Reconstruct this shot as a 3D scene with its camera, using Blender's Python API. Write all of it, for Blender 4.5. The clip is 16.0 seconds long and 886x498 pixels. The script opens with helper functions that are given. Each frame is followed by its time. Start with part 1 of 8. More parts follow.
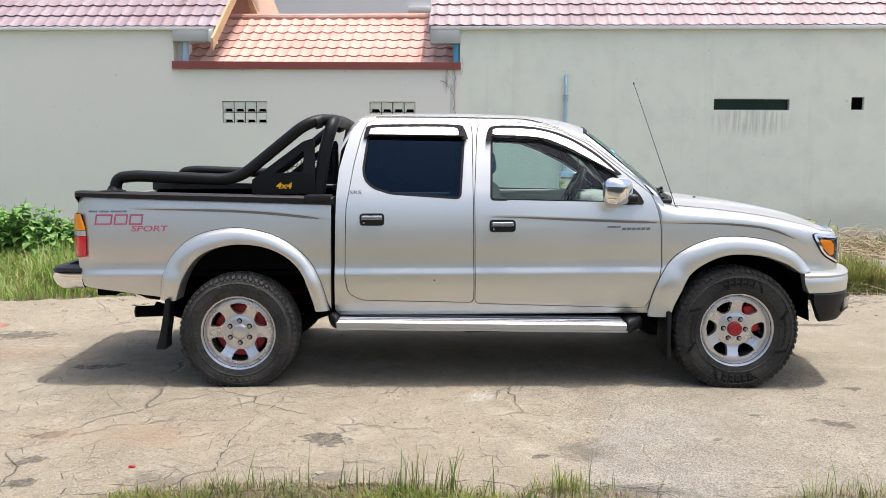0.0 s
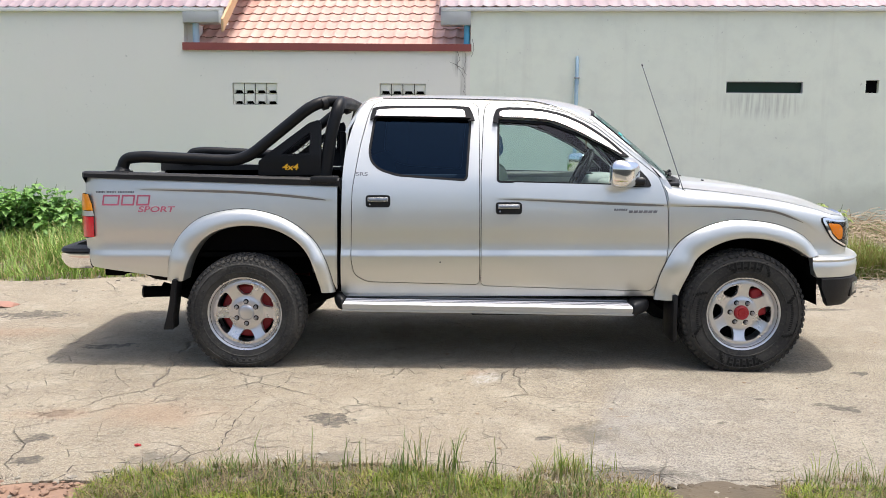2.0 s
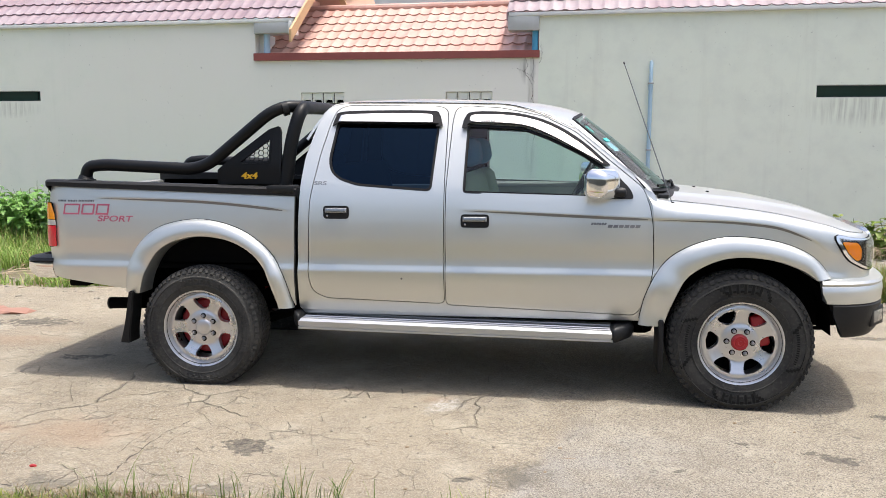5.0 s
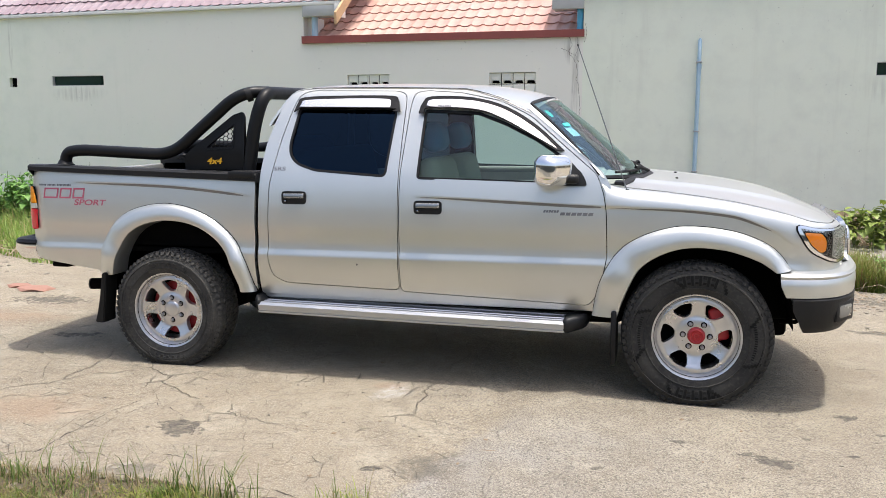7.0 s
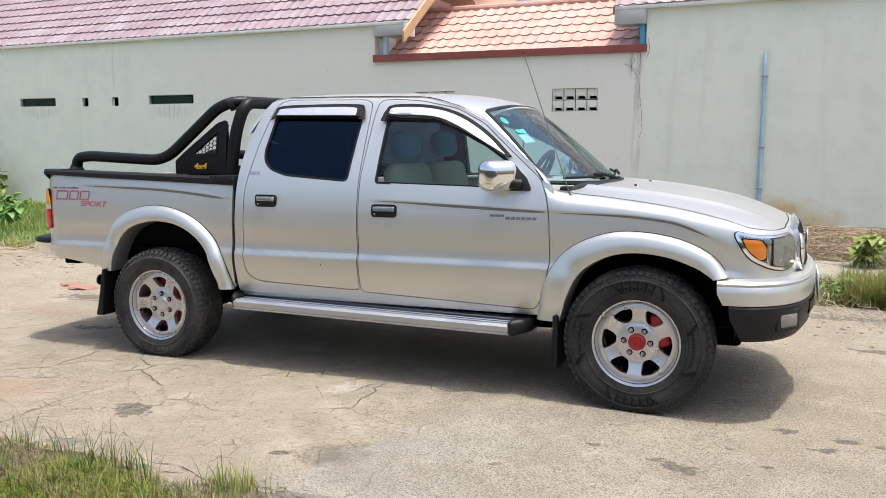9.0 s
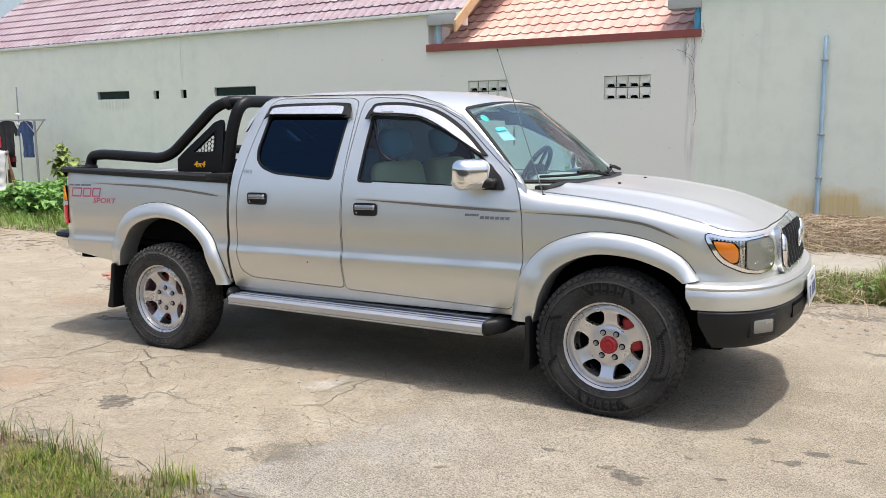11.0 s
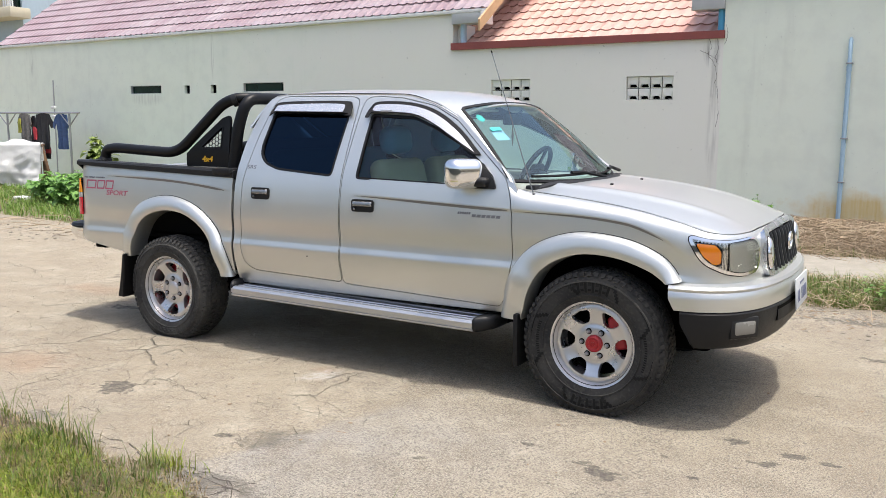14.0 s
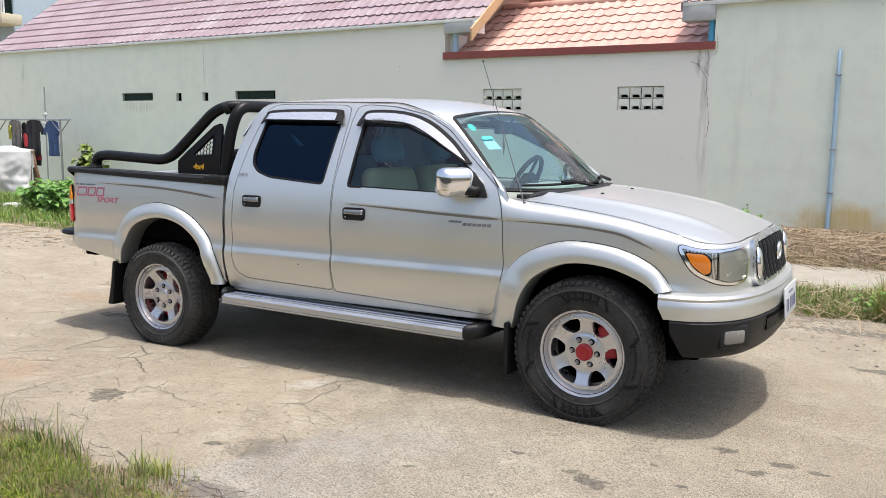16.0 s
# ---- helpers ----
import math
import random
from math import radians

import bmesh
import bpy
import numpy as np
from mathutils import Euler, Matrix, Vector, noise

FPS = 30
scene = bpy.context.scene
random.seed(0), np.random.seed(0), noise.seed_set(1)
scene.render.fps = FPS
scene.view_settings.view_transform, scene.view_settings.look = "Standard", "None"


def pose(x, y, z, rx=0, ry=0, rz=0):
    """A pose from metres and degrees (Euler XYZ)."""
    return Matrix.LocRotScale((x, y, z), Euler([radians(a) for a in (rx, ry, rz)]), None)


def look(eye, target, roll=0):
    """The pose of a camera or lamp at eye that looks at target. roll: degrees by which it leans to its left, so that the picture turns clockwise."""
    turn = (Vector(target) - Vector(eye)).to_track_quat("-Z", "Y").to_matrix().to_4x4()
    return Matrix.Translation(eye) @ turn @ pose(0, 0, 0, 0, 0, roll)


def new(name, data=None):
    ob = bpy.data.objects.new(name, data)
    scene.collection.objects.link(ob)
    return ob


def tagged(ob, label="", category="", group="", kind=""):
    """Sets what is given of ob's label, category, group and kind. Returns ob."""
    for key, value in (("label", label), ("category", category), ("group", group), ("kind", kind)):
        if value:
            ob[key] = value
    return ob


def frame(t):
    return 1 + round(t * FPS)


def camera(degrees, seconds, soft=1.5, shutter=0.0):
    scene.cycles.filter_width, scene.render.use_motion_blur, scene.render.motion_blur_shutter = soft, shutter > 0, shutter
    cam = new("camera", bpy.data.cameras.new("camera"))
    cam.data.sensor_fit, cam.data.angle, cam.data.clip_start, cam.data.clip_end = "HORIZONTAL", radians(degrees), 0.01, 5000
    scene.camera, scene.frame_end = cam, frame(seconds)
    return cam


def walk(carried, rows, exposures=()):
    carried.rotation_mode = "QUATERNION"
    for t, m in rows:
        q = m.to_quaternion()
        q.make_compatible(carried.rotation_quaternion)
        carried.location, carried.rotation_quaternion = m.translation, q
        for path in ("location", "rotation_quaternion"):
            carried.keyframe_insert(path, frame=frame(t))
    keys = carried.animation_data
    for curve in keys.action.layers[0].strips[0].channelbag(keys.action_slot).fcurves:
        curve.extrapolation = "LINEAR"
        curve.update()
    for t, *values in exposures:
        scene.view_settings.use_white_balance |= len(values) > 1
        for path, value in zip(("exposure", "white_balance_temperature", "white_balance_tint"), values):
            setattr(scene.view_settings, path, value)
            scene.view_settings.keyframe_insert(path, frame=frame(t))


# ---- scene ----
cam = camera(54.3, 16.0, 0.75)
PATH = [
    (0, (-0.361, -5.308, 1.512), (-0.331, -3.322, 1.28), -0.2),
    (0.5, (-0.359, -5.307, 1.513), (-0.334, -3.322, 1.27), -0.1),
    (1, (-0.363, -5.309, 1.511), (-0.341, -3.324, 1.272), 0.1),
    (1.5, (-0.355, -5.306, 1.511), (-0.337, -3.321, 1.266), 0.1),
    (2, (-0.326, -5.306, 1.506), (-0.323, -3.325, 1.235), 0.0),
    (2.5, (-0.266, -5.242, 1.502), (-0.294, -3.265, 1.199), -0.0),
    (3, (-0.135, -5.109, 1.508), (-0.216, -3.129, 1.239), -0.2),
    (3.5, (-0.023, -5.024, 1.514), (-0.139, -3.045, 1.249), -0.3),
    (4, (0.215, -4.976, 1.514), (0.011, -3.004, 1.251), -1.0),
    (4.2, (0.3, -4.955, 1.471), (0.078, -2.983, 1.224), -0.7),
    (6.3, (1.086, -4.686, 1.516), (0.647, -2.752, 1.256), -0.6),
    (6.5, (1.175, -4.682, 1.521), (0.706, -2.757, 1.253), -0.5),
    (7, (1.337, -4.648, 1.506), (0.855, -2.729, 1.215), -0.4),
    (7.5, (1.487, -4.553, 1.472), (1.009, -2.632, 1.186), -0.4),
    (8, (1.609, -4.492, 1.46), (1.123, -2.571, 1.186), -0.2),
    (8.5, (1.892, -4.506, 1.438), (1.302, -2.613, 1.177), -1.1),
    (8.7, (2.061, -4.521, 1.418), (1.401, -2.65, 1.17), -0.8),
    (10.8, (2.753, -4.269, 1.488), (1.845, -2.507, 1.224), -0.4),
    (11, (2.823, -4.236, 1.491), (1.898, -2.484, 1.216), -0.8),
    (11.5, (2.969, -4.198, 1.502), (2.013, -2.467, 1.201), -0.8),
    (12, (3.031, -4.198, 1.497), (2.04, -2.488, 1.191), -0.2),
    (12.5, (3.049, -4.189, 1.496), (2.036, -2.49, 1.2), -0.0),
    (13, (3.058, -4.185, 1.497), (2.06, -2.476, 1.21), -0.2),
    (13.5, (3.061, -4.193, 1.495), (2.074, -2.476, 1.211), -0.1),
    (14, (3.07, -4.21, 1.499), (2.077, -2.496, 1.219), -0.0),
    (14.5, (3.073, -4.221, 1.497), (2.075, -2.509, 1.225), -0.0),
    (15, (3.076, -4.221, 1.497), (2.081, -2.507, 1.229), 0.1),
    (15.5, (3.077, -4.219, 1.497), (2.089, -2.5, 1.235), 0.2),
    (16, (3.077, -4.217, 1.499), (2.1, -2.491, 1.239), 0.3),
]
walk(cam, [(t, look(eye, target, roll)) for t, eye, target, roll in PATH],
     [(0, 0.80), (1.5, 0.81), (3, 0.88), (4, 0.87), (6.5, 0.81), (8.5, 0.80), (11, 0.81), (16, 0.80)])

# ---- daylight ----
SUN_DIR = Vector((0.21, -0.02, 1.0)).normalized()
world = bpy.data.worlds.new("world")
scene.world = world
world.use_nodes = True
wn = world.node_tree.nodes
sky = wn.new("ShaderNodeTexSky")
sky.sky_type = "NISHITA"
sky.sun_disc = False
sky.sun_elevation = math.asin(SUN_DIR.z)
sky.sun_rotation = math.atan2(SUN_DIR.x, SUN_DIR.y)
sky.air_density, sky.dust_density, sky.ozone_density = 1.0, 5.8, 1.0
wn["Background"].inputs["Strength"].default_value = 0.15
world.node_tree.links.new(sky.outputs[0], wn["Background"].inputs[0])
sun_data = bpy.data.lights.new("sun", "SUN")
sun_data.energy, sun_data.angle, sun_data.color = 2.35, radians(0.8), (1.0, 0.975, 0.925)
sun = new("sun", sun_data)
sun.matrix_world = look(SUN_DIR * 40, (0, 0, 0))

# ---- materials ----
def nodes_of(name):
    m = bpy.data.materials.new(name)
    m.use_nodes = True
    nt = m.node_tree
    return m, nt, nt.nodes["Principled BSDF"]


def noise_node(nt, scale, detail=4.0, rough=0.6, stretch=None, coord="Object"):
    tc = nt.nodes.new("ShaderNodeTexCoord")
    n = nt.nodes.new("ShaderNodeTexNoise")
    n.inputs["Scale"].default_value = scale
    n.inputs["Detail"].default_value = detail
    n.inputs["Roughness"].default_value = rough
    if stretch:
        mp = nt.nodes.new("ShaderNodeMapping")
        mp.inputs["Scale"].default_value = stretch
        nt.links.new(tc.outputs[coord], mp.inputs["Vector"])
        nt.links.new(mp.outputs[0], n.inputs["Vector"])
    else:
        nt.links.new(tc.outputs[coord], n.inputs["Vector"])
    return n.outputs["Fac"]


def ramp(nt, fac, stops):
    r = nt.nodes.new("ShaderNodeValToRGB")
    while len(r.color_ramp.elements) < len(stops):
        r.color_ramp.elements.new(0.5)
    for e, (p, c) in zip(r.color_ramp.elements, stops):
        e.position = p
        e.color = (c, c, c, 1) if isinstance(c, (int, float)) else (*c, 1)
    nt.links.new(fac, r.inputs[0])
    return r.outputs[0]


def mix(nt, fac, a, b, mode="MIX"):
    m = nt.nodes.new("ShaderNodeMix")
    m.data_type, m.blend_type = "RGBA", mode
    for sock, v in ((m.inputs[0], fac), (m.inputs[6], a), (m.inputs[7], b)):
        if isinstance(v, (int, float)):
            sock.default_value = v
        elif isinstance(v, (tuple, list)):
            sock.default_value = (*v, 1)
        else:
            nt.links.new(v, sock)
    return m.outputs[2]


def math_node(nt, op, a, b=0.0, c=None):
    m = nt.nodes.new("ShaderNodeMath")
    m.operation = op
    for k, v in enumerate((a, b) if c is None else (a, b, c)):
        if isinstance(v, (int, float)):
            m.inputs[k].default_value = v
        else:
            nt.links.new(v, m.inputs[k])
    return m.outputs[0]


def bump(nt, bsdf, height, strength=0.3, distance=0.01):
    b = nt.nodes.new("ShaderNodeBump")
    b.inputs["Strength"].default_value, b.inputs["Distance"].default_value = strength, distance
    nt.links.new(height, b.inputs["Height"])
    nt.links.new(b.outputs[0], bsdf.inputs["Normal"])


def shade(c, k):
    return tuple(min(1.0, v * k) for v in c)


def plain(name, color, rough=0.5, metal=0.0, var=0.15, scale=6.0, fine=90.0, relief=0.1, coat=0.0, random_tint=0.0, spec=0.5):
    """A material with variation at two scales and fine relief."""
    m, nt, b = nodes_of(name)
    big, small = noise_node(nt, scale), noise_node(nt, fine, 3.0)
    c = mix(nt, big, shade(color, 1 - var), shade(color, 1 + var))
    c = mix(nt, math_node(nt, "MULTIPLY", small, 0.5), c, shade(color, 1 - 0.6 * var))
    if random_tint:
        info = nt.nodes.new("ShaderNodeNewGeometry")
        c = mix(nt, math_node(nt, "MULTIPLY", info.outputs["Random Per Island"], random_tint), c, shade(color, 0.4))
    nt.links.new(c, b.inputs["Base Color"])
    nt.links.new(ramp(nt, big, [(0.25, max(0.02, rough - 0.08)), (0.75, min(1.0, rough + 0.08))]), b.inputs["Roughness"])
    b.inputs["Metallic"].default_value = metal
    b.inputs["Specular IOR Level"].default_value = spec
    b.inputs["Coat Weight"].default_value = coat
    if relief:
        bump(nt, b, small, relief, 0.004)
    return m


def glass(name, tint, gloss_rough=0.02, ior=1.45, film=(1.0, 1.0, 1.0)):
    m, nt, b = nodes_of(name)
    nt.nodes.remove(b)
    tr, gl, fr, mx = (nt.nodes.new("ShaderNode" + k) for k in ("BsdfTransparent", "BsdfGlossy", "Fresnel", "MixShader"))
    tr.inputs[0].default_value = (*tint, 1)
    gl.inputs["Roughness"].default_value = gloss_rough
    gl.inputs[0].default_value = (*film, 1)
    fr.inputs["IOR"].default_value = ior
    nt.links.new(fr.outputs[0], mx.inputs[0])
    nt.links.new(tr.outputs[0], mx.inputs[1])
    nt.links.new(gl.outputs[0], mx.inputs[2])
    nt.links.new(mx.outputs[0], nt.nodes["Material Output"].inputs[0])
    return m


def car_paint():
    m, nt, b = nodes_of("silver_paint")
    cloud, dust = noise_node(nt, 1.3, 2.0), noise_node(nt, 7.0, 3.0)
    c = mix(nt, cloud, (0.585, 0.600, 0.578), (0.635, 0.648, 0.624))
    film = math_node(nt, "MULTIPLY", dust, 0.09)
    c = mix(nt, film, c, (0.50, 0.46, 0.40))
    nt.links.new(c, b.inputs["Base Color"])
    b.inputs["Metallic"].default_value = 0.82
    b.inputs["Roughness"].default_value = 0.36
    b.inputs["Coat Weight"].default_value = 0.4
    b.inputs["Coat Roughness"].default_value = 0.06
    return m


PAINT = car_paint()
BLACK_PLASTIC = plain("black_plastic", (0.009, 0.0095, 0.0105), 0.5, relief=0.2, fine=260.0, spec=0.3)
TUBE_BLACK = plain("powder_coated_black", (0.0055, 0.006, 0.007), 0.42, relief=0.05, fine=400.0, spec=0.22)
RUBBER = plain("trim_rubber", (0.007, 0.007, 0.0075), 0.55, spec=0.25)
# near-black for dark parts; also paints deep shade below, in arches and openings
DARK = plain("dark_parts_and_shade", (0.0025, 0.0025, 0.0025), 0.9, spec=0.05)
CHROME = plain("chrome", (0.82, 0.82, 0.83), 0.06, 1.0, 0.03, relief=0.0)
HANDLE_GREY = plain("grey_satin_handle", (0.30, 0.31, 0.32), 0.25, 0.8, 0.05, relief=0.0)
SATIN = plain("satin_chrome", (0.72, 0.73, 0.74), 0.27, 1.0, 0.05, relief=0.0)
ALLOY = plain("wheel_alloy", (0.59, 0.59, 0.60), 0.30, 0.85, 0.06, 7.0, relief=0.0)
ALUMINIUM = plain("ribbed_aluminium", (0.52, 0.53, 0.54), 0.36, 0.9, 0.05, relief=0.0)
RED_PAINT = plain("red_drum_paint", (0.34, 0.012, 0.016), 0.45)
STEEL = plain("galvanised_steel", (0.42, 0.42, 0.43), 0.4, 0.8, 0.25)
AMBER = plain("amber_lens", (0.82, 0.28, 0.007), 0.15, var=0.1, relief=0.0, coat=0.6)
RED_LENS = plain("red_lens", (0.60, 0.018, 0.03), 0.15, var=0.1, relief=0.0, coat=0.6)
FOG_LENS = plain("hazed_fog_lens", (0.17, 0.166, 0.15), 0.25, var=0.15, coat=0.5)
CLEAR_LENS = plain("clear_lens", (0.42, 0.43, 0.40), 0.15, var=0.08, relief=0.0, coat=0.8)
GLASS_DARK = glass("smoked_glass", (0.035, 0.06, 0.095), 0.02, 1.5, (0.25, 0.44, 0.70))
GLASS_CLEAR = glass("green_tinted_glass", (0.72, 0.86, 0.84), 0.01, 1.5)
GLASS_SCREEN = glass("windscreen_glass", (0.70, 0.90, 0.88), 0.01, 2.0, (0.78, 0.94, 0.95))
LAMP_SILVER = plain("lamp_reflector", (0.42, 0.43, 0.43), 0.2, 0.9, 0.35, 25.0, relief=0.4)
BOWL = plain("lamp_bowl", (0.50, 0.51, 0.48), 0.22, 0.65, 0.22, 14.0, 30.0, relief=0.9, coat=0.7)
GLASS_LENS = glass("lamp_glass", (0.93, 0.93, 0.90), 0.03, 1.5)
VISOR = plain("visor_acrylic", (0.70, 0.71, 0.72), 0.10, 0.75, 0.05, relief=0.0, coat=0.7)
VISOR_SMOKE = plain("visor_smoked_edge", (0.02, 0.02, 0.022), 0.7, relief=0.0, spec=0.08)
SEAT = plain("blue_grey_seat_cloth", (0.06, 0.21, 0.38), 0.85, relief=0.4)
SEAT_COVER = plain("beige_seat_cover", (0.37, 0.40, 0.31), 0.85, relief=0.4)
DASH = plain("grey_dashboard", (0.42, 0.43, 0.41), 0.7, relief=0.3)
LINING = plain("cabin_lining", (0.64, 0.63, 0.59), 0.85, relief=0.3)
DECAL_RED = plain("red_decal", (0.42, 0.09, 0.14), 0.4, relief=0.0)
DECAL_GREY = plain("dark_grey_decal", (0.15, 0.15, 0.16), 0.4, relief=0.0)
# grey that paints the dark shading along the body's pressed crease
CREASE_SHADE = plain("painted_crease_shade", (0.19, 0.185, 0.175), 0.4, 0.3, relief=0.0)
DECAL_YELLOW = plain("yellow_decal", (0.75, 0.42, 0.02), 0.4, relief=0.0)
STICKER_TEAL = plain("teal_sticker", (0.05, 0.50, 0.46), 0.5, relief=0.0)
STICKER_BLUE = plain("pale_blue_sticker", (0.36, 0.56, 0.68), 0.5, relief=0.0)
PLATE_WHITE = plain("plate_white", (0.52, 0.54, 0.56), 0.4, relief=0.0)
PLATE_BLUE = plain("plate_ink", (0.10, 0.12, 0.22), 0.4, relief=0.0)


def tyre_rubber(name, k):
    m, nt, b = nodes_of(name)
    big, fine = noise_node(nt, 5.0, 5.0), noise_node(nt, 60.0, 5.0)
    c = mix(nt, ramp(nt, big, [(0.35, 0.0), (0.75, 1.0)]), shade((0.021, 0.021, 0.0208), k), shade((0.054, 0.052, 0.047), k))
    c = mix(nt, math_node(nt, "MULTIPLY", ramp(nt, fine, [(0.5, 0.0), (0.75, 1.0)]), 0.45), c, shade((0.10, 0.094, 0.08), k))
    nt.links.new(c, b.inputs["Base Color"])
    b.inputs["Roughness"].default_value = 0.8
    b.inputs["Specular IOR Level"].default_value = 0.3
    bump(nt, b, fine, 0.25, 0.004)
    return m


TYRE = tyre_rubber("black_tyre_rubber", 0.88)
TYRE_MARK = plain("black_sidewall_mark", (0.017, 0.017, 0.0165), 0.9, spec=0.05)
TYRE_OLD = tyre_rubber("dusty_tyre_rubber", 1.15)


def stucco():
    """Painted render with rain streaks, blotches and rusty damp near the foot by the pipe."""
    m, nt, b = nodes_of("painted_render")
    tc = nt.nodes.new("ShaderNodeTexCoord")
    sep = nt.nodes.new("ShaderNodeSeparateXYZ")
    nt.links.new(tc.outputs["Object"], sep.inputs[0])
    sx, sz = sep.outputs["X"], sep.outputs["Z"]
    big, mid, fine = noise_node(nt, 0.55, 4.0), noise_node(nt, 2.6, 6.0), noise_node(nt, 55.0, 4.0)
    streak = noise_node(nt, 3.2, 5.0, 0.65, (1.0, 1.0, 0.07))
    c = mix(nt, big, (0.762, 0.810, 0.705), (0.812, 0.846, 0.735))
    c = mix(nt, math_node(nt, "MULTIPLY", ramp(nt, mid, [(0.45, 0.0), (0.75, 1.0)]), 0.22), c, (0.48, 0.50, 0.47))
    c = mix(nt, math_node(nt, "MULTIPLY", ramp(nt, streak, [(0.58, 0.0), (0.75, 1.0)]), 0.14), c, (0.40, 0.39, 0.34))

    def spot(x, z, rx, rz, wobble=0.9):
        dx = math_node(nt, "DIVIDE", math_node(nt, "SUBTRACT", sx, x), rx)
        dz = math_node(nt, "DIVIDE", math_node(nt, "SUBTRACT", sz, z), rz)
        d = math_node(nt, "SQRT", math_node(nt, "ADD", math_node(nt, "MULTIPLY", dx, dx), math_node(nt, "MULTIPLY", dz, dz)))
        d = math_node(nt, "ADD", d, math_node(nt, "MULTIPLY", math_node(nt, "SUBTRACT", mid, 0.5), wobble))
        return ramp(nt, d, [(0.45, 1.0), (1.0, 0.0)])

    # the stretch below the notch and beyond is an older, warmer paint that ends at the notch's corner
    older = math_node(nt, "MULTIPLY", spot(-3.5, 1.5, 8.0, 6.0, 0.5), ramp(nt, math_node(nt, "MULTIPLY_ADD", sx, 1.0, 0.385), [(0.497, 1.0), (0.503, 0.0)]))
    c = mix(nt, math_node(nt, "MULTIPLY", older, 0.8), c, mix(nt, mid, (0.77, 0.745, 0.695), (0.83, 0.805, 0.755)))
    streaky = ramp(nt, noise_node(nt, 17.0, 5.0, 0.6, (1.0, 1.0, 0.06)), [(0.42, 0.0), (0.66, 1.0)])
    for x, z, rx, rz, k in ((-0.06, 2.62, 0.13, 0.26, 0.95), (0.0, 2.2, 0.06, 0.5, 0.6), (4.8, 1.98, 0.80, 0.28, 0.42), (-9.4, 2.0, 0.7, 0.17, 0.35), (-13.2, 2.02, 0.7, 0.17, 0.35),
                            (0.02, 1.4, 0.12, 0.8, 0.4), (-10.92, 2.95, 0.05, 0.60, 0.6), (-17.9, 3.0, 0.10, 0.45, 0.45), (9.5, 3.1, 0.6, 0.3, 0.25)):
        c = mix(nt, math_node(nt, "MULTIPLY", math_node(nt, "MULTIPLY", spot(x, z, rx, rz), streaky), k), c, (0.20, 0.19, 0.165))
    damp = math_node(nt, "MULTIPLY", spot(2.05, 0.33, 0.95, 0.33, 1.6), 0.85)
    c = mix(nt, math_node(nt, "MULTIPLY", damp, ramp(nt, streaky, [(0.0, 0.75), (1.0, 1.0)])), c, (0.60, 0.42, 0.12))
    chalky = math_node(nt, "MULTIPLY", spot(2.15, 0.12, 0.75, 0.20, 1.2), ramp(nt, noise_node(nt, 5.0, 5.0, 0.65), [(0.47, 0.0), (0.60, 0.75)]))
    c = mix(nt, chalky, c, (0.62, 0.58, 0.46))
    moss = math_node(nt, "MULTIPLY", spot(6.6, 0.3, 1.6, 0.45, 1.4), 0.3)
    c = mix(nt, moss, c, (0.30, 0.30, 0.25))
    pits = math_node(nt, "MULTIPLY", ramp(nt, noise_node(nt, 15.0, 3.0), [(0.66, 0.0), (0.70, 1.0)]), ramp(nt, noise_node(nt, 0.9, 3.0), [(0.48, 0.0), (0.60, 1.0)]))
    c = mix(nt, math_node(nt, "MULTIPLY", pits, 0.4), c, (0.25, 0.25, 0.23))
    nt.links.new(c, b.inputs["Base Color"])
    b.inputs["Roughness"].default_value = 0.85
    bump(nt, b, mix(nt, 0.3, mid, fine), 0.25, 0.01)
    return m


def roof_metal(name, low, high, dirt):
    m, nt, b = nodes_of(name)
    big, mid, fine = noise_node(nt, 0.9, 5.0), noise_node(nt, 5.0, 5.0, 0.6, (1.0, 0.25, 0.25)), noise_node(nt, 30.0, 4.0)
    c = mix(nt, ramp(nt, big, [(0.35, 0.0), (0.68, 1.0)]), low, high)
    c = mix(nt, math_node(nt, "MULTIPLY", ramp(nt, mid, [(0.45, 0.0), (0.7, 1.0)]), 0.55), c, dirt)
    nt.links.new(c, b.inputs["Base Color"])
    b.inputs["Roughness"].default_value = 0.45
    b.inputs["Specular IOR Level"].default_value = 0.4
    bump(nt, b, fine, 0.1, 0.004)
    return m


WALL = stucco()
ROOF_PINK = roof_metal("faded_pink_roof_metal", (0.25, 0.175, 0.195), (0.34, 0.285, 0.305), (0.20, 0.125, 0.142))
ROOF_BLEACHED = roof_metal("bleached_pink_roof_metal", (0.27, 0.205, 0.222), (0.38, 0.33, 0.338), (0.24, 0.135, 0.16))
ROOF_ORANGE = roof_metal("salmon_roof_metal", (0.50, 0.285, 0.232), (0.58, 0.39, 0.33), (0.44, 0.225, 0.175))
SILL_RED = plain("red_brown_coping_paint", (0.27, 0.07, 0.06), 0.6, var=0.25, relief=0.3)
GUTTER = plain("grey_gutter_metal", (0.46, 0.47, 0.47), 0.5, 0.1, 0.15)
WHITE_TRIM = plain("white_flashing", (0.72, 0.72, 0.70), 0.55)
SALMON_WALL = plain("salmon_gable_render", (0.58, 0.36, 0.27), 0.85)
BARGE = plain("weathered_barge_board", (0.55, 0.36, 0.20), 0.75, var=0.3)
PIPE_BLUE = plain("pale_blue_pvc", (0.37, 0.52, 0.64), 0.45, var=0.15)
PIPE_BRIGHT = plain("blue_pvc", (0.08, 0.35, 0.55), 0.4)
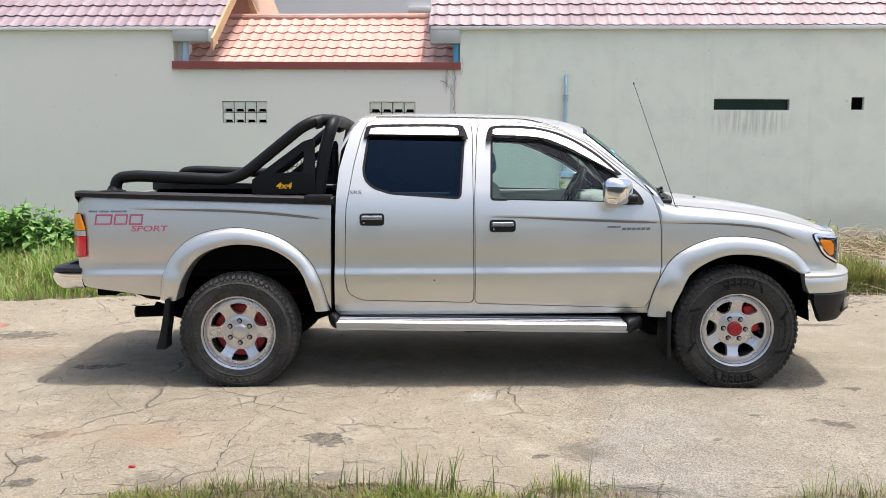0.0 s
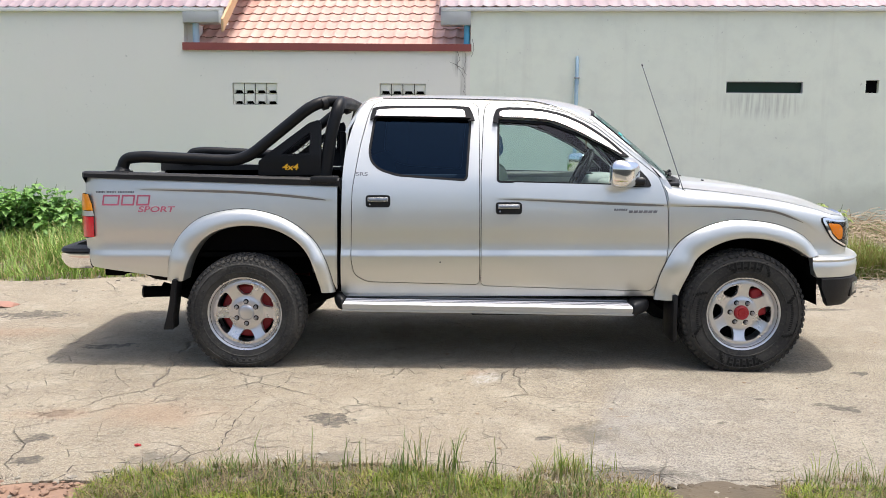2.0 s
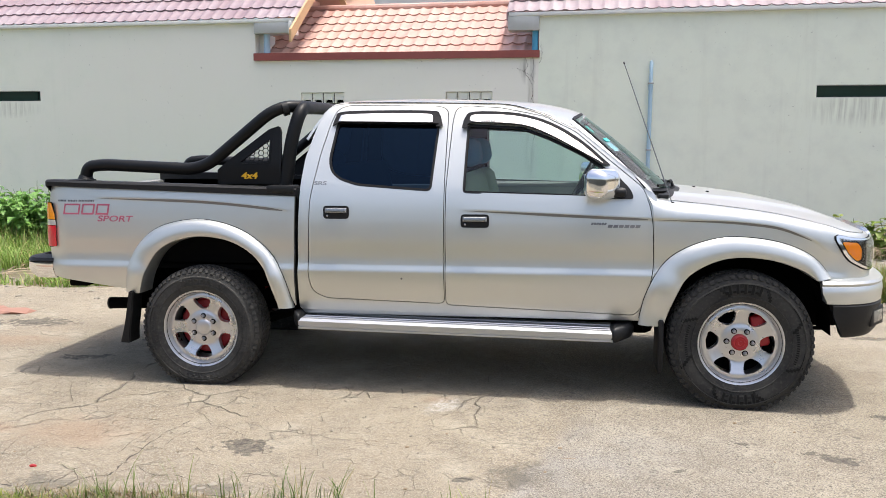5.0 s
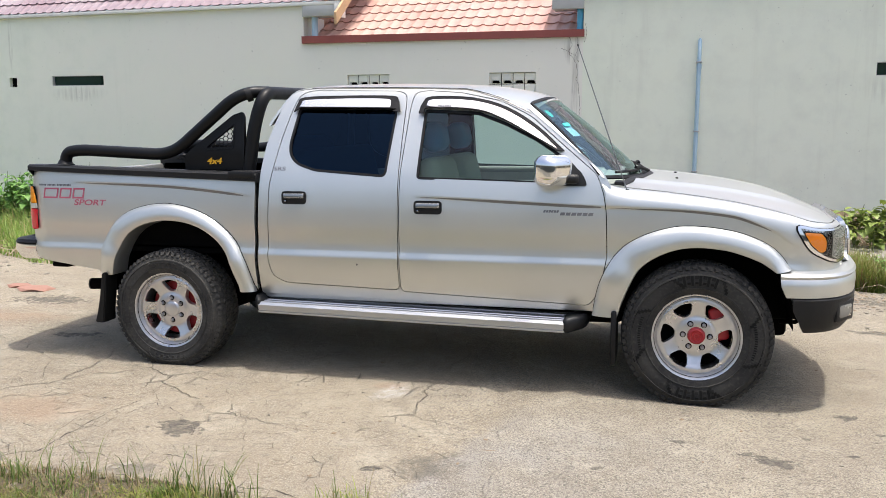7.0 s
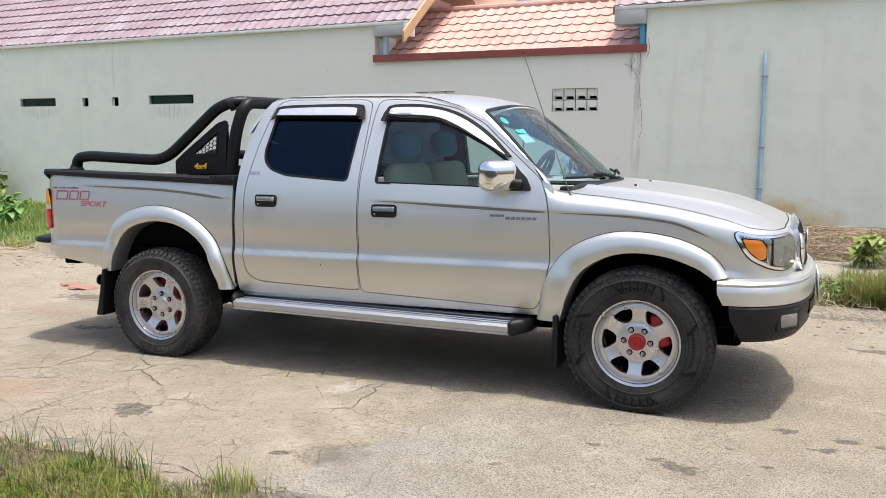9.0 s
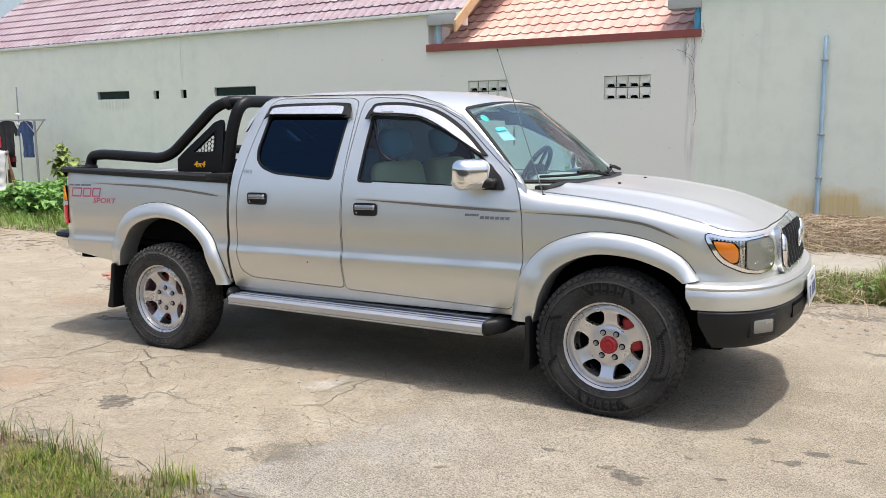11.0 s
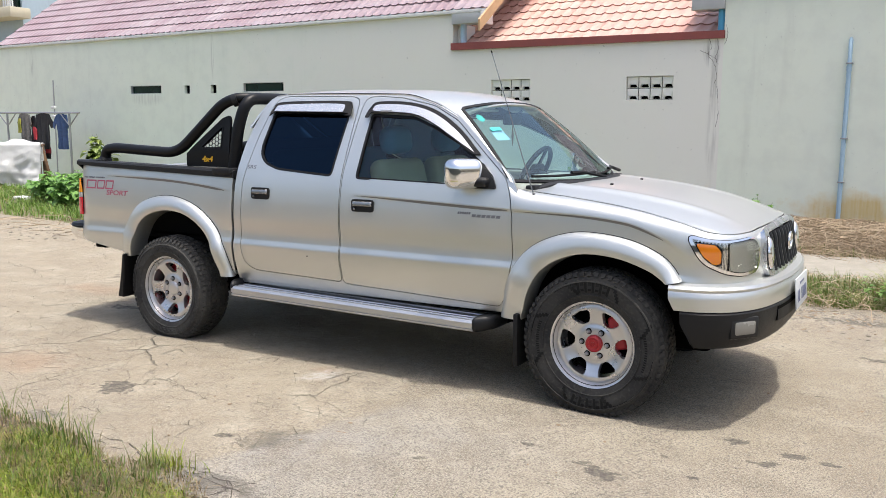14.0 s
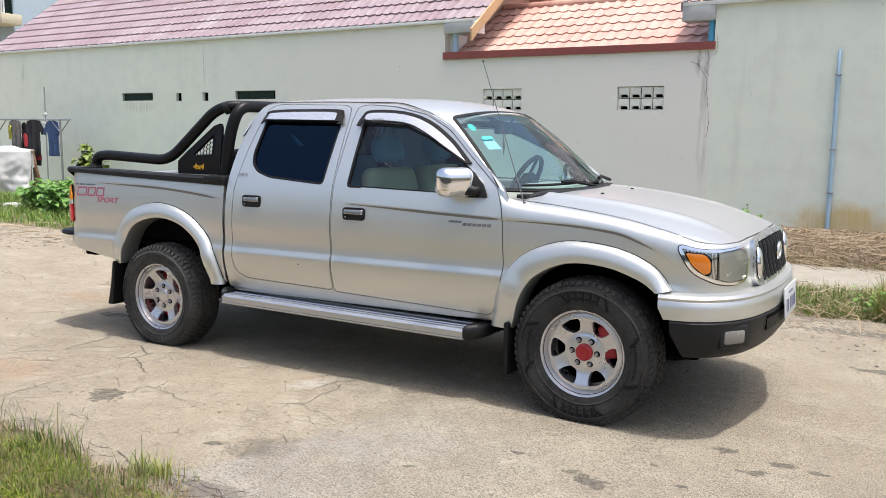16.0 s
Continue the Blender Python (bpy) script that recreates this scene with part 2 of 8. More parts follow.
BLOCK_WHITE = plain("white_vent_block", (0.82, 0.82, 0.77), 0.85, var=0.15, relief=0.4)
GREEN_GLASS = plain("dark_green_pane", (0.006, 0.030, 0.022), 0.12, relief=0.0)
FAR_GREY = plain("grey_render_far", (0.74, 0.75, 0.75), 0.85, var=0.08, scale=0.8)
FAR_BLUE = plain("pale_blue_render", (0.40, 0.50, 0.58), 0.8)
FAR_BEIGE = plain("beige_moulding", (0.55, 0.50, 0.38), 0.8)
FAR_STEEL = plain("grey_gate_steel", (0.16, 0.17, 0.18), 0.5, 0.4)
CLOTH_WHITE = plain("white_sheet", (0.58, 0.58, 0.575), 0.9, relief=0.5)
CLOTH_BLACK = plain("black_cloth", (0.015, 0.015, 0.017), 0.9, relief=0.5)
CLOTH_BLUE = plain("blue_patterned_cloth", (0.05, 0.09, 0.20), 0.9, var=0.8, scale=22.0, relief=0.5)
CLOTH_MIX = plain("grey_patterned_cloth", (0.16, 0.15, 0.14), 0.9, var=0.9, scale=18.0, relief=0.5)
CLOTH_RED = plain("red_cloth", (0.35, 0.03, 0.04), 0.9)
CLOTH_YELLOW = plain("yellow_cloth", (0.42, 0.40, 0.07), 0.9, var=0.5, scale=20.0)
WOOD = plain("weathered_wood", (0.24, 0.14, 0.08), 0.8, var=0.4)
STONE = plain("pale_rubble", (0.30, 0.27, 0.22), 0.9, var=0.3, relief=0.5, random_tint=0.9)
SLAB_PALE = plain("pale_cement", (0.265, 0.245, 0.205), 0.9, var=0.45, relief=0.5)
BRICK_RED = plain("red_rubble", (0.30, 0.16, 0.12), 0.9, var=0.25, relief=0.5)


def leafy(name, low, high, straw=None, amount=0.0):
    m, nt, b = nodes_of(name)
    geo = nt.nodes.new("ShaderNodeNewGeometry")
    big = noise_node(nt, 1.3, 4.0)
    c = mix(nt, geo.outputs["Random Per Island"], low, high)
    c = mix(nt, ramp(nt, big, [(0.35, 0.0), (0.65, 0.5)]), c, shade(high, 1.15))
    if straw:
        r = nt.nodes.new("ShaderNodeMath")
        r.operation = "FRACT"
        nt.links.new(math_node(nt, "MULTIPLY", geo.outputs["Random Per Island"], 7.31), r.inputs[0])
        c = mix(nt, math_node(nt, "LESS_THAN", r.outputs[0], amount), c, straw)
    nt.links.new(c, b.inputs["Base Color"])
    b.inputs["Roughness"].default_value = 0.55
    b.inputs["Subsurface Weight"].default_value = 0.0
    t = nt.nodes.new("ShaderNodeBsdfTranslucent")
    mx = nt.nodes.new("ShaderNodeMixShader")
    mx.inputs[0].default_value = 0.3
    nt.links.new(c, t.inputs[0])
    nt.links.new(b.outputs[0], mx.inputs[1])
    nt.links.new(t.outputs[0], mx.inputs[2])
    nt.links.new(mx.outputs[0], nt.nodes["Material Output"].inputs[0])
    return m


GRASS = leafy("grass", (0.065, 0.11, 0.009), (0.25, 0.305, 0.033), (0.30, 0.24, 0.08), 0.16)
GRASS_TUFT = leafy("tuft_grass", (0.05, 0.095, 0.014), (0.14, 0.195, 0.035), (0.30, 0.25, 0.11), 0.18)
GRASS_FAR = leafy("lush_far_grass", (0.07, 0.15, 0.02), (0.17, 0.27, 0.045), (0.30, 0.26, 0.10), 0.08)
GRASS_BUSH = leafy("bushy_yellow_grass", (0.085, 0.12, 0.02), (0.24, 0.27, 0.06), (0.26, 0.17, 0.08), 0.22)
LEAF_PALE = leafy("yellow_green_leaf", (0.11, 0.185, 0.03), (0.28, 0.34, 0.075))
GRASS_TALL = leafy("tall_grass", (0.12, 0.22, 0.035), (0.25, 0.36, 0.075), (0.42, 0.36, 0.16), 0.18)
LEAF = leafy("broad_leaf", (0.065, 0.18, 0.03), (0.19, 0.35, 0.08))
THATCH = leafy("dead_grass", (0.12, 0.085, 0.05), (0.30, 0.23, 0.13), (0.16, 0.18, 0.05), 0.25)
STEM = plain("green_stem", (0.14, 0.18, 0.06), 0.7)
STRAW = leafy("dry_straw", (0.15, 0.108, 0.066), (0.40, 0.315, 0.215))
TWIG = plain("dry_twig", (0.24, 0.18, 0.12), 0.9)


def position_spots(nt, sx, sy, wob, spots, soft=(0.65, 1.05), wobble=2.2):
    """A mask of irregular blotches: rows of x, y, radius along x, radius along y, turn in degrees."""
    total = None
    for x, y, rx, ry, turn in spots:
        ca, sa = math.cos(radians(turn)), math.sin(radians(turn))
        dx, dy = math_node(nt, "SUBTRACT", sx, x), math_node(nt, "SUBTRACT", sy, y)
        u = math_node(nt, "DIVIDE", math_node(nt, "ADD", math_node(nt, "MULTIPLY", dx, ca), math_node(nt, "MULTIPLY", dy, sa)), rx)
        v = math_node(nt, "DIVIDE", math_node(nt, "SUBTRACT", math_node(nt, "MULTIPLY", dy, ca), math_node(nt, "MULTIPLY", dx, sa)), ry)
        d = math_node(nt, "SQRT", math_node(nt, "ADD", math_node(nt, "MULTIPLY", u, u), math_node(nt, "MULTIPLY", v, v)))
        d = math_node(nt, "ADD", d, math_node(nt, "MULTIPLY", math_node(nt, "SUBTRACT", wob, 0.5), wobble))
        s = ramp(nt, math_node(nt, "MULTIPLY", d, 0.5), [(soft[0] / 2, 1.0), (soft[1] / 2, 0.0)])
        total = s if total is None else math_node(nt, "MAXIMUM", total, s)
    return total


def concrete():
    """Old sun-bleached yard concrete: aggregate, wide stains, map cracks and a few named blotches."""
    m, nt, b = nodes_of("worn_yard_concrete")
    tc = nt.nodes.new("ShaderNodeTexCoord")
    sep = nt.nodes.new("ShaderNodeSeparateXYZ")
    nt.links.new(tc.outputs["Object"], sep.inputs[0])
    sx, sy = sep.outputs["X"], sep.outputs["Y"]
    big, mid = noise_node(nt, 0.8, 5.0), noise_node(nt, 4.5, 7.0, 0.65)
    fine, grit = noise_node(nt, 38.0, 6.0, 0.75), noise_node(nt, 170.0, 3.0)
    c = mix(nt, ramp(nt, big, [(0.3, 0.0), (0.7, 1.0)]), (0.231, 0.190, 0.132), (0.312, 0.271, 0.197))
    # greyer, rougher area towards the viewer's side
    across = math_node(nt, "SUBTRACT", sx, math_node(nt, "MULTIPLY_ADD", sy, 0.29, 0.77))
    across = math_node(nt, "ADD", across, math_node(nt, "MULTIPLY_ADD", mid, 0.24, -0.12))
    grey = ramp(nt, math_node(nt, "MULTIPLY_ADD", across, 0.5, 0.4), [(0.385, 0.0), (0.425, 1.0), (0.62, 0.8), (1.0, 0.25)])
    grey = math_node(nt, "MULTIPLY", grey, ramp(nt, math_node(nt, "MULTIPLY_ADD", sy, -1.0, 0.0), [(0.05, 0.0), (0.75, 1.0)]))
    c = mix(nt, math_node(nt, "MULTIPLY", grey, 0.85), c, (0.262, 0.252, 0.232))
    worn, pale = noise_node(nt, 2.1, 6.0, 0.7), noise_node(nt, 3.3, 5.0, 0.6)
    c = mix(nt, math_node(nt, "MULTIPLY", ramp(nt, pale, [(0.50, 0.0), (0.66, 1.0)]), 0.5), c, (0.388, 0.346, 0.268))
    c = mix(nt, math_node(nt, "MULTIPLY", ramp(nt, worn, [(0.50, 0.0), (0.70, 1.0)]), 0.45), c, (0.17, 0.14, 0.10))
    c = mix(nt, math_node(nt, "MULTIPLY", ramp(nt, mid, [(0.46, 0.0), (0.70, 1.0)]), 0.45), c, (0.175, 0.145, 0.104))
    scuff = math_node(nt, "MULTIPLY", ramp(nt, noise_node(nt, 14.0, 6.0, 0.7), [(0.50, 0.0), (0.68, 1.0)]), 0.55)
    c = mix(nt, scuff, c, (0.16, 0.135, 0.10))
    c = mix(nt, math_node(nt, "MULTIPLY", ramp(nt, fine, [(0.52, 0.0), (0.66, 1.0)]), 0.62), c, (0.11, 0.095, 0.074))
    c = mix(nt, math_node(nt, "MULTIPLY", ramp(nt, grit, [(0.52, 0.0), (0.59, 1.0)]), 0.7), c, (0.43, 0.39, 0.32))
    # exposed aggregate: small dark grains, more of them on the eastern pour
    east = ramp(nt, math_node(nt, "ADD", math_node(nt, "MULTIPLY_ADD", sx, 0.2, 0.5), math_node(nt, "MULTIPLY_ADD", mid, 0.2, -0.1)), [(0.50, 0.3), (0.62, 1.0)])
    grains = math_node(nt, "MULTIPLY", ramp(nt, noise_node(nt, 105.0, 2.0, 0.5), [(0.40, 1.0), (0.46, 0.0)]), 0.7)
    c = mix(nt, math_node(nt, "MULTIPLY", grains, east), c, (0.095, 0.088, 0.078))
    ragged_noise = noise_node(nt, 15.0, 6.0, 0.7)
    dark = position_spots(nt, sx, sy, ragged_noise, [(-0.89, -1.04, 0.13, 0.10, 0), (1.87, -0.76, 0.12, 0.05, -20), (2.46, -0.28, 0.06, 0.04, 0), (2.56, -0.12, 0.06, 0.035, 0), (2.71, -0.15, 0.05, 0.02, 0), (2.22, -0.60, 0.03, 0.02, 0),
                                            (-2.60, 0.47, 0.16, 0.07, 0), (-2.33, -0.96, 0.13, 0.05, 0), (-2.28, -1.31, 0.08, 0.05, 20), (-2.18, -1.60, 0.07, 0.05, 0), (0.18, -1.29, 0.04, 0.025, 20), (2.30, -0.05, 0.05, 0.05, 0), (-3.6, 1.5, 0.3, 0.15, 0), (2.7, 3.05, 0.55, 0.10, 0), (3.5, 2.95, 0.5, 0.09, 0), (2.9, 1.9, 0.25, 0.06, 0), (1.45, -0.62, 0.03, 0.02, 0), (2.05, -0.42, 0.03, 0.02, 0), (1.1, -1.05, 0.03, 0.015, 30)], (0.8, 1.0), 4.5)
    dark = math_node(nt, "MULTIPLY", dark, ramp(nt, fine, [(0.36, 0.45), (0.60, 0.95)]))
    c = mix(nt, dark, c, (0.068, 0.06, 0.05))
    rust = position_spots(nt, sx, sy, mid, [(-2.33, -0.96, 0.22, 0.10, 0), (-0.10, -0.16, 0.10, 0.06, 20), (-1.8, -0.95, 0.28, 0.22, 0), (-3.5, 0.9, 0.45, 0.2, 0)], (0.4, 1.2))
    c = mix(nt, math_node(nt, "MULTIPLY", rust, 0.42), c, (0.28, 0.185, 0.12))
    chalk = position_spots(nt, sx, sy, mid, [(-0.04, -0.24, 0.10, 0.14, -20)], (0.4, 1.2), 3.5)
    chalk = math_node(nt, "MULTIPLY", chalk, ramp(nt, noise_node(nt, 24.0, 5.0, 0.7), [(0.42, 0.15), (0.58, 1.0)]))
    c = mix(nt, math_node(nt, "MULTIPLY", chalk, 0.65), c, (0.44, 0.425, 0.40))
    crumbled = position_spots(nt, sx, sy, ragged_noise, [(-1.57, -1.60, 0.17, 0.09, -20), (-0.83, -1.55, 0.12, 0.07, 0), (0.40, -1.22, 0.12, 0.17, -25), (0.55, -1.72, 0.3, 0.08, 0)], (0.5, 1.2), 4.0)
    c = mix(nt, math_node(nt, "MULTIPLY", crumbled, 0.6), c, (0.085, 0.076, 0.062))
    # map cracks: two nets of thin lines, broken up
    warp = nt.nodes.new("ShaderNodeTexNoise")
    warp.inputs["Scale"].default_value, warp.inputs["Detail"].default_value = 3.0, 5.0
    nt.links.new(tc.outputs["Object"], warp.inputs["Vector"])
    add = nt.nodes.new("ShaderNodeVectorMath")
    add.operation = "MULTIPLY_ADD"
    add.inputs[1].default_value = (0.32, 0.32, 0.0)
    nt.links.new(warp.outputs["Color"], add.inputs[0])
    nt.links.new(tc.outputs["Object"], add.inputs[2])
    slight = nt.nodes.new("ShaderNodeVectorMath")
    slight.operation = "MULTIPLY_ADD"
    slight.inputs[1].default_value = (0.10, 0.10, 0.0)
    nt.links.new(warp.outputs["Color"], slight.inputs[0])
    nt.links.new(tc.outputs["Object"], slight.inputs[2])
    cracks = None
    for scale, width, keep, strength in ((0.7, 0.0035, 0.50, 0.6), (2.2, 0.006, 0.56, 0.5), (6.5, 0.010, 0.54, 0.42)):
        v = nt.nodes.new("ShaderNodeTexVoronoi")
        v.feature = "DISTANCE_TO_EDGE"
        v.inputs["Scale"].default_value = scale
        nt.links.new((add if scale < 3 else slight).outputs[0], v.inputs["Vector"])
        line = ramp(nt, v.outputs["Distance"], [(0.0, 1.0), (width, 0.0)])
        broken = ramp(nt, noise_node(nt, 1.1 * scale + 0.9, 3.0), [(keep - 0.06, 0.0), (keep + 0.06, 1.0)])
        line = math_node(nt, "MULTIPLY", math_node(nt, "MULTIPLY", line, broken), strength)
        cracks = line if cracks is None else math_node(nt, "MAXIMUM", cracks, line)
    # the newer pour towards the east has hardly cracked
    older = ramp(nt, math_node(nt, "ADD", math_node(nt, "MULTIPLY_ADD", sx, 0.2, 0.5), math_node(nt, "MULTIPLY_ADD", mid, 0.2, -0.1)), [(0.50, 1.0), (0.64, 0.28)])
    cracks = math_node(nt, "MULTIPLY", cracks, older)
    c = mix(nt, math_node(nt, "MULTIPLY", cracks, 0.75), c, (0.10, 0.085, 0.07))
    nt.links.new(c, b.inputs["Base Color"])
    b.inputs["Roughness"].default_value = 0.92
    h = math_node(nt, "SUBTRACT", math_node(nt, "ADD", math_node(nt, "MULTIPLY", fine, 0.5), math_node(nt, "MULTIPLY", mid, 0.6)), math_node(nt, "MULTIPLY", cracks, 1.2))
    bump(nt, b, h, 1.0, 0.03)
    return m


def soil():
    m, nt, b = nodes_of("grassy_soil")
    big, fine = noise_node(nt, 0.7, 5.0), noise_node(nt, 26.0, 5.0)
    c = mix(nt, ramp(nt, big, [(0.35, 0.0), (0.65, 1.0)]), (0.29, 0.25, 0.18), (0.25, 0.225, 0.145))
    c = mix(nt, math_node(nt, "MULTIPLY", fine, 0.4), c, (0.15, 0.12, 0.08))
    tc = nt.nodes.new("ShaderNodeTexCoord")
    sep = nt.nodes.new("ShaderNodeSeparateXYZ")
    nt.links.new(tc.outputs["Object"], sep.inputs[0])
    humus = position_spots(nt, sep.outputs["X"], sep.outputs["Y"], big, [(-2.0, -2.6, 4.4, 1.6, 0), (-3.0, 6.0, 8.0, 2.8, 0), (5.0, 5.6, 5.0, 2.6, 0), (-13.0, 7.0, 7.0, 3.2, 0)])
    c = mix(nt, math_node(nt, "MULTIPLY", humus, 0.8), c, (0.10, 0.085, 0.045))
    # the unseen land across the yard is darkened for the truck's reflections
    far = ramp(nt, math_node(nt, "ADD", math_node(nt, "MULTIPLY_ADD", sep.outputs["Y"], 0.05, 1.0), math_node(nt, "MULTIPLY_ADD", big, 0.2, -0.1)), [(0.60, 1.0), (0.72, 0.0)])
    c = mix(nt, math_node(nt, "MULTIPLY", far, 0.85), c, (0.085, 0.082, 0.068))
    nt.links.new(c, b.inputs["Base Color"])
    b.inputs["Roughness"].default_value = 0.95
    bump(nt, b, fine, 0.6, 0.03)
    return m


CONCRETE = concrete()
SOIL = soil()
VERGE = plain("crumbled_earth", (0.095, 0.075, 0.05), 0.95, var=0.5, scale=9.0, fine=60.0, relief=0.8)
# dark tone of the added unseen wall, chosen for its reflection
UNSEEN_WALL = plain("dark_unseen_render", (0.10, 0.105, 0.09), 0.9, var=0.3, scale=1.5)
RED_SOIL = plain("red_brown_earth", (0.23, 0.145, 0.10), 0.95, var=0.45, scale=5.0, fine=45.0, relief=0.9)
CRACK = plain("crack_dirt", (0.065, 0.054, 0.043), 0.95, var=0.3, relief=0.3)

# ---- building helpers ----
from mathutils import geometry

rng = np.random.default_rng(7)


def mesh_of(name, verts, faces, material, sharp=35.0, normals=None):
    me = bpy.data.meshes.new(name)
    me.from_pydata([tuple(map(float, v)) for v in verts], [], [tuple(map(int, f)) for f in faces])
    me.materials.append(material)
    me.polygons.foreach_set("use_smooth", [True] * len(me.polygons))
    if normals is not None:
        me.normals_split_custom_set_from_vertices([tuple(map(float, n)) for n in normals])
    elif sharp < 180:
        me.set_sharp_from_angle(angle=radians(sharp))
    me.update()
    return me


def under(ob, parent):
    if parent is not None:
        ob.parent = parent
        at = parent.matrix_basis.copy()
        up = parent.parent
        while up is not None:
            at = up.matrix_basis @ up_inverse(parent) @ at
            parent, up = up, up.parent
        ob.matrix_parent_inverse = at.inverted()
    return ob


def up_inverse(ob):
    return ob.matrix_parent_inverse


def part(name, geo, material, parent=None, label="", sharp=35.0):
    """Links verts and faces (or a bmesh) as one mesh object under a thing or part, in world places."""
    if isinstance(geo, bmesh.types.BMesh):
        me = bpy.data.meshes.new(name)
        bmesh.ops.recalc_face_normals(geo, faces=geo.faces[:])
        geo.to_mesh(me)
        geo.free()
        me.materials.append(material)
        me.polygons.foreach_set("use_smooth", [True] * len(me.polygons))
        me.set_sharp_from_angle(angle=radians(sharp))
    elif len(geo) == 3:
        me = mesh_of(name, geo[0], geo[1], material, normals=geo[2])
    else:
        me = mesh_of(name, geo[0], geo[1], material, sharp)
    ob = under(new(name, me), parent)
    return tagged(ob, label) if label else ob


def thing(name, at, label, category, group="", kind=""):
    ob = new(name)
    ob.empty_display_size = 0.2
    ob.location = at
    return tagged(ob, label, category, group, kind)


def joined(*geos):
    V, F = [], []
    for v, f in geos:
        k = len(V)
        V.extend(v)
        F.extend([tuple(i + k for i in face) for face in f])
    return V, F


def moved(geo, m):
    return [m @ Vector(v) for v in geo[0]], geo[1]


def box(x0, x1, y0, y1, z0, z1, r=0.0, seg=2):
    """A box with rounded edges, as verts and faces."""
    bm = bmesh.new()
    bmesh.ops.create_cube(bm, size=1.0)
    for v in bm.verts:
        v.co = ((x0 + x1) / 2 + v.co.x * (x1 - x0), (y0 + y1) / 2 + v.co.y * (y1 - y0), (z0 + z1) / 2 + v.co.z * (z1 - z0))
    if r:
        bmesh.ops.bevel(bm, geom=bm.edges[:], offset=r, segments=seg, profile=0.5, affect="EDGES")
    bmesh.ops.recalc_face_normals(bm, faces=bm.faces[:])
    bm.verts.index_update()
    out = [v.co.copy() for v in bm.verts], [tuple(v.index for v in f.verts) for f in bm.faces]
    bm.free()
    return out


def smooth_path(points, per=8):
    """Catmull-Rom through the points."""
    p = [Vector(q) for q in points]
    p = [2 * p[0] - p[1], *p, 2 * p[-1] - p[-2]]
    out = []
    for a, b, c, d in zip(p, p[1:], p[2:], p[3:]):
        for k in range(per):
            t = k / per
            out.append(0.5 * (2 * b + (c - a) * t + (2 * a - 5 * b + 4 * c - d) * t * t + (3 * b - a - 3 * c + d) * t**3))
    return out + [p[-2]]


def bent_path(points, radius, per=7):
    """Straight runs with rounded corners."""
    p = [Vector(q) for q in points]
    out = [p[0]]
    for a, b, c in zip(p, p[1:], p[2:]):
        d0, d1 = (a - b), (c - b)
        r = min(radius, d0.length * 0.49, d1.length * 0.49)
        s, e = b + d0.normalized() * r, b + d1.normalized() * r
        for k in range(per + 1):
            t = k / per
            out.append((1 - t) ** 2 * s + 2 * t * (1 - t) * b + t * t * e)
    return out + [p[-1]]


def tube(path, radius, sides=12, caps=True):
    """A round tube along a path; radius may be a list."""
    path = [Vector(q) for q in path]
    radii = radius if isinstance(radius, (list, tuple)) else [radius] * len(path)
    V, F = [], []
    up = Vector((0, 0, 1))
    t0 = (path[1] - path[0]).normalized()
    n = t0.cross(up if abs(t0.z) < 0.9 else Vector((1, 0, 0))).normalized()
    for i, q in enumerate(path):
        t = (path[min(i + 1, len(path) - 1)] - path[max(i - 1, 0)]).normalized()
        n = (n - t * n.dot(t)).normalized()
        b = t.cross(n)
        for k in range(sides):
            a = 2 * math.pi * k / sides
            V.append(q + (n * math.cos(a) + b * math.sin(a)) * radii[i])
    for i in range(len(path) - 1):
        for k in range(sides):
            k2 = (k + 1) % sides
            F.append((i * sides + k, i * sides + k2, (i + 1) * sides + k2, (i + 1) * sides + k))
    if caps:
        F.append(tuple(range(sides - 1, -1, -1)))
        F.append(tuple(range(len(path) * sides - sides, len(path) * sides)))
    return V, F


def lathe(profile, steps=48, a0=0.0, a1=2 * math.pi):
    """Turns rows of (radius, y) round the Y axis."""
    V, F = [], []
    full = abs(a1 - a0 - 2 * math.pi) < 1e-6
    n = steps if full else steps + 1
    for k in range(n):
        a = a0 + (a1 - a0) * k / steps
        V += [Vector((r * math.cos(a), y, r * math.sin(a))) for r, y in profile]
    m = len(profile)
    for k in range(steps):
        k2 = (k + 1) % n
        for i in range(m - 1):
            F.append((k * m + i, k2 * m + i, k2 * m + i + 1, k * m + i + 1))
    return V, F


def sweep(path, frames, profile, closed=False):
    """Carries profile rows (out, up) along a path with its (out, up) vectors."""
    V, F = [], []
    m = len(profile)
    for q, (o, u) in zip(path, frames):
        V += [Vector(q) + Vector(o) * a + Vector(u) * b for a, b in profile]
    for i in range(len(path) - 1):
        for k in range(m if closed else m - 1):
            k2 = (k + 1) % m
            F.append((i * m + k, i * m + k2, (i + 1) * m + k2, (i + 1) * m + k))
    if closed:
        F.append(tuple(range(m - 1, -1, -1)))
        F.append(tuple(range(len(path) * m - m, len(path) * m)))
    return V, F


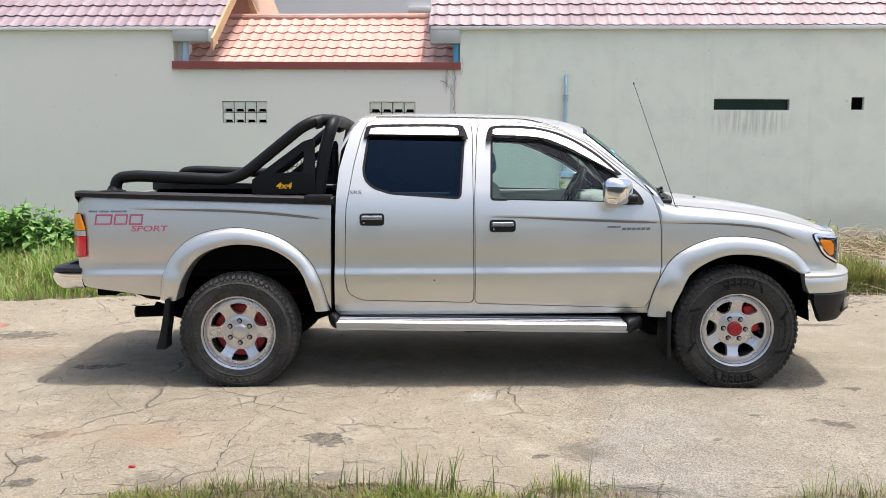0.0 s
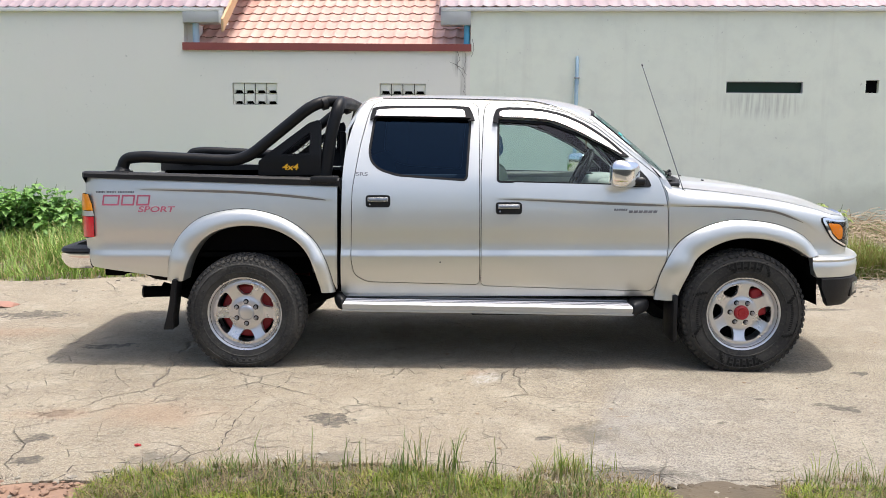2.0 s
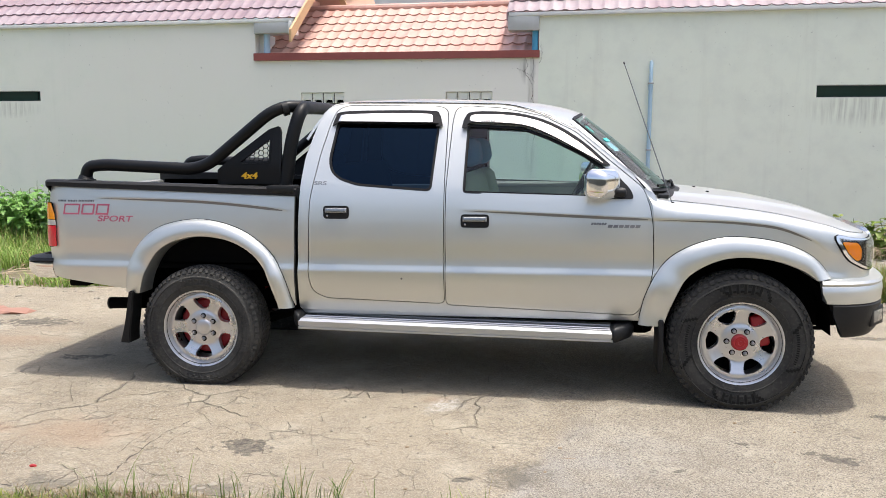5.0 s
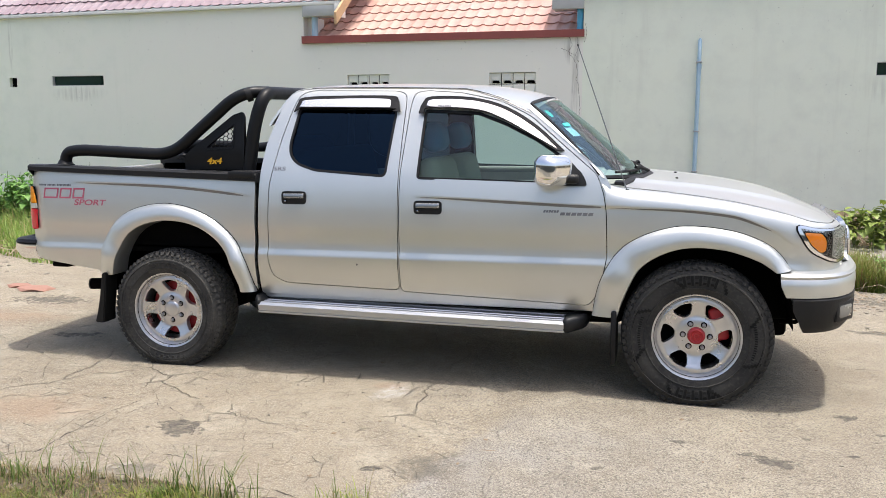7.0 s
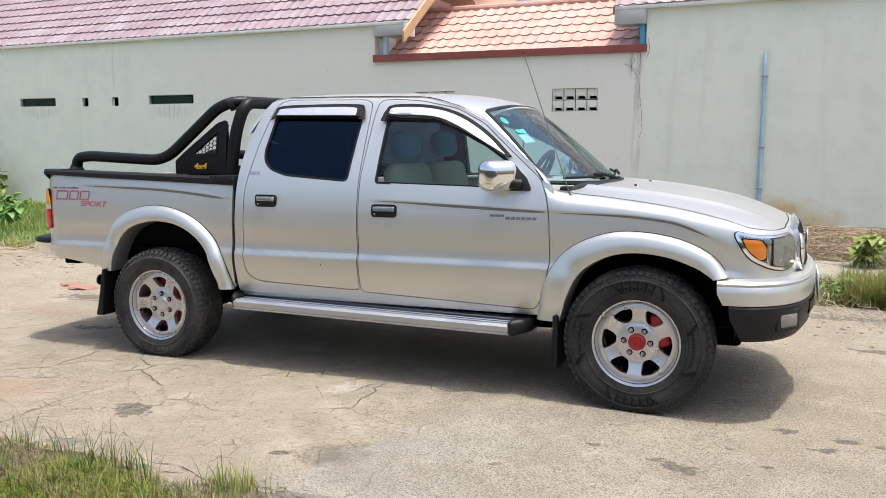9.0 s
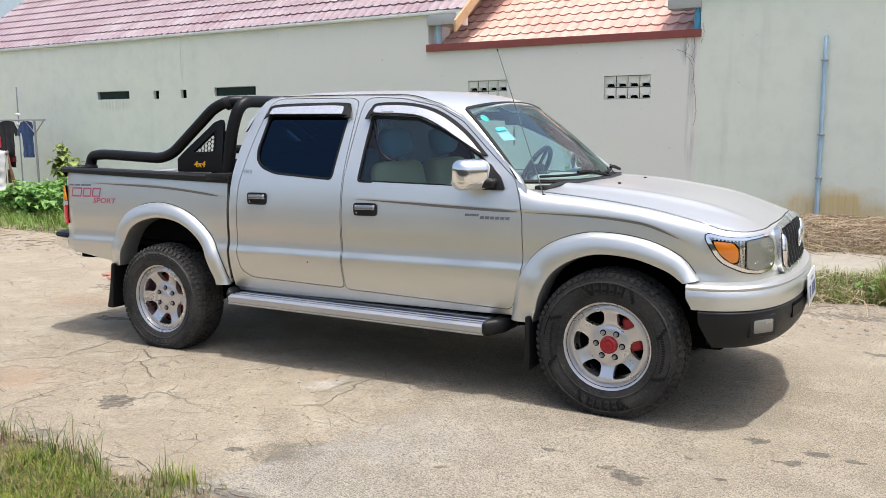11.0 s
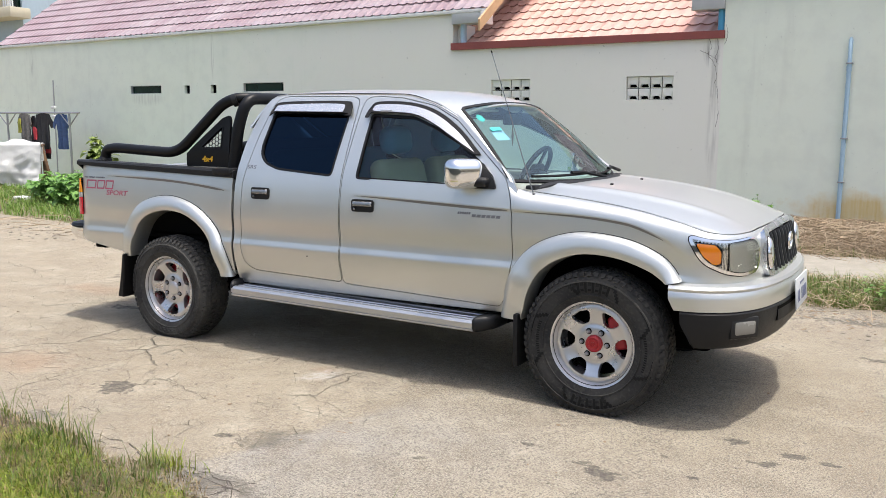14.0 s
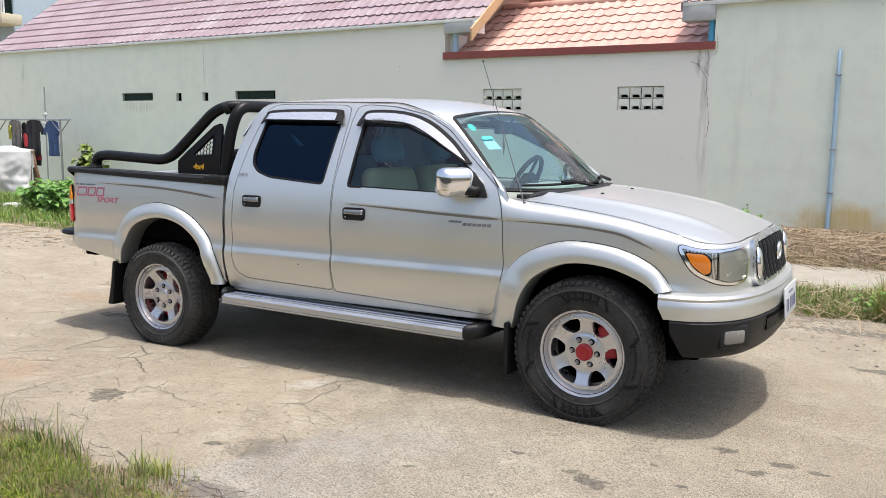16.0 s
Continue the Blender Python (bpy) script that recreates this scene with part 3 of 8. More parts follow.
def curve(xs, ys):
    """A smooth monotone curve through rows of values, as a function."""
    x, y = np.array(xs, float), np.array(ys, float)
    h, d = np.diff(x), np.diff(y) / np.diff(x)
    s = np.zeros(len(x))
    s[1:-1] = np.where(d[:-1] * d[1:] > 0, 2 * d[:-1] * d[1:] / (d[:-1] + d[1:] + 1e-12), 0.0)
    s[0], s[-1] = d[0], d[-1]

    def f(v):
        v = float(np.clip(v, x[0], x[-1]))
        i = int(np.clip(np.searchsorted(x, v) - 1, 0, len(h) - 1))
        t = (v - x[i]) / h[i]
        return float((2 * t**3 - 3 * t**2 + 1) * y[i] + (t**3 - 2 * t**2 + t) * h[i] * s[i] + (-2 * t**3 + 3 * t**2) * y[i + 1] + (t**3 - t**2) * h[i] * s[i + 1])

    return f


def inside(points, poly):
    p, q = np.asarray(points, float), np.asarray(poly, float)
    r = np.roll(q, -1, axis=0)
    hit = np.zeros(len(p), bool)
    for (x0, y0), (x1, y1) in zip(q, r):
        if y0 != y1:
            c = ((y0 > p[:, 1]) != (y1 > p[:, 1])) & (p[:, 0] < (x1 - x0) * (p[:, 1] - y0) / (y1 - y0) + x0)
            hit ^= c
    return hit


def near_line(points, poly, gap):
    p, q = np.asarray(points, float), np.asarray(poly, float)
    near = np.zeros(len(p), bool)
    for a, b in zip(q, np.roll(q, -1, axis=0)):
        d = b - a
        t = np.clip(((p - a) @ d) / max(d @ d, 1e-12), 0, 1)
        near |= np.hypot(*(p - a - t[:, None] * d).T) < gap
    return near


def rounded(poly, radius=0.03, per=4):
    """A closed outline with its corners rounded."""
    n, out = len(poly), []
    for i in range(n):
        a, b, c = (Vector(poly[(i + k) % n]) for k in (-1, 0, 1))
        d0, d1 = a - b, c - b
        r = min(radius, d0.length * 0.45, d1.length * 0.45)
        s, e = b + d0.normalized() * r, b + d1.normalized() * r
        out += [tuple((1 - t) ** 2 * s + 2 * t * (1 - t) * b + t * t * e) for t in (k / per for k in range(per + 1))]
    return out


def dense(poly, step):
    out = []
    for a, b in zip(poly, poly[1:] + poly[:1]):
        d = math.dist(a, b)
        k = max(1, math.ceil(d / step))
        out += [(a[0] + (b[0] - a[0]) * i / k, a[1] + (b[1] - a[1]) * i / k) for i in range(k)]
    return out


def grown(poly, d):
    """An outline pushed outwards by d."""
    q = [Vector(p) for p in poly]
    area = sum(a.x * b.y - b.x * a.y for a, b in zip(q, q[1:] + q[:1]))
    s = 1 if area > 0 else -1
    out = []
    for i in range(len(q)):
        a, b, c = q[i - 1], q[i], q[(i + 1) % len(q)]
        n0 = Vector(((b - a).y, -(b - a).x)).normalized() * s
        n1 = Vector(((c - b).y, -(c - b).x)).normalized() * s
        n = n0 + n1
        n = n / max(n.length_squared / 2, 0.6)
        out.append(tuple(b + n * d))
    return out


def skin(outer, holes, place, us, vs, thick=0.015, step=0.025, flip=False, extra=(), band=None):
    """A panel cut out of a curved surface place(u, v), with a folded edge. Returns verts, faces, normals."""
    outer, holes = dense(list(outer), step), [dense(list(h), step) for h in holes]
    loops = [outer, *holes]
    pts, edges = [], []
    for loop in loops:
        k = len(pts)
        pts += loop
        edges += [(k + i, k + (i + 1) % len(loop)) for i in range(len(loop))]
    grid = np.array([(u, v) for u in us for v in vs if band is None or abs(v - band(u)) > 0.024] + list(extra))
    if len(grid):
        keep = inside(grid, outer)
        for h in holes:
            keep &= ~inside(grid, h)
        for loop in loops:
            keep &= ~near_line(grid, loop, 0.3 * step)
        pts += [tuple(g) for g in grid[keep]]
    vv, ee, ff, _, _, _ = geometry.delaunay_2d_cdt([Vector(p) for p in pts], edges, [], 0, 1e-6)
    mid = np.array([[sum(vv[i][a] for i in f) / len(f) for a in (0, 1)] for f in ff])
    keep = inside(mid, outer)
    for h in holes:
        keep &= ~inside(mid, h)
    ff = [list(f) for f, k in zip(ff, keep) if k]
    V = [Vector(place(*v)) for v in vv]
    e = 1e-3
    N = []
    for u, v in vv:
        du = Vector(place(u + e, v)) - Vector(place(u - e, v))
        dv = Vector(place(u, v + e)) - Vector(place(u, v - e))
        N.append(du.cross(dv).normalized() * (-1 if flip else 1))
    F = []
    for f in ff:
        a, b, c = (V[i] for i in f)
        F.append(tuple(f) if (b - a).cross(c - a).dot(N[f[0]]) > 0 else tuple(reversed(f)))
    count = {}
    for f in F:
        for i in range(3):
            count[(f[i], f[(i + 1) % 3])] = 1
    if thick:
        rim = [(a, b) for a, b in count if (b, a) not in count]
        for a, b in rim:
            k = len(V)
            na = (V[b] - V[a]).cross(N[a]).normalized()
            V += [V[a].copy(), V[b].copy(), V[b] - N[b] * thick, V[a] - N[a] * thick]
            N += [na, na, na, na]
            F.append((k + 1, k, k + 3, k + 2))
    return V, F, N


def mirrored(geo, cy):
    """The same on the other side of the plane y = cy."""
    V = [Vector((v[0], 2 * cy - v[1], v[2])) for v in geo[0]]
    F = [tuple(reversed(f)) for f in geo[1]]
    if len(geo) == 3:
        return V, F, [Vector((n[0], -n[1], n[2])) for n in geo[2]]
    return V, F


def lettering(body, height, depth=0.001, bold=0.0):
    """Flat letters in the built-in font: verts and faces in the XZ plane, facing -y, from their lower left corner."""
    cu = bpy.data.curves.new("letters", "FONT")
    cu.body, cu.size, cu.extrude, cu.offset = body, height, depth, bold
    ob = bpy.data.objects.new("letters", cu)
    scene.collection.objects.link(ob)
    me = bpy.data.meshes.new_from_object(ob.evaluated_get(bpy.context.evaluated_depsgraph_get()))
    V = [Vector((v.co.x, -v.co.z, v.co.y)) for v in me.vertices]
    F = [tuple(p.vertices) for p in me.polygons]
    bpy.data.objects.remove(ob)
    bpy.data.meshes.remove(me)
    bpy.data.curves.remove(cu)
    return V, F


def blades(places, heights, lean=0.4, width=0.006, seg=3):
    """Many bent grass blades, as one set of verts and faces."""
    n = len(places)
    a = rng.uniform(0, 2 * math.pi, n)
    bend = rng.uniform(0.1, 1.0, n) * lean
    w = width * rng.uniform(0.6, 1.4, n)
    P, H = np.asarray(places, float), np.asarray(heights, float)
    d = np.stack([np.cos(a), np.sin(a), 0 * a], -1)
    s = np.stack([-np.sin(a), np.cos(a), 0 * a], -1)
    rows = []
    for k in range(seg + 1):
        t = k / seg
        c = P + d * (bend * H * t**2)[:, None] + np.array([0, 0, 1]) * (H * (t - 0.35 * bend * t**2))[:, None]
        half = s * (w * (1 - t) ** 0.6 * 0.5 + 0.0004)[:, None]
        rows += [c - half, c + half]
    V = np.stack(rows, 1).reshape(-1, 3)
    m = 2 * (seg + 1)
    base = (np.arange(n) * m)[:, None, None]
    quad = np.array([[2 * k, 2 * k + 1, 2 * k + 3, 2 * k + 2] for k in range(seg)])[None]
    return V, (base + quad).reshape(-1, 4)


def quick_mesh(name, V, F, material):
    """A large mesh from arrays of verts and quads."""
    me = bpy.data.meshes.new(name)
    V, F = np.asarray(V, np.float32), np.asarray(F, np.int32)
    me.vertices.add(len(V))
    me.vertices.foreach_set("co", V.ravel())
    me.loops.add(F.size)
    me.loops.foreach_set("vertex_index", F.ravel())
    me.polygons.add(len(F))
    me.polygons.foreach_set("loop_start", np.arange(0, F.size, F.shape[1], dtype=np.int32))
    me.materials.append(material)
    me.update(calc_edges=True)
    me.polygons.foreach_set("use_smooth", [True] * len(F))
    return me

# ---- setting: ground, yard slab, wall, roofs ----
def ground_z(x, y):
    """The yard rises a little from the front wheels to the rear ones, and the land on towards the far end of the wall."""
    t = min(1.0, max(0.0, (2.3 - x) / 4.0))
    return max(0.044 * t * (2 - t), -0.0105 * (x + 2.0)) if x > -40 else 0.4


def ground_sheet():
    xs = np.unique(np.r_[np.linspace(-400, -30, 12), np.linspace(-30, 16, 93), np.linspace(16, 400, 12)])
    ys = np.unique(np.r_[np.linspace(-400, -10, 12), np.linspace(-10, 14, 49), np.linspace(14, 400, 12)])
    V = [(x, y, ground_z(x, y) - 0.016 + 0.004 * noise.noise(Vector((x * 0.9, y * 0.9, 3.0)))) for y in ys for x in xs]
    n = len(xs)
    F = [(j * n + i, j * n + i + 1, j * n + n + i + 1, j * n + n + i) for j in range(len(ys) - 1) for i in range(n - 1)]
    return V, F


tagged(part("ground", ground_sheet(), SOIL, sharp=180), "bare brown soil with patchy green grass reaching far off", "ground", kind="structure")

# outline of the concrete, with ragged edges to the grass
def ragged(points, step=0.12, rough=0.06, seed=0.0):
    out = []
    for x, y in dense(points, step):
        out.append((x + rough * noise.noise(Vector((x * 2.7, y * 2.7, seed))) , y + rough * 1.6 * noise.noise(Vector((x * 2.3, y * 2.3, seed + 9)))))
    return out


EDGE = [(-30, -1.62), (-9, -1.75), (-3, -1.80), (-1.8, -1.86), (-1.6, -1.74), (-1.0, -1.67), (-0.5, -1.70), (-0.25, -1.76), (0.0, -1.83), (0.3, -1.83), (0.6, -1.88), (1.1, -1.88), (1.6, -1.84), (2.4, -1.95), (2.8, -2.4), (3.0, -4.0), (3.1, -12)]
YARD = [(-30, 5.2), *EDGE, (24, -12), (24, 3.0), (6, 3.1),
        (3.3, 3.45), (2.6, 3.6), (2.0, 3.6), (0, 3.6), (-2.5, 3.55), (-3.5, 3.3), (-4.3, 3.05), (-5.2, 3.2), (-6.6, 3.95), (-8.0, 4.15), (-10.0, 4.3), (-16, 4.9)]


def yard_place(x, y):
    return (x, y, ground_z(x, y) + 0.006 * noise.noise(Vector((x * 0.8, y * 0.8, 0.0))) + 0.002 * noise.noise(Vector((x * 6, y * 6, 1.0))))


yard = skin(ragged(YARD), [], yard_place, np.r_[np.arange(-30, -4, 0.5), np.arange(-4, 4.5, 0.08), np.arange(4.5, 24, 0.6)],
            np.r_[np.arange(-12, -2.4, 0.5), np.arange(-2.4, 3.7, 0.08), np.arange(3.7, 5.2, 0.25)], 0.07, 0.12)
tagged(part("pavement", yard, CONCRETE), "sun-bleached tan yard concrete, cracked and stained", "pavement", kind="structure")

# a plain unseen wall, added across the yard to darken the truck's reflections
tagged(part("wall_unseen", box(-40, 40, -17.2, -17.0, -0.1, 3.0, 0.02), UNSEEN_WALL), "plain dark wall added out of view to darken reflections", "wall", kind="structure")

# the building stands slightly turned and tilted to the yard
BUILDING = Matrix.Translation((0, 9.045, 0)) @ Matrix.Rotation(radians(-4.229), 4, "Z") @ Matrix.Rotation(radians(0.544), 4, "Y")


def at_building(ob):
    ob.matrix_basis = BUILDING
    return ob


def bpart(name, geo, material, label="", parent=None, sharp=35.0):
    """A part given in the building's own axes: along the wall, into it, up."""
    ob = part(name, geo, material, None, label, sharp)
    ob.matrix_basis = BUILDING
    if parent is not None:
        ob.parent = parent
        ob.matrix_parent_inverse = Matrix.Identity(4)
        ob.matrix_basis = parent.matrix_basis.inverted() @ BUILDING
    return ob


SLOTS = [(-13.8, -12.68, 2.14, 2.325), (-9.98, -8.80, 2.14, 2.325), (4.215, 5.415, 2.145, 2.33)]
SQUARES = [(-11.87, -11.69, 2.125, 2.305), (-11.0, -10.82, 2.125, 2.305), (6.38, 6.58, 2.16, 2.36)]
VENTS = [(-3.845, -3.085, 1.905, 2.265), (-1.372, -0.612, 1.905, 2.265)]


def rect(s0, s1, z0, z1):
    return [(s0, z0), (s1, z0), (s1, z1), (s0, z1)]


WALL_OUT = [(-19.75, -0.4), (16, -0.4), (16, 3.45), (0.115, 3.45), (0.115, 2.80), (-4.645, 2.80), (-4.645, 3.45), (-19.75, 3.45)]
wall_geo = skin(WALL_OUT, [rect(*h) for h in SLOTS + SQUARES + VENTS],
                lambda s, z: (s, 0.006 * noise.noise(Vector((s * 0.7, z * 0.9, 4.0))), z), np.arange(-19.5, 16, 0.3), np.arange(-0.2, 3.4, 0.3), 0.16, 0.3, flip=False)
wall = tagged(bpart("wall_yard", wall_geo, WALL), "long pale grey rendered boundary wall, stained below its openings", "wall", kind="structure")

bpart("wall_end", box(-19.75, -19.6, 0.16, 6.0, -0.4, 3.45), WALL, "pale grey rendered end wall", wall)
# near-black sheets paint the shade inside the openings
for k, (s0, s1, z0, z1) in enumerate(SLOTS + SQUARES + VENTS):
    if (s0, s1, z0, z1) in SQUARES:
        bpart("opening_shade", box(s0 + 0.002, s1 - 0.002, 0.075, 0.10, z0 + 0.002, z1 - 0.002), DARK, "", wall)
    bpart("opening_shade", box(s0 - 0.1, s1 + 0.1, 0.165, 0.20, z0 - 0.1, z1 + 0.1), DARK, "", wall)


def slot_window(k, s0, s1, z0, z1):
    w = at_building(thing(f"window_{k}", (0, 0, 0), "narrow horizontal window slot with dark green glass", "window", "wall slots", "structure"))
    t = 0.009
    for a in ((s0, s1, z0, z0 + t), (s0, s1, z1 - t, z1), (s0, s0 + t, z0 + t, z1 - t), (s1 - t, s1, z0 + t, z1 - t)):
        bpart("window_frame", box(a[0], a[1], 0.012, 0.09, a[2], a[3]), GUTTER, "", w)
    bpart("pane", box(s0 + t, s1 - t - 0.09, 0.066, 0.074, z0 + t, z1 - t), GREEN_GLASS, "dark green pane", w)
    bpart("pane", box(s1 - t - 0.088, s1 - t, 0.082, 0.088, z0 + t, z1 - t), GREEN_GLASS, "", w)


for k, s in enumerate(SLOTS):
    slot_window(k + 1, *s)

fan = at_building(thing("exhaust_fan", (0, 0, 0), "small dark exhaust fan set in a square wall hole", "fan"))
cx, cz = 6.48, 2.26
bpart("fan_ring", moved(lathe([(0.085, 0.0), (0.085, 0.05), (0.07, 0.05), (0.07, 0.0), (0.085, 0.0)], 24), Matrix.Translation((cx, 0.08, cz))), FAR_STEEL, "", fan)
for k in range(4):
    bpart("fan_blade", moved(box(-0.02, 0.02, -0.004, 0.004, 0.01, 0.07), Matrix.Translation((cx, 0.1, cz)) @ Matrix.Rotation(k * math.pi / 2 + 0.3, 4, "Y") @ Matrix.Rotation(0.5, 4, "Z")), FAR_STEEL, "", fan)


def vent_block(s0, z0, w, h):
    """A precast block: a square tray sloping to a small slot low down."""
    b = 0.012
    o = [(s0 + b, z0 + b), (s0 + w - b, z0 + b), (s0 + w - b, z0 + h - b), (s0 + b, z0 + h - b)]
    i = [(s0 + w * 0.14, z0 + h * 0.08), (s0 + w * 0.86, z0 + h * 0.08), (s0 + w * 0.78, z0 + h * 0.34), (s0 + w * 0.22, z0 + h * 0.34)]
    e = [(s0 + 0.005, z0 + 0.005), (s0 + w - 0.005, z0 + 0.005), (s0 + w - 0.005, z0 + h - 0.005), (s0 + 0.005, z0 + h - 0.005)]
    V = [(s, 0.045, z) for s, z in e] + [(s, 0.03, z) for s, z in o] + [(s, 0.09 if k < 2 else 0.035, z) for k, (s, z) in enumerate(i)] + [(s, 0.13, z) for s, z in i]
    F = []
    for a, c in ((0, 4), (4, 8), (8, 12)):
        F += [(a + k, a + (k + 1) % 4, c + (k + 1) % 4, c + k) for k in range(4)]
    return V, F


for k, (s0, s1, z0, z1) in enumerate(VENTS):
    v = at_building(thing(f"vent_{k + 1}", (0, 0, 0), "white precast ventilation blocks, four by two, set in the wall", "vent", "wall vents", "structure"))
    w, h = (s1 - s0) / 4, (z1 - z0) / 2
    for i in range(4):
        for j in range(2):
            bpart("vent_block", vent_block(s0 + i * w, z0 + j * h, w, h), BLOCK_WHITE, "", v, 10)
            # near-black cap paints the shade in the block's slot
            bpart("vent_slot_shade", box(s0 + i * w + 0.1 * w, s0 + i * w + 0.9 * w, 0.102, 0.135, z0 + j * h + 0.06 * h, z0 + j * h + 0.30 * h), DARK, "", v)

for k, run in enumerate((((-0.10, 2.79), (-0.06, 2.66), (-0.10, 2.56), (-0.02, 2.44), (0.03, 2.30), (0.02, 2.12)), ((0.02, 2.79), (0.04, 2.64), (0.01, 2.52), (0.05, 2.40)), ((-0.22, 2.62), (-0.10, 2.56), (0.0, 2.50)),
                         ((0.14, 2.98), (0.17, 2.84), (0.13, 2.70)), ((0.05, 2.1), (0.09, 1.75), (0.06, 1.5)))):
    line = [(a + 0.02 * noise.noise(Vector((a * 30, b * 30, k))), -0.001, b) for a, b, *_ in smooth_path([(a, b, 0) for a, b in run], 6)]
    bpart("crack", tube(line, [0.002 + 0.004 * abs(noise.noise(Vector((b * 25, k, 0)))) for _, _, b in line], 5), CRACK, "thin black crack below the coping", wall)
coping = skin([(-4.66, 2.795), (0.13, 2.785), (0.13, 2.895), (-4.66, 2.915)], [], lambda s, z: (s, -0.05 + 0.004 * noise.noise(Vector((s * 2, z * 3, 0))), z), np.arange(-4.5, 0.1, 0.25), [2.85], 0.24, 0.25)
bpart("coping", coping, SILL_RED, "red-brown painted concrete coping", wall)


def tiled_roof(s0, s1, d0, rise0, pitch, courses, wave=0.2, step=0.345, amp=0.027, lip=0.023, per=8, skew=0.0):
    """Stamped metal roofing: rounded waves across, a turned-down step at each course."""
    n = int(round((s1 - s0) / wave * per)) + 1
    c, s = math.cos(radians(pitch)), math.sin(radians(pitch))
    V, F = [], []
    for j in range(courses):
        for t, lift in ((0.10, -0.010), (0.012, lip - 0.016), (0.0, lip), (0.50, lip * 0.55), (1.0, 0.0)):
            for i in range(n):
                u = i / per
                p = 0.5 - 0.5 * math.cos(2 * math.pi * u)
                w = amp * (p**2.6 - 0.1)
                a = (j + t) * step
                h = lift + w
                ss = s0 + i * wave / per + skew * a
                V.append((ss, d0 + a * c - h * s, rise0 + a * s + h * c))
    rows = 5 * courses
    for r in range(rows - 1):
        F += [(r * n + i, r * n + i + 1, r * n + n + i + 1, r * n + n + i) for i in range(n - 1)]
    return V, F


def roof(name, label, geo, mat, sharp=40):
    return tagged(bpart(name, geo, mat, label, None, sharp), label, "roof", kind="structure")


left_roof = roof("roof_far", "faded pink stamped-metal tile roof with dark courses", tiled_roof(-19.5, -3.88, -0.06, 3.47, 37, 15, amp=0.022), ROOF_PINK)
right_roof = roof("roof_near", "faded pink stamped-metal tile roof, bleached almost white", tiled_roof(-0.38, 16.02, -0.06, 3.47, 37, 13, amp=0.022), ROOF_BLEACHED)
mid_roof = roof("roof_middle", "salmon orange stamped-metal tile roof behind the coping", tiled_roof(-4.55, 0.9, 0.05, 2.86, 29, 6, wave=0.205, step=0.345, amp=0.026, lip=0.018), ROOF_ORANGE)
bpart("ridge_cap", tube([(-4.55, 1.90, 3.90), (0.9, 1.90, 3.90)], 0.07, 10), ROOF_ORANGE, "", mid_roof)
bpart("roof_back_slope", box(-4.55, 0.9, 1.92, 3.2, 2.9, 3.87), ROOF_ORANGE, "", mid_roof)
# flashing under the eaves, fascia boxes where the eaves jut past the wall, verge boards
for s0, s1, ro in ((-19.75, -3.93, left_roof), (-0.36, 16.0, right_roof)):
    bpart("flashing", box(s0, s1, -0.07, 0.05, 3.415, 3.475, 0.008), WHITE_TRIM, "white metal flashing", ro)
bpart("fascia_box", box(-4.64, -4.02, -0.06, 0.25, 3.235, 3.43, 0.006), GUTTER, "grey boxed eave end", left_roof)
bpart("fascia_box", box(-0.37, 0.118, -0.06, 0.25, 3.20, 3.43, 0.006), GUTTER, "grey boxed eave end", right_roof)
bpart("eave_return", box(-4.02, -3.95, -0.10, 0.2, 3.22, 3.42, 0.006), WHITE_TRIM, "", left_roof)


def sloped_board(s, d0, z0, d1, z1, w, h):
    V = []
    for d, z in ((d0, z0), (d1, z1)):
        V += [(s - w, d, z - h), (s + w, d, z - h), (s + w, d, z), (s - w, d, z)]
    return V, [(0, 1, 2, 3), (7, 6, 5, 4), (0, 4, 5, 1), (1, 5, 6, 2), (2, 6, 7, 3), (3, 7, 4, 0)]


bpart("verge_board", sloped_board(-3.86, -0.40, 3.25, 4.0, 6.56, 0.02, 0.20), BARGE, "weathered tan verge board", left_roof)
bpart("verge_board", sloped_board(-0.38, -0.06, 3.47, 3.6, 6.22, 0.015, 0.12), ROOF_PINK, "", right_roof)
bpart("gable_wall", box(-4.66, -4.60, 0.6, 4.6, 2.9, 4.2), SALMON_WALL, "salmon rendered gable", left_roof)
bpart("gable_wall", box(-19.45, -19.35, 0.3, 4.0, 3.0, 3.6), SALMON_WALL, "", left_roof)
bpart("parapet_return", box(-4.645, -4.50, 0.16, 0.5, 2.8, 3.24), WALL, "", wall)

# the far salmon gable that peeps over, and a tall grey building behind
g = at_building(thing("rear_gable_house", (0, 0, 0), "salmon gable end with tan verge boards behind the roofs", "house"))
gv = [(-5.65, 3.0, 3.3), (-3.80, 3.0, 3.3), (-4.80, 3.0, 5.7)]
bpart("wall", (gv + [(a, 6.0, c) for a, b, c in gv], [(0, 1, 2), (5, 4, 3), (0, 3, 4, 1), (1, 4, 5, 2), (2, 5, 3, 0)]), SALMON_WALL, "salmon render", g)
bv = [(-3.67, 2.92, 3.3), (-3.79, 2.92, 3.3), (-4.80, 2.92, 5.75), (-4.80, 2.92, 6.02)]
bpart("verge_board", (bv + [(a, 2.98, c) for a, b, c in bv], [(0, 1, 2, 3), (7, 6, 5, 4), (0, 4, 5, 1), (1, 5, 6, 2), (2, 6, 7, 3), (3, 7, 4, 0)]), BARGE, "tan verge board", g)
t = at_building(thing("rear_building", (0, 0, 0), "tall plain grey rendered building behind the roofs", "building"))
bpart("wall", box(-6.0, 9.0, 9.0, 14.0, 0.0, 9.0), FAR_GREY, "", t)
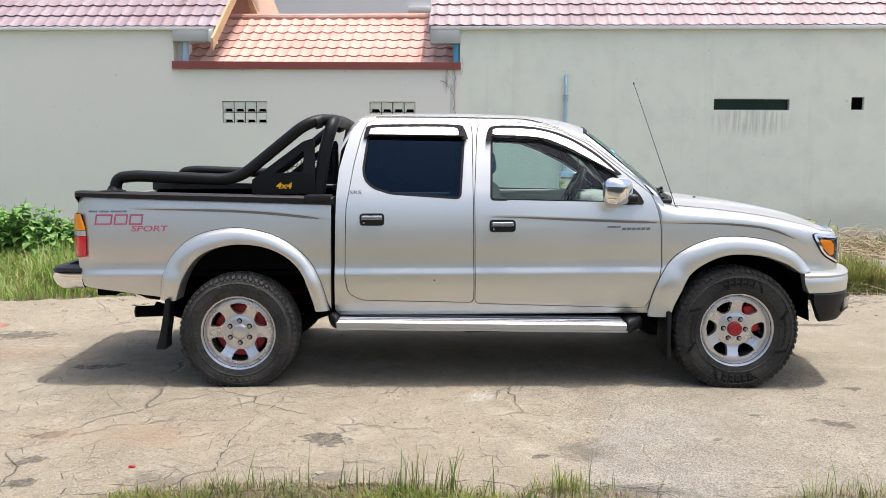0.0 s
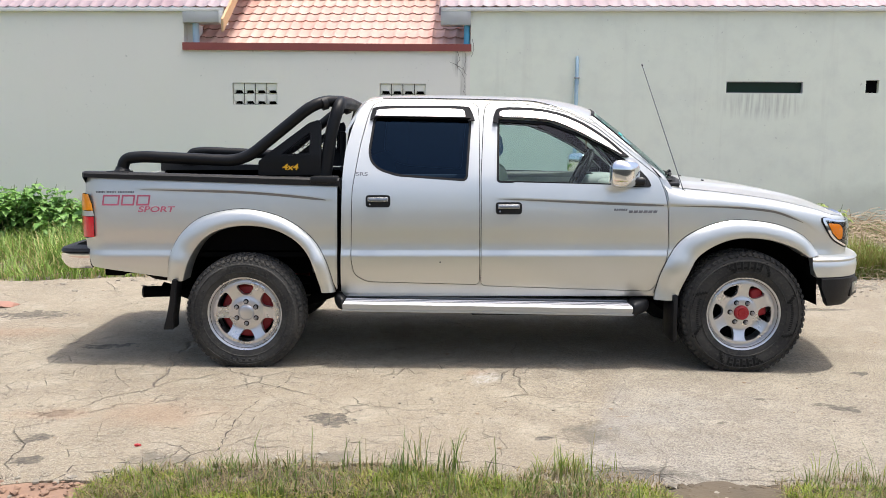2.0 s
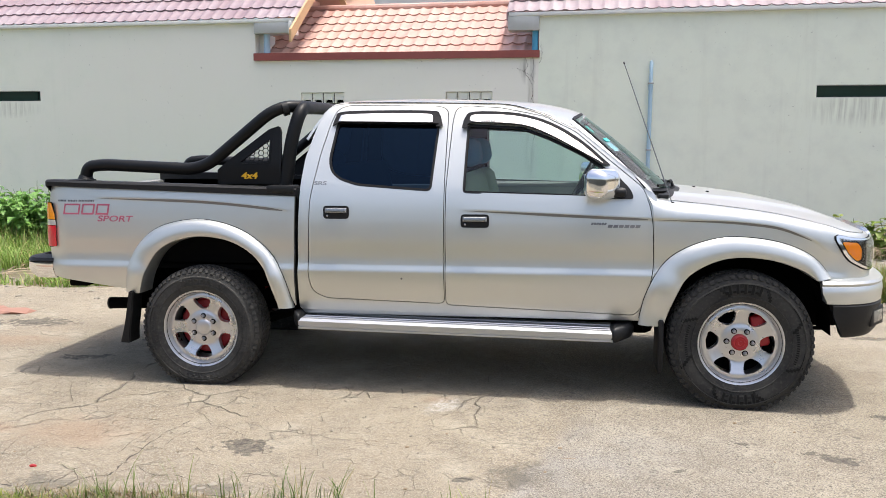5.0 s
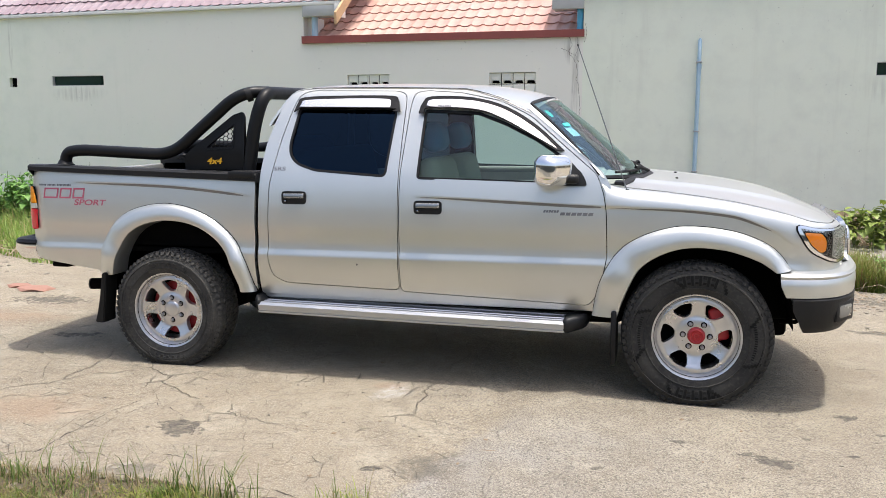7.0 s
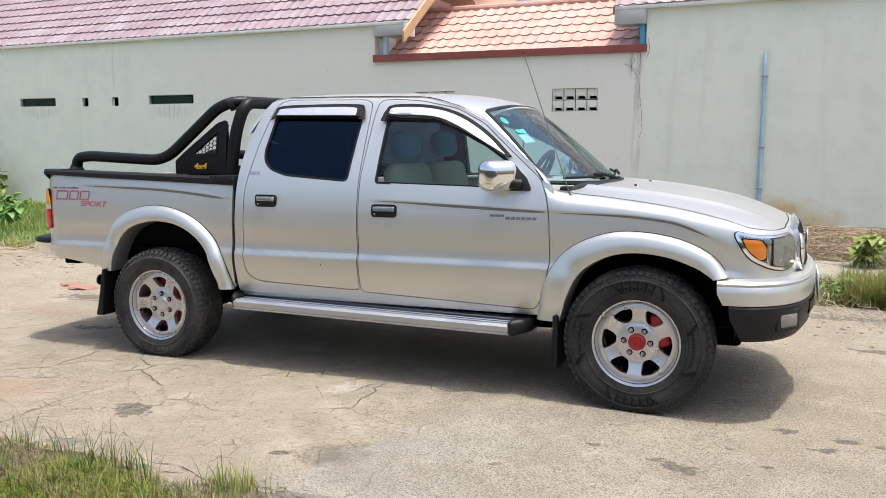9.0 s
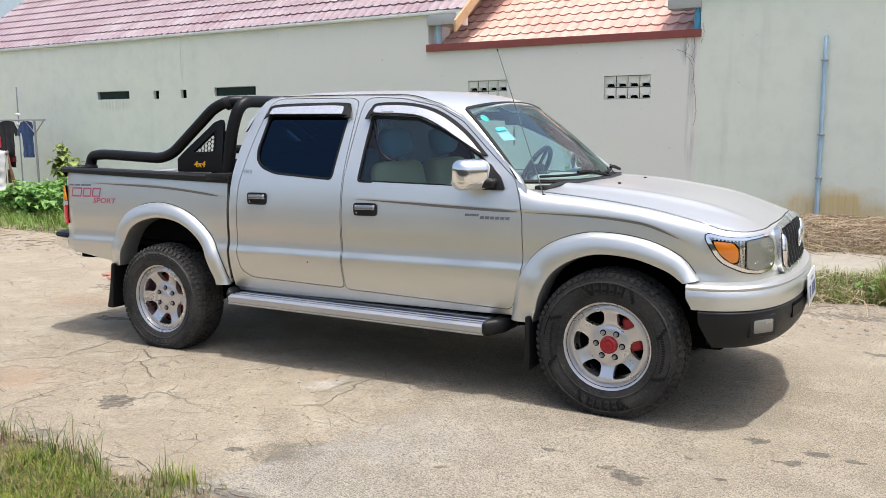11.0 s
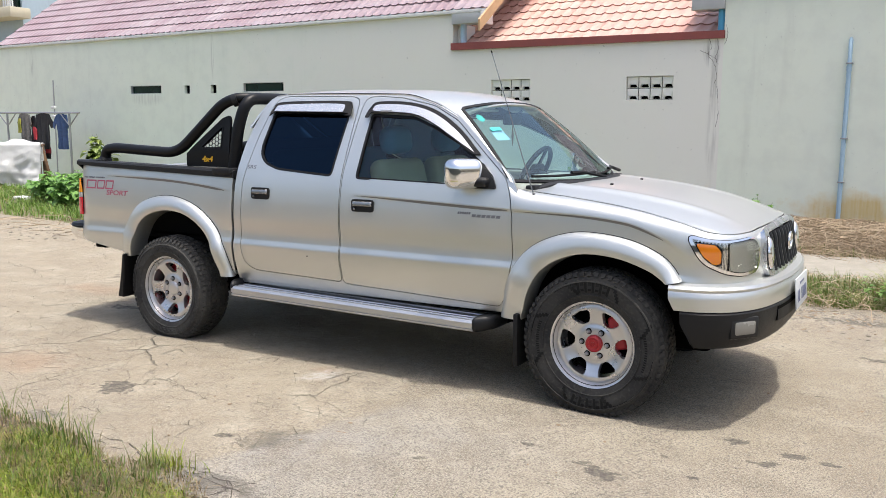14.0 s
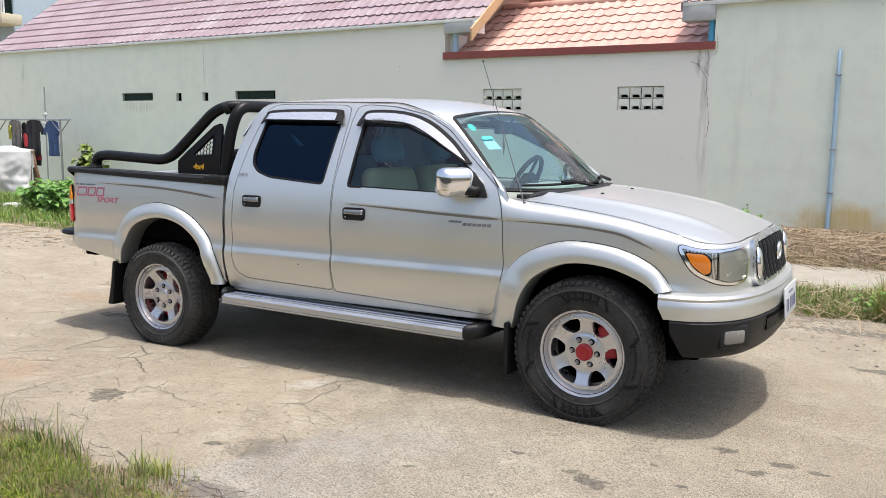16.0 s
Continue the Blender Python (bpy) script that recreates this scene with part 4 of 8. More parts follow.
bpart("ledge", box(-1.6, 9.0, 8.9, 9.0, 5.08, 5.2, 0.01), WHITE_TRIM, "", t)

# small blue drain stubs in the notch, and the tall pipe on the wall
for s, m_, r in ((-4.46, PIPE_BLUE, 0.055), (0.05, PIPE_BRIGHT, 0.05)):
    p = at_building(thing("drain_pipe", (0, 0, 0), "short blue plastic drain pipe in the wall notch", "pipe", "drain stubs"))
    bpart("pipe", tube([(s, 0.06, 2.90), (s, 0.06, 3.25)], r, 14), m_, "", p)
p = at_building(thing("wall_pipe", (0, 0, 0), "pale blue plastic pipe fixed upright to the wall", "pipe"))
bpart("pipe", tube([(1.835, -0.045, 0.05), (1.838, -0.045, 2.30)], 0.031, 16), PIPE_BLUE, "", p)
bpart("pipe", tube([(1.838, -0.045, 2.30), (1.838, -0.045, 2.68), (1.838, -0.04, 2.71)], [0.028, 0.028, 0.015], 16), PIPE_BLUE, "", p)
bpart("collar", tube([(1.838, -0.045, 2.27), (1.838, -0.045, 2.34)], 0.036, 16), PIPE_BLUE, "", p)
for z in (0.75, 1.35, 2.36):
    bpart("bracket", box(1.795, 1.88, -0.082, 0.01, z, z + 0.02, 0.004), STEEL, "", p)

# ---- pickup truck ----
CY = 0.815
truck = thing("pickup_truck", (0, CY, 0), "silver double-cab pickup truck with black roll bar on concrete", "truck")


def near(x, lat, z):
    return Vector((x, CY - lat, z))


def pair(name, geo, material, parent=truck, label=""):
    """A part on both sides of the truck; parent may be the pair that it belongs to."""
    ps = parent if isinstance(parent, tuple) else (parent, parent)
    return part(name, geo, material, ps[0], label), part(name, mirrored(geo, CY), material, ps[1], label)


cab_lat = curve([0.42, 0.50, 0.58, 0.69, 0.735, 0.780, 0.82, 0.92, 1.00, 1.06, 1.12, 1.20, 1.30, 1.45, 1.60, 1.68, 1.74],
                [0.760, 0.785, 0.812, 0.838, 0.842, 0.831, 0.828, 0.834, 0.831, 0.825, 0.816, 0.796, 0.757, 0.690, 0.617, 0.572, 0.52])
bed_lat = curve([0.50, 0.58, 0.69, 0.735, 0.780, 0.82, 0.92, 1.00, 1.06, 1.12, 1.26], [0.785, 0.808, 0.830, 0.833, 0.824, 0.821, 0.826, 0.823, 0.818, 0.811, 0.790])
crease_z = curve([-0.95, 0.0, 1.06, 1.43, 1.69, 1.91, 2.02, 3.0], [1.12, 1.094, 1.052, 1.043, 1.020, 0.942, 0.880, 0.88])
bed_crease = curve([-2.6, -2.15, -1.6, -1.03, -0.9], [1.165, 1.15, 1.135, 1.085, 1.06])


def groove(z, zc, k):
    """A pressed ledge: the metal above the line stands a little proud and eases back."""
    d = z - zc
    t = min(1.0, max(0.0, (d + 0.011) / 0.022))
    return 1.4 * k * t * t * (3 - 2 * t) * math.exp(-max(0.0, d) / 0.09)


def along_crease(crease, x0, x1):
    return [(x, crease(x) + d) for x in np.r_[np.arange(x0, min(x1, 1.6), 0.02), np.arange(max(x0, 1.6), x1, 0.007)] for d in (-0.018, -0.0115, -0.0085, -0.005, -0.002, 0.002, 0.005, 0.0085, 0.0115, 0.018)]


def cab_side(x, z):
    k = 0.004 * min(1.0, max(0.0, (x + 0.02) / 0.25)) if x < 1.2 else 0.004
    return near(x, cab_lat(z) + groove(z, crease_z(x), k), z)


def bed_side(x, z):
    lat = bed_lat(z)
    fade = max(0.0, 1 - abs((x + 1.6) / 0.62) ** 4)
    lat += groove(z, bed_crease(x), 0.004 * fade)
    if x < -2.38:
        lat -= 0.075 * ((-2.38 - x) / 0.18) ** 2
    return near(x, lat, z)


ZS = np.r_[np.arange(0.46, 0.66, 0.03), np.arange(0.66, 0.84, 0.012), np.arange(0.86, 1.74, 0.03)]

REAR_DOOR = rounded([(-0.886, 0.72), (-0.875, 1.146), (-0.83, 1.416), (-0.785, 1.60), (-0.755, 1.672), (-0.69, 1.694), (-0.15, 1.684), (-0.098, 1.665), (-0.093, 1.60), (-0.095, 1.268),
                     (-0.092, 0.556), (-0.79, 0.576), (-0.868, 0.62)], 0.035)
REAR_GLASS = rounded([(-0.745, 1.600), (-0.150, 1.588), (-0.145, 1.55), (-0.172, 1.203), (-0.60, 1.234), (-0.71, 1.268), (-0.762, 1.315), (-0.776, 1.38)], 0.03)
FRONT_DOOR = rounded([(-0.080, 0.549), (-0.081, 1.22), (-0.060, 1.60), (-0.045, 1.672), (0.02, 1.684), (0.22, 1.670), (0.46, 1.620), (0.64, 1.532), (0.83, 1.372), (1.012, 1.222), (1.05, 1.12),
                      (1.066, 1.02), (1.073, 0.787), (1.039, 0.60), (0.981, 0.511)], 0.03)
FRONT_GLASS = rounded([(0.030, 1.573), (0.34, 1.556), (0.50, 1.496), (0.68, 1.408), (0.82, 1.318), (0.935, 1.222), (0.935, 1.172), (0.018, 1.195)], 0.02)
CAB_OUT = rounded([(-0.957, 0.50), (-0.937, 1.242), (-0.924, 1.383), (-0.887, 1.522), (-0.845, 1.645), (-0.79, 1.700), (-0.70, 1.712), (0.22, 1.694), (0.47, 1.645), (0.66, 1.552), (0.85, 1.395),
                   (1.045, 1.235), (1.09, 1.16), (1.10, 1.00), (1.10, 0.60), (1.02, 0.485)], 0.02)

cab_geo = skin(CAB_OUT, [grown(REAR_DOOR, 0.0045), grown(FRONT_DOOR, 0.0045)], cab_side, np.arange(-0.95, 1.1, 0.03), ZS, 0.02, 0.02)
pair("cab_side", cab_geo, PAINT)
# jambs in near-black that paints the shade seen through the shut lines
jamb = skin(grown(CAB_OUT, -0.03), [grown(REAR_GLASS, 0.004), grown(FRONT_GLASS, 0.004)], lambda x, z: near(x, cab_lat(z) - 0.022, z), np.arange(-0.9, 1.1, 0.06), np.arange(0.5, 1.7, 0.06), 0.01, 0.04)
pair("door_jamb", jamb, DARK)


def door(name, outline, opening, label):
    geo = skin(outline, [opening], cab_side, np.arange(-0.9, 1.1, 0.03), ZS, 0.02, 0.02, extra=along_crease(crease_z, -0.88, 1.07), band=crease_z)
    return pair(name, geo, PAINT, truck, label)


rear_doors = door("rear_door", REAR_DOOR, REAR_GLASS, "silver rear door with dark tinted window")
front_doors = door("front_door", FRONT_DOOR, FRONT_GLASS, "silver front door with clear window")


def window(doors, opening, material, label):
    seal = skin(grown(opening, 0.006), [grown(opening, -0.008)], lambda x, z: near(x, cab_lat(z) + 0.001, z), [], [], 0.012, 0.02)
    pair("window_seal", seal, RUBBER, doors, "black rubber window seal")
    pane = skin(grown(opening, -0.004), [], lambda x, z: near(x, cab_lat(z) - 0.012, z), np.arange(-0.9, 1.1, 0.08), np.arange(1.2, 1.6, 0.05), 0.0, 0.03)
    for o in pair("window_pane", pane, material, doors, label):
        o.visible_shadow = False


window(rear_doors, REAR_GLASS, GLASS_DARK, "dark tinted glass pane")
window(front_doors, FRONT_GLASS, GLASS_CLEAR, "clear glass pane")


def handle(doors, x0, x1, z0, z1):
    cx, cz = (x0 + x1) / 2, (z0 + z1) / 2
    lat = cab_lat(cz) + 0.003
    w, h = (x1 - x0) / 2, (z1 - z0) / 2
    cup = skin(rounded([(cx - w, cz - h), (cx + w, cz - h), (cx + w, cz + h), (cx - w, cz + h)], 0.022), [], lambda x, z: near(x, lat + 0.004, z), [], [], 0.01, 0.01)
    pair("handle_bezel", cup, BLACK_PLASTIC, doors, "black door handle recess")
    prof = [(0.004, h * 0.70), (0.012, h * 0.68), (0.018, h * 0.55), (0.021, h * 0.25), (0.020, -h * 0.02), (0.015, -h * 0.08), (0.004, -h * 0.06)]
    V = [near(x, lat + o * k, cz + z) for x, k in ((cx - w + 0.012, 0.5), (cx - w + 0.020, 1.0), (cx + w - 0.020, 1.0), (cx + w - 0.012, 0.5)) for o, z in prof]
    q = len(prof)
    bar = V, [(a * q + i, (a + 1) * q + i, (a + 1) * q + i + 1, a * q + i + 1) for a in range(3) for i in range(q - 1)] + [tuple(range(q)), tuple(range(4 * q - 1, 3 * q - 1, -1))]
    pair("handle", bar, HANDLE_GREY, doors, "grey satin pull handle")
    key = moved(lathe([(0.0, -0.012), (0.006, -0.010), (0.007, -0.006), (0.007, 0.0)], 14), Matrix.Translation((cx - w + 0.026, CY - lat - 0.002, cz - 0.019)))
    pair("key_lock", key, HANDLE_GREY, doors)


handle(rear_doors, -0.793, -0.642, 1.040, 1.115)
handle(front_doors, 0.006, 0.167, 0.997, 1.072)


def visor(doors, outer, inner, top, label, corners):
    """A wind deflector: a bright bulging strip inside a smoked border. top gives its upper line by x."""
    line = curve([p[0] for p in top], [p[1] for p in top])

    def place(x, z):
        return near(x, cab_lat(z) + 0.008 + 0.026 * min(1.0, max(0.0, (line(x) - z) / 0.075)) ** 0.7, z)

    us, vs = np.arange(-0.8, 0.85, 0.03), np.arange(1.34, 1.68, 0.012)
    def soft(poly, corners):
        """Smooth runs between the named corners."""
        out = []
        for a, b in zip(corners, corners[1:] + [corners[0] + len(poly)]):
            run = [poly[k % len(poly)] for k in range(a, b + 1)]
            out += [(q.x, q.y) for q in smooth_path([(x, z, 0) for x, z in run], 4)][:-1]
        return out

    o, i = soft(outer, corners[0]), soft(inner, corners[1])
    pair("visor", skin(i, [], place, us, vs, 0.004, 0.015), VISOR, doors, label)
    pair("visor_edge", skin(o, [i], place, us, vs, 0.006, 0.015), VISOR_SMOKE, doors, "smoked visor edge")


visor(rear_doors, [(-0.775, 1.572), (-0.766, 1.622), (-0.725, 1.658), (-0.45, 1.664), (-0.185, 1.659), (-0.142, 1.636), (-0.118, 1.570), (-0.160, 1.570), (-0.185, 1.588), (-0.735, 1.598)],
      [(-0.742, 1.600), (-0.735, 1.622), (-0.705, 1.641), (-0.45, 1.646), (-0.215, 1.641), (-0.182, 1.620), (-0.180, 1.592), (-0.735, 1.602)],
      [(-0.78, 1.60), (-0.72, 1.655), (-0.45, 1.664), (-0.19, 1.658), (-0.11, 1.60)], "bright clear wind deflector", ([0, 6, 7, 9], [0, 6, 7]))
visor(front_doors, [(-0.006, 1.558), (0.006, 1.615), (0.055, 1.652), (0.30, 1.643), (0.50, 1.588), (0.68, 1.482), (0.835, 1.348), (0.79, 1.350), (0.66, 1.428), (0.49, 1.518), (0.33, 1.573), (0.055, 1.590), (0.026, 1.558)],
      [(0.036, 1.602), (0.066, 1.634), (0.30, 1.625), (0.49, 1.572), (0.665, 1.470), (0.795, 1.360), (0.66, 1.433), (0.49, 1.523), (0.33, 1.578), (0.058, 1.595)],
      [(-0.02, 1.60), (0.055, 1.650), (0.30, 1.642), (0.50, 1.588), (0.68, 1.482), (0.84, 1.345)], "bright clear wind deflector", ([0, 6, 7, 12], [0, 5, 9]))

# roof, rear wall of the cab
roof_mid = curve([-0.93, -0.86, -0.755, -0.36, 0.0, 0.357, 0.60, 0.72], [1.55, 1.695, 1.737, 1.748, 1.741, 1.722, 1.680, 1.635])
roof_edge = curve([-0.93, -0.86, -0.79, -0.70, 0.22, 0.47, 0.66, 0.72], [1.50, 1.62, 1.695, 1.708, 1.692, 1.643, 1.575, 1.55])


def roof_place(x, v):
    ze = roof_edge(x)
    le = cab_lat(ze) + 0.004
    a = abs(v)
    z = ze + (roof_mid(x) - ze) * (1 - a**2.6)
    return Vector((x - 0.075 * a**2.2 * max(0.0, (x - 0.2) / 0.5), CY + v * le, z))


roof_out = [(-0.93, -1), (0.715, -1), (0.715, 1), (-0.93, 1)]
part("roof", skin(roof_out, [], roof_place, np.arange(-0.92, 0.71, 0.035), np.r_[np.arange(-0.98, -0.7, 0.04), np.arange(-0.7, 0.71, 0.1), np.arange(0.72, 1, 0.04)], 0.015, 0.04), PAINT, truck, "silver roof panel")
for s in (-1, 1):
    part("roof_drip_rail", tube([roof_place(x, s * 0.985) + Vector((0, 0, 0.001)) for x in np.arange(-0.70, 0.62, 0.06)], 0.0035, 8), RUBBER, truck, "thin black roof drip rail")


def cab_back(y, z):
    x = -0.938 + 0.10 * max(0.0, (z - 1.2) / 0.5) ** 1.5 + 0.03 * (abs(y) / 0.8) ** 3
    return Vector((x, CY - y, z))


back_out = [(-0.78, 0.6), (0.78, 0.6), (0.775, 1.20), (0.70, 1.37), (0.65, 1.48), (0.55, 1.64), (0.4, 1.69), (-0.4, 1.69), (-0.55, 1.64), (-0.65, 1.48), (-0.70, 1.37), (-0.775, 1.20)]
back_glass = rounded([(-0.62, 1.26), (0.62, 1.26), (0.53, 1.58), (-0.53, 1.58)], 0.06)
part("cab_back", skin(back_out, [back_glass], cab_back, np.arange(-0.8, 0.8, 0.1), np.arange(0.6, 1.7, 0.08), 0.015, 0.05, flip=False), PAINT, truck)
part("rear_window", skin(grown(back_glass, -0.003), [], lambda y, z: cab_back(y, z) + Vector((0.008, 0, 0)), np.arange(-0.6, 0.6, 0.1), np.arange(1.26, 1.6, 0.08), 0.0, 0.05), GLASS_DARK, truck, "dark tinted rear window").visible_shadow = False


# windscreen
def screen(v, t):
    """v across (-1..1), t up (0..1)."""
    a = abs(v)
    b = Vector((1.235 - 0.195 * a**2.2, 0.785 * v, 1.188 + 0.024 * a**2))
    u = Vector((0.690 - 0.060 * a**2.2, 0.592 * v, 1.645 - 0.040 * a**2.4))
    q = b.lerp(u, t)
    bow = 0.014 * 4 * t * (1 - t)
    return Vector((q.x + bow * 0.5, CY + q.y, q.z + bow * 0.8))


screen_out = rounded([(-1, 0), (1, 0), (1, 1), (-1, 1)], 0.03)
pane = skin(screen_out, [], screen, np.arange(-0.95, 1, 0.1), np.arange(0.1, 1, 0.1), 0.0, 0.06)
part("windscreen", pane, GLASS_SCREEN, truck, "slightly green windscreen").visible_shadow = False
band = skin(grown(screen_out, 0.018), [grown(screen_out, -0.012)], lambda v, t: screen(v, t) + Vector((0.002, 0, 0.002)), [], [], 0.012, 0.05)
part("windscreen_seal", band, RUBBER, truck, "black windscreen seal")
# pillars beside the windscreen
for s in (-1, 1):
    rows, n = [], 12
    for k in range(n + 1):
        t = k / n
        e = screen(s * 1.015, t)
        z = e.z - 0.012
        lat = cab_lat(z - 0.01)
        xo = float(np.interp(z, [1.19, 1.235, 1.395, 1.552, 1.62], [1.070, 1.038, 0.845, 0.655, 0.57]))
        o = Vector((xo, CY + s * (lat + 0.001), z - 0.004))
        m = e.lerp(o, 0.5) + Vector((0.003, s * 0.005, 0.003))
        rows.append((e + Vector((-0.004, 0, -0.002)), m, o))
    V = [p for r in rows for p in r]
    F = [(3 * i + k, 3 * i + 3 + k, 3 * i + 4 + k, 3 * i + 1 + k) for i in range(n) for k in range(2)]
    part("windscreen_pillar", (V, F if s > 0 else [tuple(reversed(f)) for f in F]), PAINT, truck, sharp=180)

# front skin: wings, nose
PLAN = [(1.0, 0.835), (1.5, 0.837), (1.9, 0.838), (2.02, 0.833), (2.11, 0.810), (2.19, 0.757), (2.25, 0.662), (2.287, 0.55), (2.315, 0.40), (2.33, 0.2), (2.335, 0.0), (2.33, -0.2)]
_plan = smooth_path([(x, y, 0) for x, y in PLAN], 12)
_len = np.r_[0, np.cumsum([(b - a).length for a, b in zip(_plan, _plan[1:])])] + 1.0
_px, _py = np.array([p.x for p in _plan]), np.array([p.y for p in _plan])
U_MID = float(np.interp(0.0, -_py, _len))


def plan(u):
    x, y = float(np.interp(u, _len, _px)), float(np.interp(u, _len, _py))
    e = 0.01
    d = Vector((float(np.interp(u + e, _len, _px) - np.interp(u - e, _len, _px)), float(np.interp(u + e, _len, _py) - np.interp(u - e, _len, _py))))
    d.normalize()
    return x, y, Vector((-d.y, d.x))  # outward in (x, lat)


wing_top = curve([1.0, 1.12, 1.4, 1.7, 2.0, 2.13, 2.33, 2.6, 3.0], [1.200, 1.158, 1.128, 1.088, 1.022, 0.988, 0.975, 0.975, 0.978])
wing_roll = curve([1.0, 1.10, 1.20, 1.7, 2.0, 2.2, 2.4, 3.0], [0.035, 0.070, 0.092, 0.075, 0.055, 0.035, 0.045, 0.05])


def wing(u, s):
    """Along the plan line by u; s is the height up to the crease and then runs on over the shoulder."""
    x, y, n = plan(u)
    zc, zt, r = crease_z(u), wing_top(u), wing_roll(u)
    if s <= zc:
        z, inward = s, 0.0
        k = cab_lat(z) - 0.832 if u < 2.0 else (cab_lat(z) - 0.832) * max(0.0, 1 - (u - 2.0) / 0.15)
        inward = -min(0.006, k)
        if u > 2.45:
            inward += 0.22 * (s - 0.77) * min(1.0, (u - 2.45) / 0.2)
    else:
        a = min(1.0, (s - zc) / 0.16)
        z = zc + (zt - zc) * (1 - (1 - a) ** 1.7)
        inward = r * a**2.1
        if u > 2.45:
            inward += 0.22 * (zc - 0.77) * min(1.0, (u - 2.45) / 0.2)
    inward -= groove(s, zc, 0.004 * min(1.0, max(0.0, (2.03 - u) / 0.2)))
    return near(x + n.x * -inward if n.x > 0 else x, y - n.y * inward, z)


def top_s(u):
    return crease_z(u) + 0.16


_top = [(u, top_s(u)) for u in np.arange(2.15, 1.04, -0.05)]
WING_OUT = [(1.02, 0.47), (1.06, 0.64), (1.14, 0.79), (1.257, 0.882), (1.42, 0.938), (1.592, 0.942), (1.762, 0.910), (1.90, 0.840), (1.965, 0.76), (1.975, 0.72), (2.15, 0.72), *_top,
            (1.022, 1.235), (1.060, 1.125), (1.0765, 1.02), (1.0835, 0.787), (1.049, 0.595), (0.995, 0.49)]
SS = np.r_[np.arange(0.5, 0.68, 0.03), np.arange(0.68, 0.84, 0.015), np.arange(0.85, 1.24, 0.012)]
pair("front_wing", skin(WING_OUT, [], wing, np.arange(1.0, 2.15, 0.025), SS, 0.015, 0.02, extra=along_crease(crease_z, 1.0, 2.15), band=crease_z), PAINT, truck, "silver front wing")

# nose: body-coloured below and beside the lamps
NOSE_OUT = [(2.15, 0.72), (U_MID, 0.72), (U_MID, 1.035), (2.15, 1.04)]
GRILLE_HALF = 0.375
pair("nose_panel", skin(NOSE_OUT, [], wing, np.arange(2.16, U_MID, 0.03), SS, 0.015, 0.02), PAINT, truck)


def out_by(d, z_up=0.0):
    def f(u, s):
        p = wing(u, s)
        e = 2e-3
        du, dv = wing(u + e, s) - wing(u - e, s), wing(u, s + e) - wing(u, s - e)
        return p + du.cross(dv).normalized() * d + Vector((0, 0, z_up))
    return f


# headlamps: chrome edge, reflector, amber corner, clear bowl, glass
LAMP = rounded([(2.015, 0.955), (2.19, 0.952), (2.385, 0.972), (2.44, 0.945), (2.452, 0.85), (2.425, 0.795), (2.30, 0.785), (2.20, 0.80), (2.10, 0.845)], 0.035)
LU, LS = np.arange(2.0, 2.5, 0.02), np.arange(0.78, 1.0, 0.015)
lamps = pair("headlamp", skin(LAMP, [], out_by(0.004), LU, LS, 0.01, 0.012), LAMP_SILVER, truck, "clear headlamp with amber corner")
pair("chrome_rim", skin(grown(LAMP, 0.009), [grown(LAMP, -0.008)], out_by(0.012), [], [], 0.016, 0.012), CHROME, lamps, "chrome lamp rim")
pair("black_gap", skin(grown(LAMP, 0.0145), [grown(LAMP, 0.009)], out_by(0.004), [], [], 0.01, 0.012), RUBBER, lamps)
amber = rounded([(2.052, 0.931), (2.142, 0.934), (2.172, 0.90), (2.172, 0.843), (2.140, 0.836), (2.085, 0.882)], 0.016)
pair("indicator_rim", skin(grown(amber, 0.010), [grown(amber, -0.002)], out_by(0.0085), [], [], 0.006, 0.012), DARK, lamps)
for zd in (0.873, 0.905):
    pair("lens_line", skin([(2.186, zd), (2.206, zd), (2.206, zd + 0.003), (2.186, zd + 0.003)], [], out_by(0.0105), [], [], 0.003, 0.01), CHROME, lamps)
pair("lens_divider", skin([(2.206, 0.800), (2.213, 0.800), (2.213, 0.948), (2.206, 0.948)], [], out_by(0.010), [], np.arange(0.81, 0.945, 0.02), 0.004, 0.012), DARK, lamps)
for k in range(4):
    u = 2.178 + 0.0072 * k
    pair("lens_rib", skin([(u, 0.815), (u + 0.0035, 0.815), (u + 0.0035, 0.940), (u, 0.940)], [], out_by(0.0095), [], np.arange(0.82, 0.94, 0.02), 0.004, 0.01), CHROME, lamps)
pair("indicator", skin(amber, [], out_by(0.010), LU, LS, 0.008, 0.012), AMBER, lamps, "amber turn signal")
bowl = rounded([(2.216, 0.944), (2.385, 0.962), (2.432, 0.938), (2.443, 0.855), (2.418, 0.803), (2.30, 0.793), (2.222, 0.808)], 0.022)
pair("reflector_bowl", skin(bowl, [], out_by(0.008), LU, LS, 0.006, 0.012), BOWL, lamps, "hazed clear main lens")
for k in range(9):
    u = 2.06 + 0.017 * k
    pair("lens_rib", skin([(u, 0.938), (u + 0.007, 0.938), (u + 0.007, 0.950), (u, 0.950)], [], out_by(0.011), [], [], 0.004, 0.01), CHROME, lamps)
for o in pair("lamp_glass", skin(grown(LAMP, -0.004), [], out_by(0.013), LU, LS, 0.0, 0.012), GLASS_LENS, lamps, "clear lamp glass"):
    o.visible_shadow = False

# bonnet
hood_edge = curve([1.05, 1.4, 1.7, 2.0, 2.13, 2.2, 2.34], [1.165, 1.128, 1.088, 1.022, 0.988, 0.962, 0.92])
hood_mid = curve([1.15, 1.5, 1.8, 2.0, 2.15, 2.23, 2.29], [1.198, 1.172, 1.128, 1.085, 1.038, 1.005, 0.978])


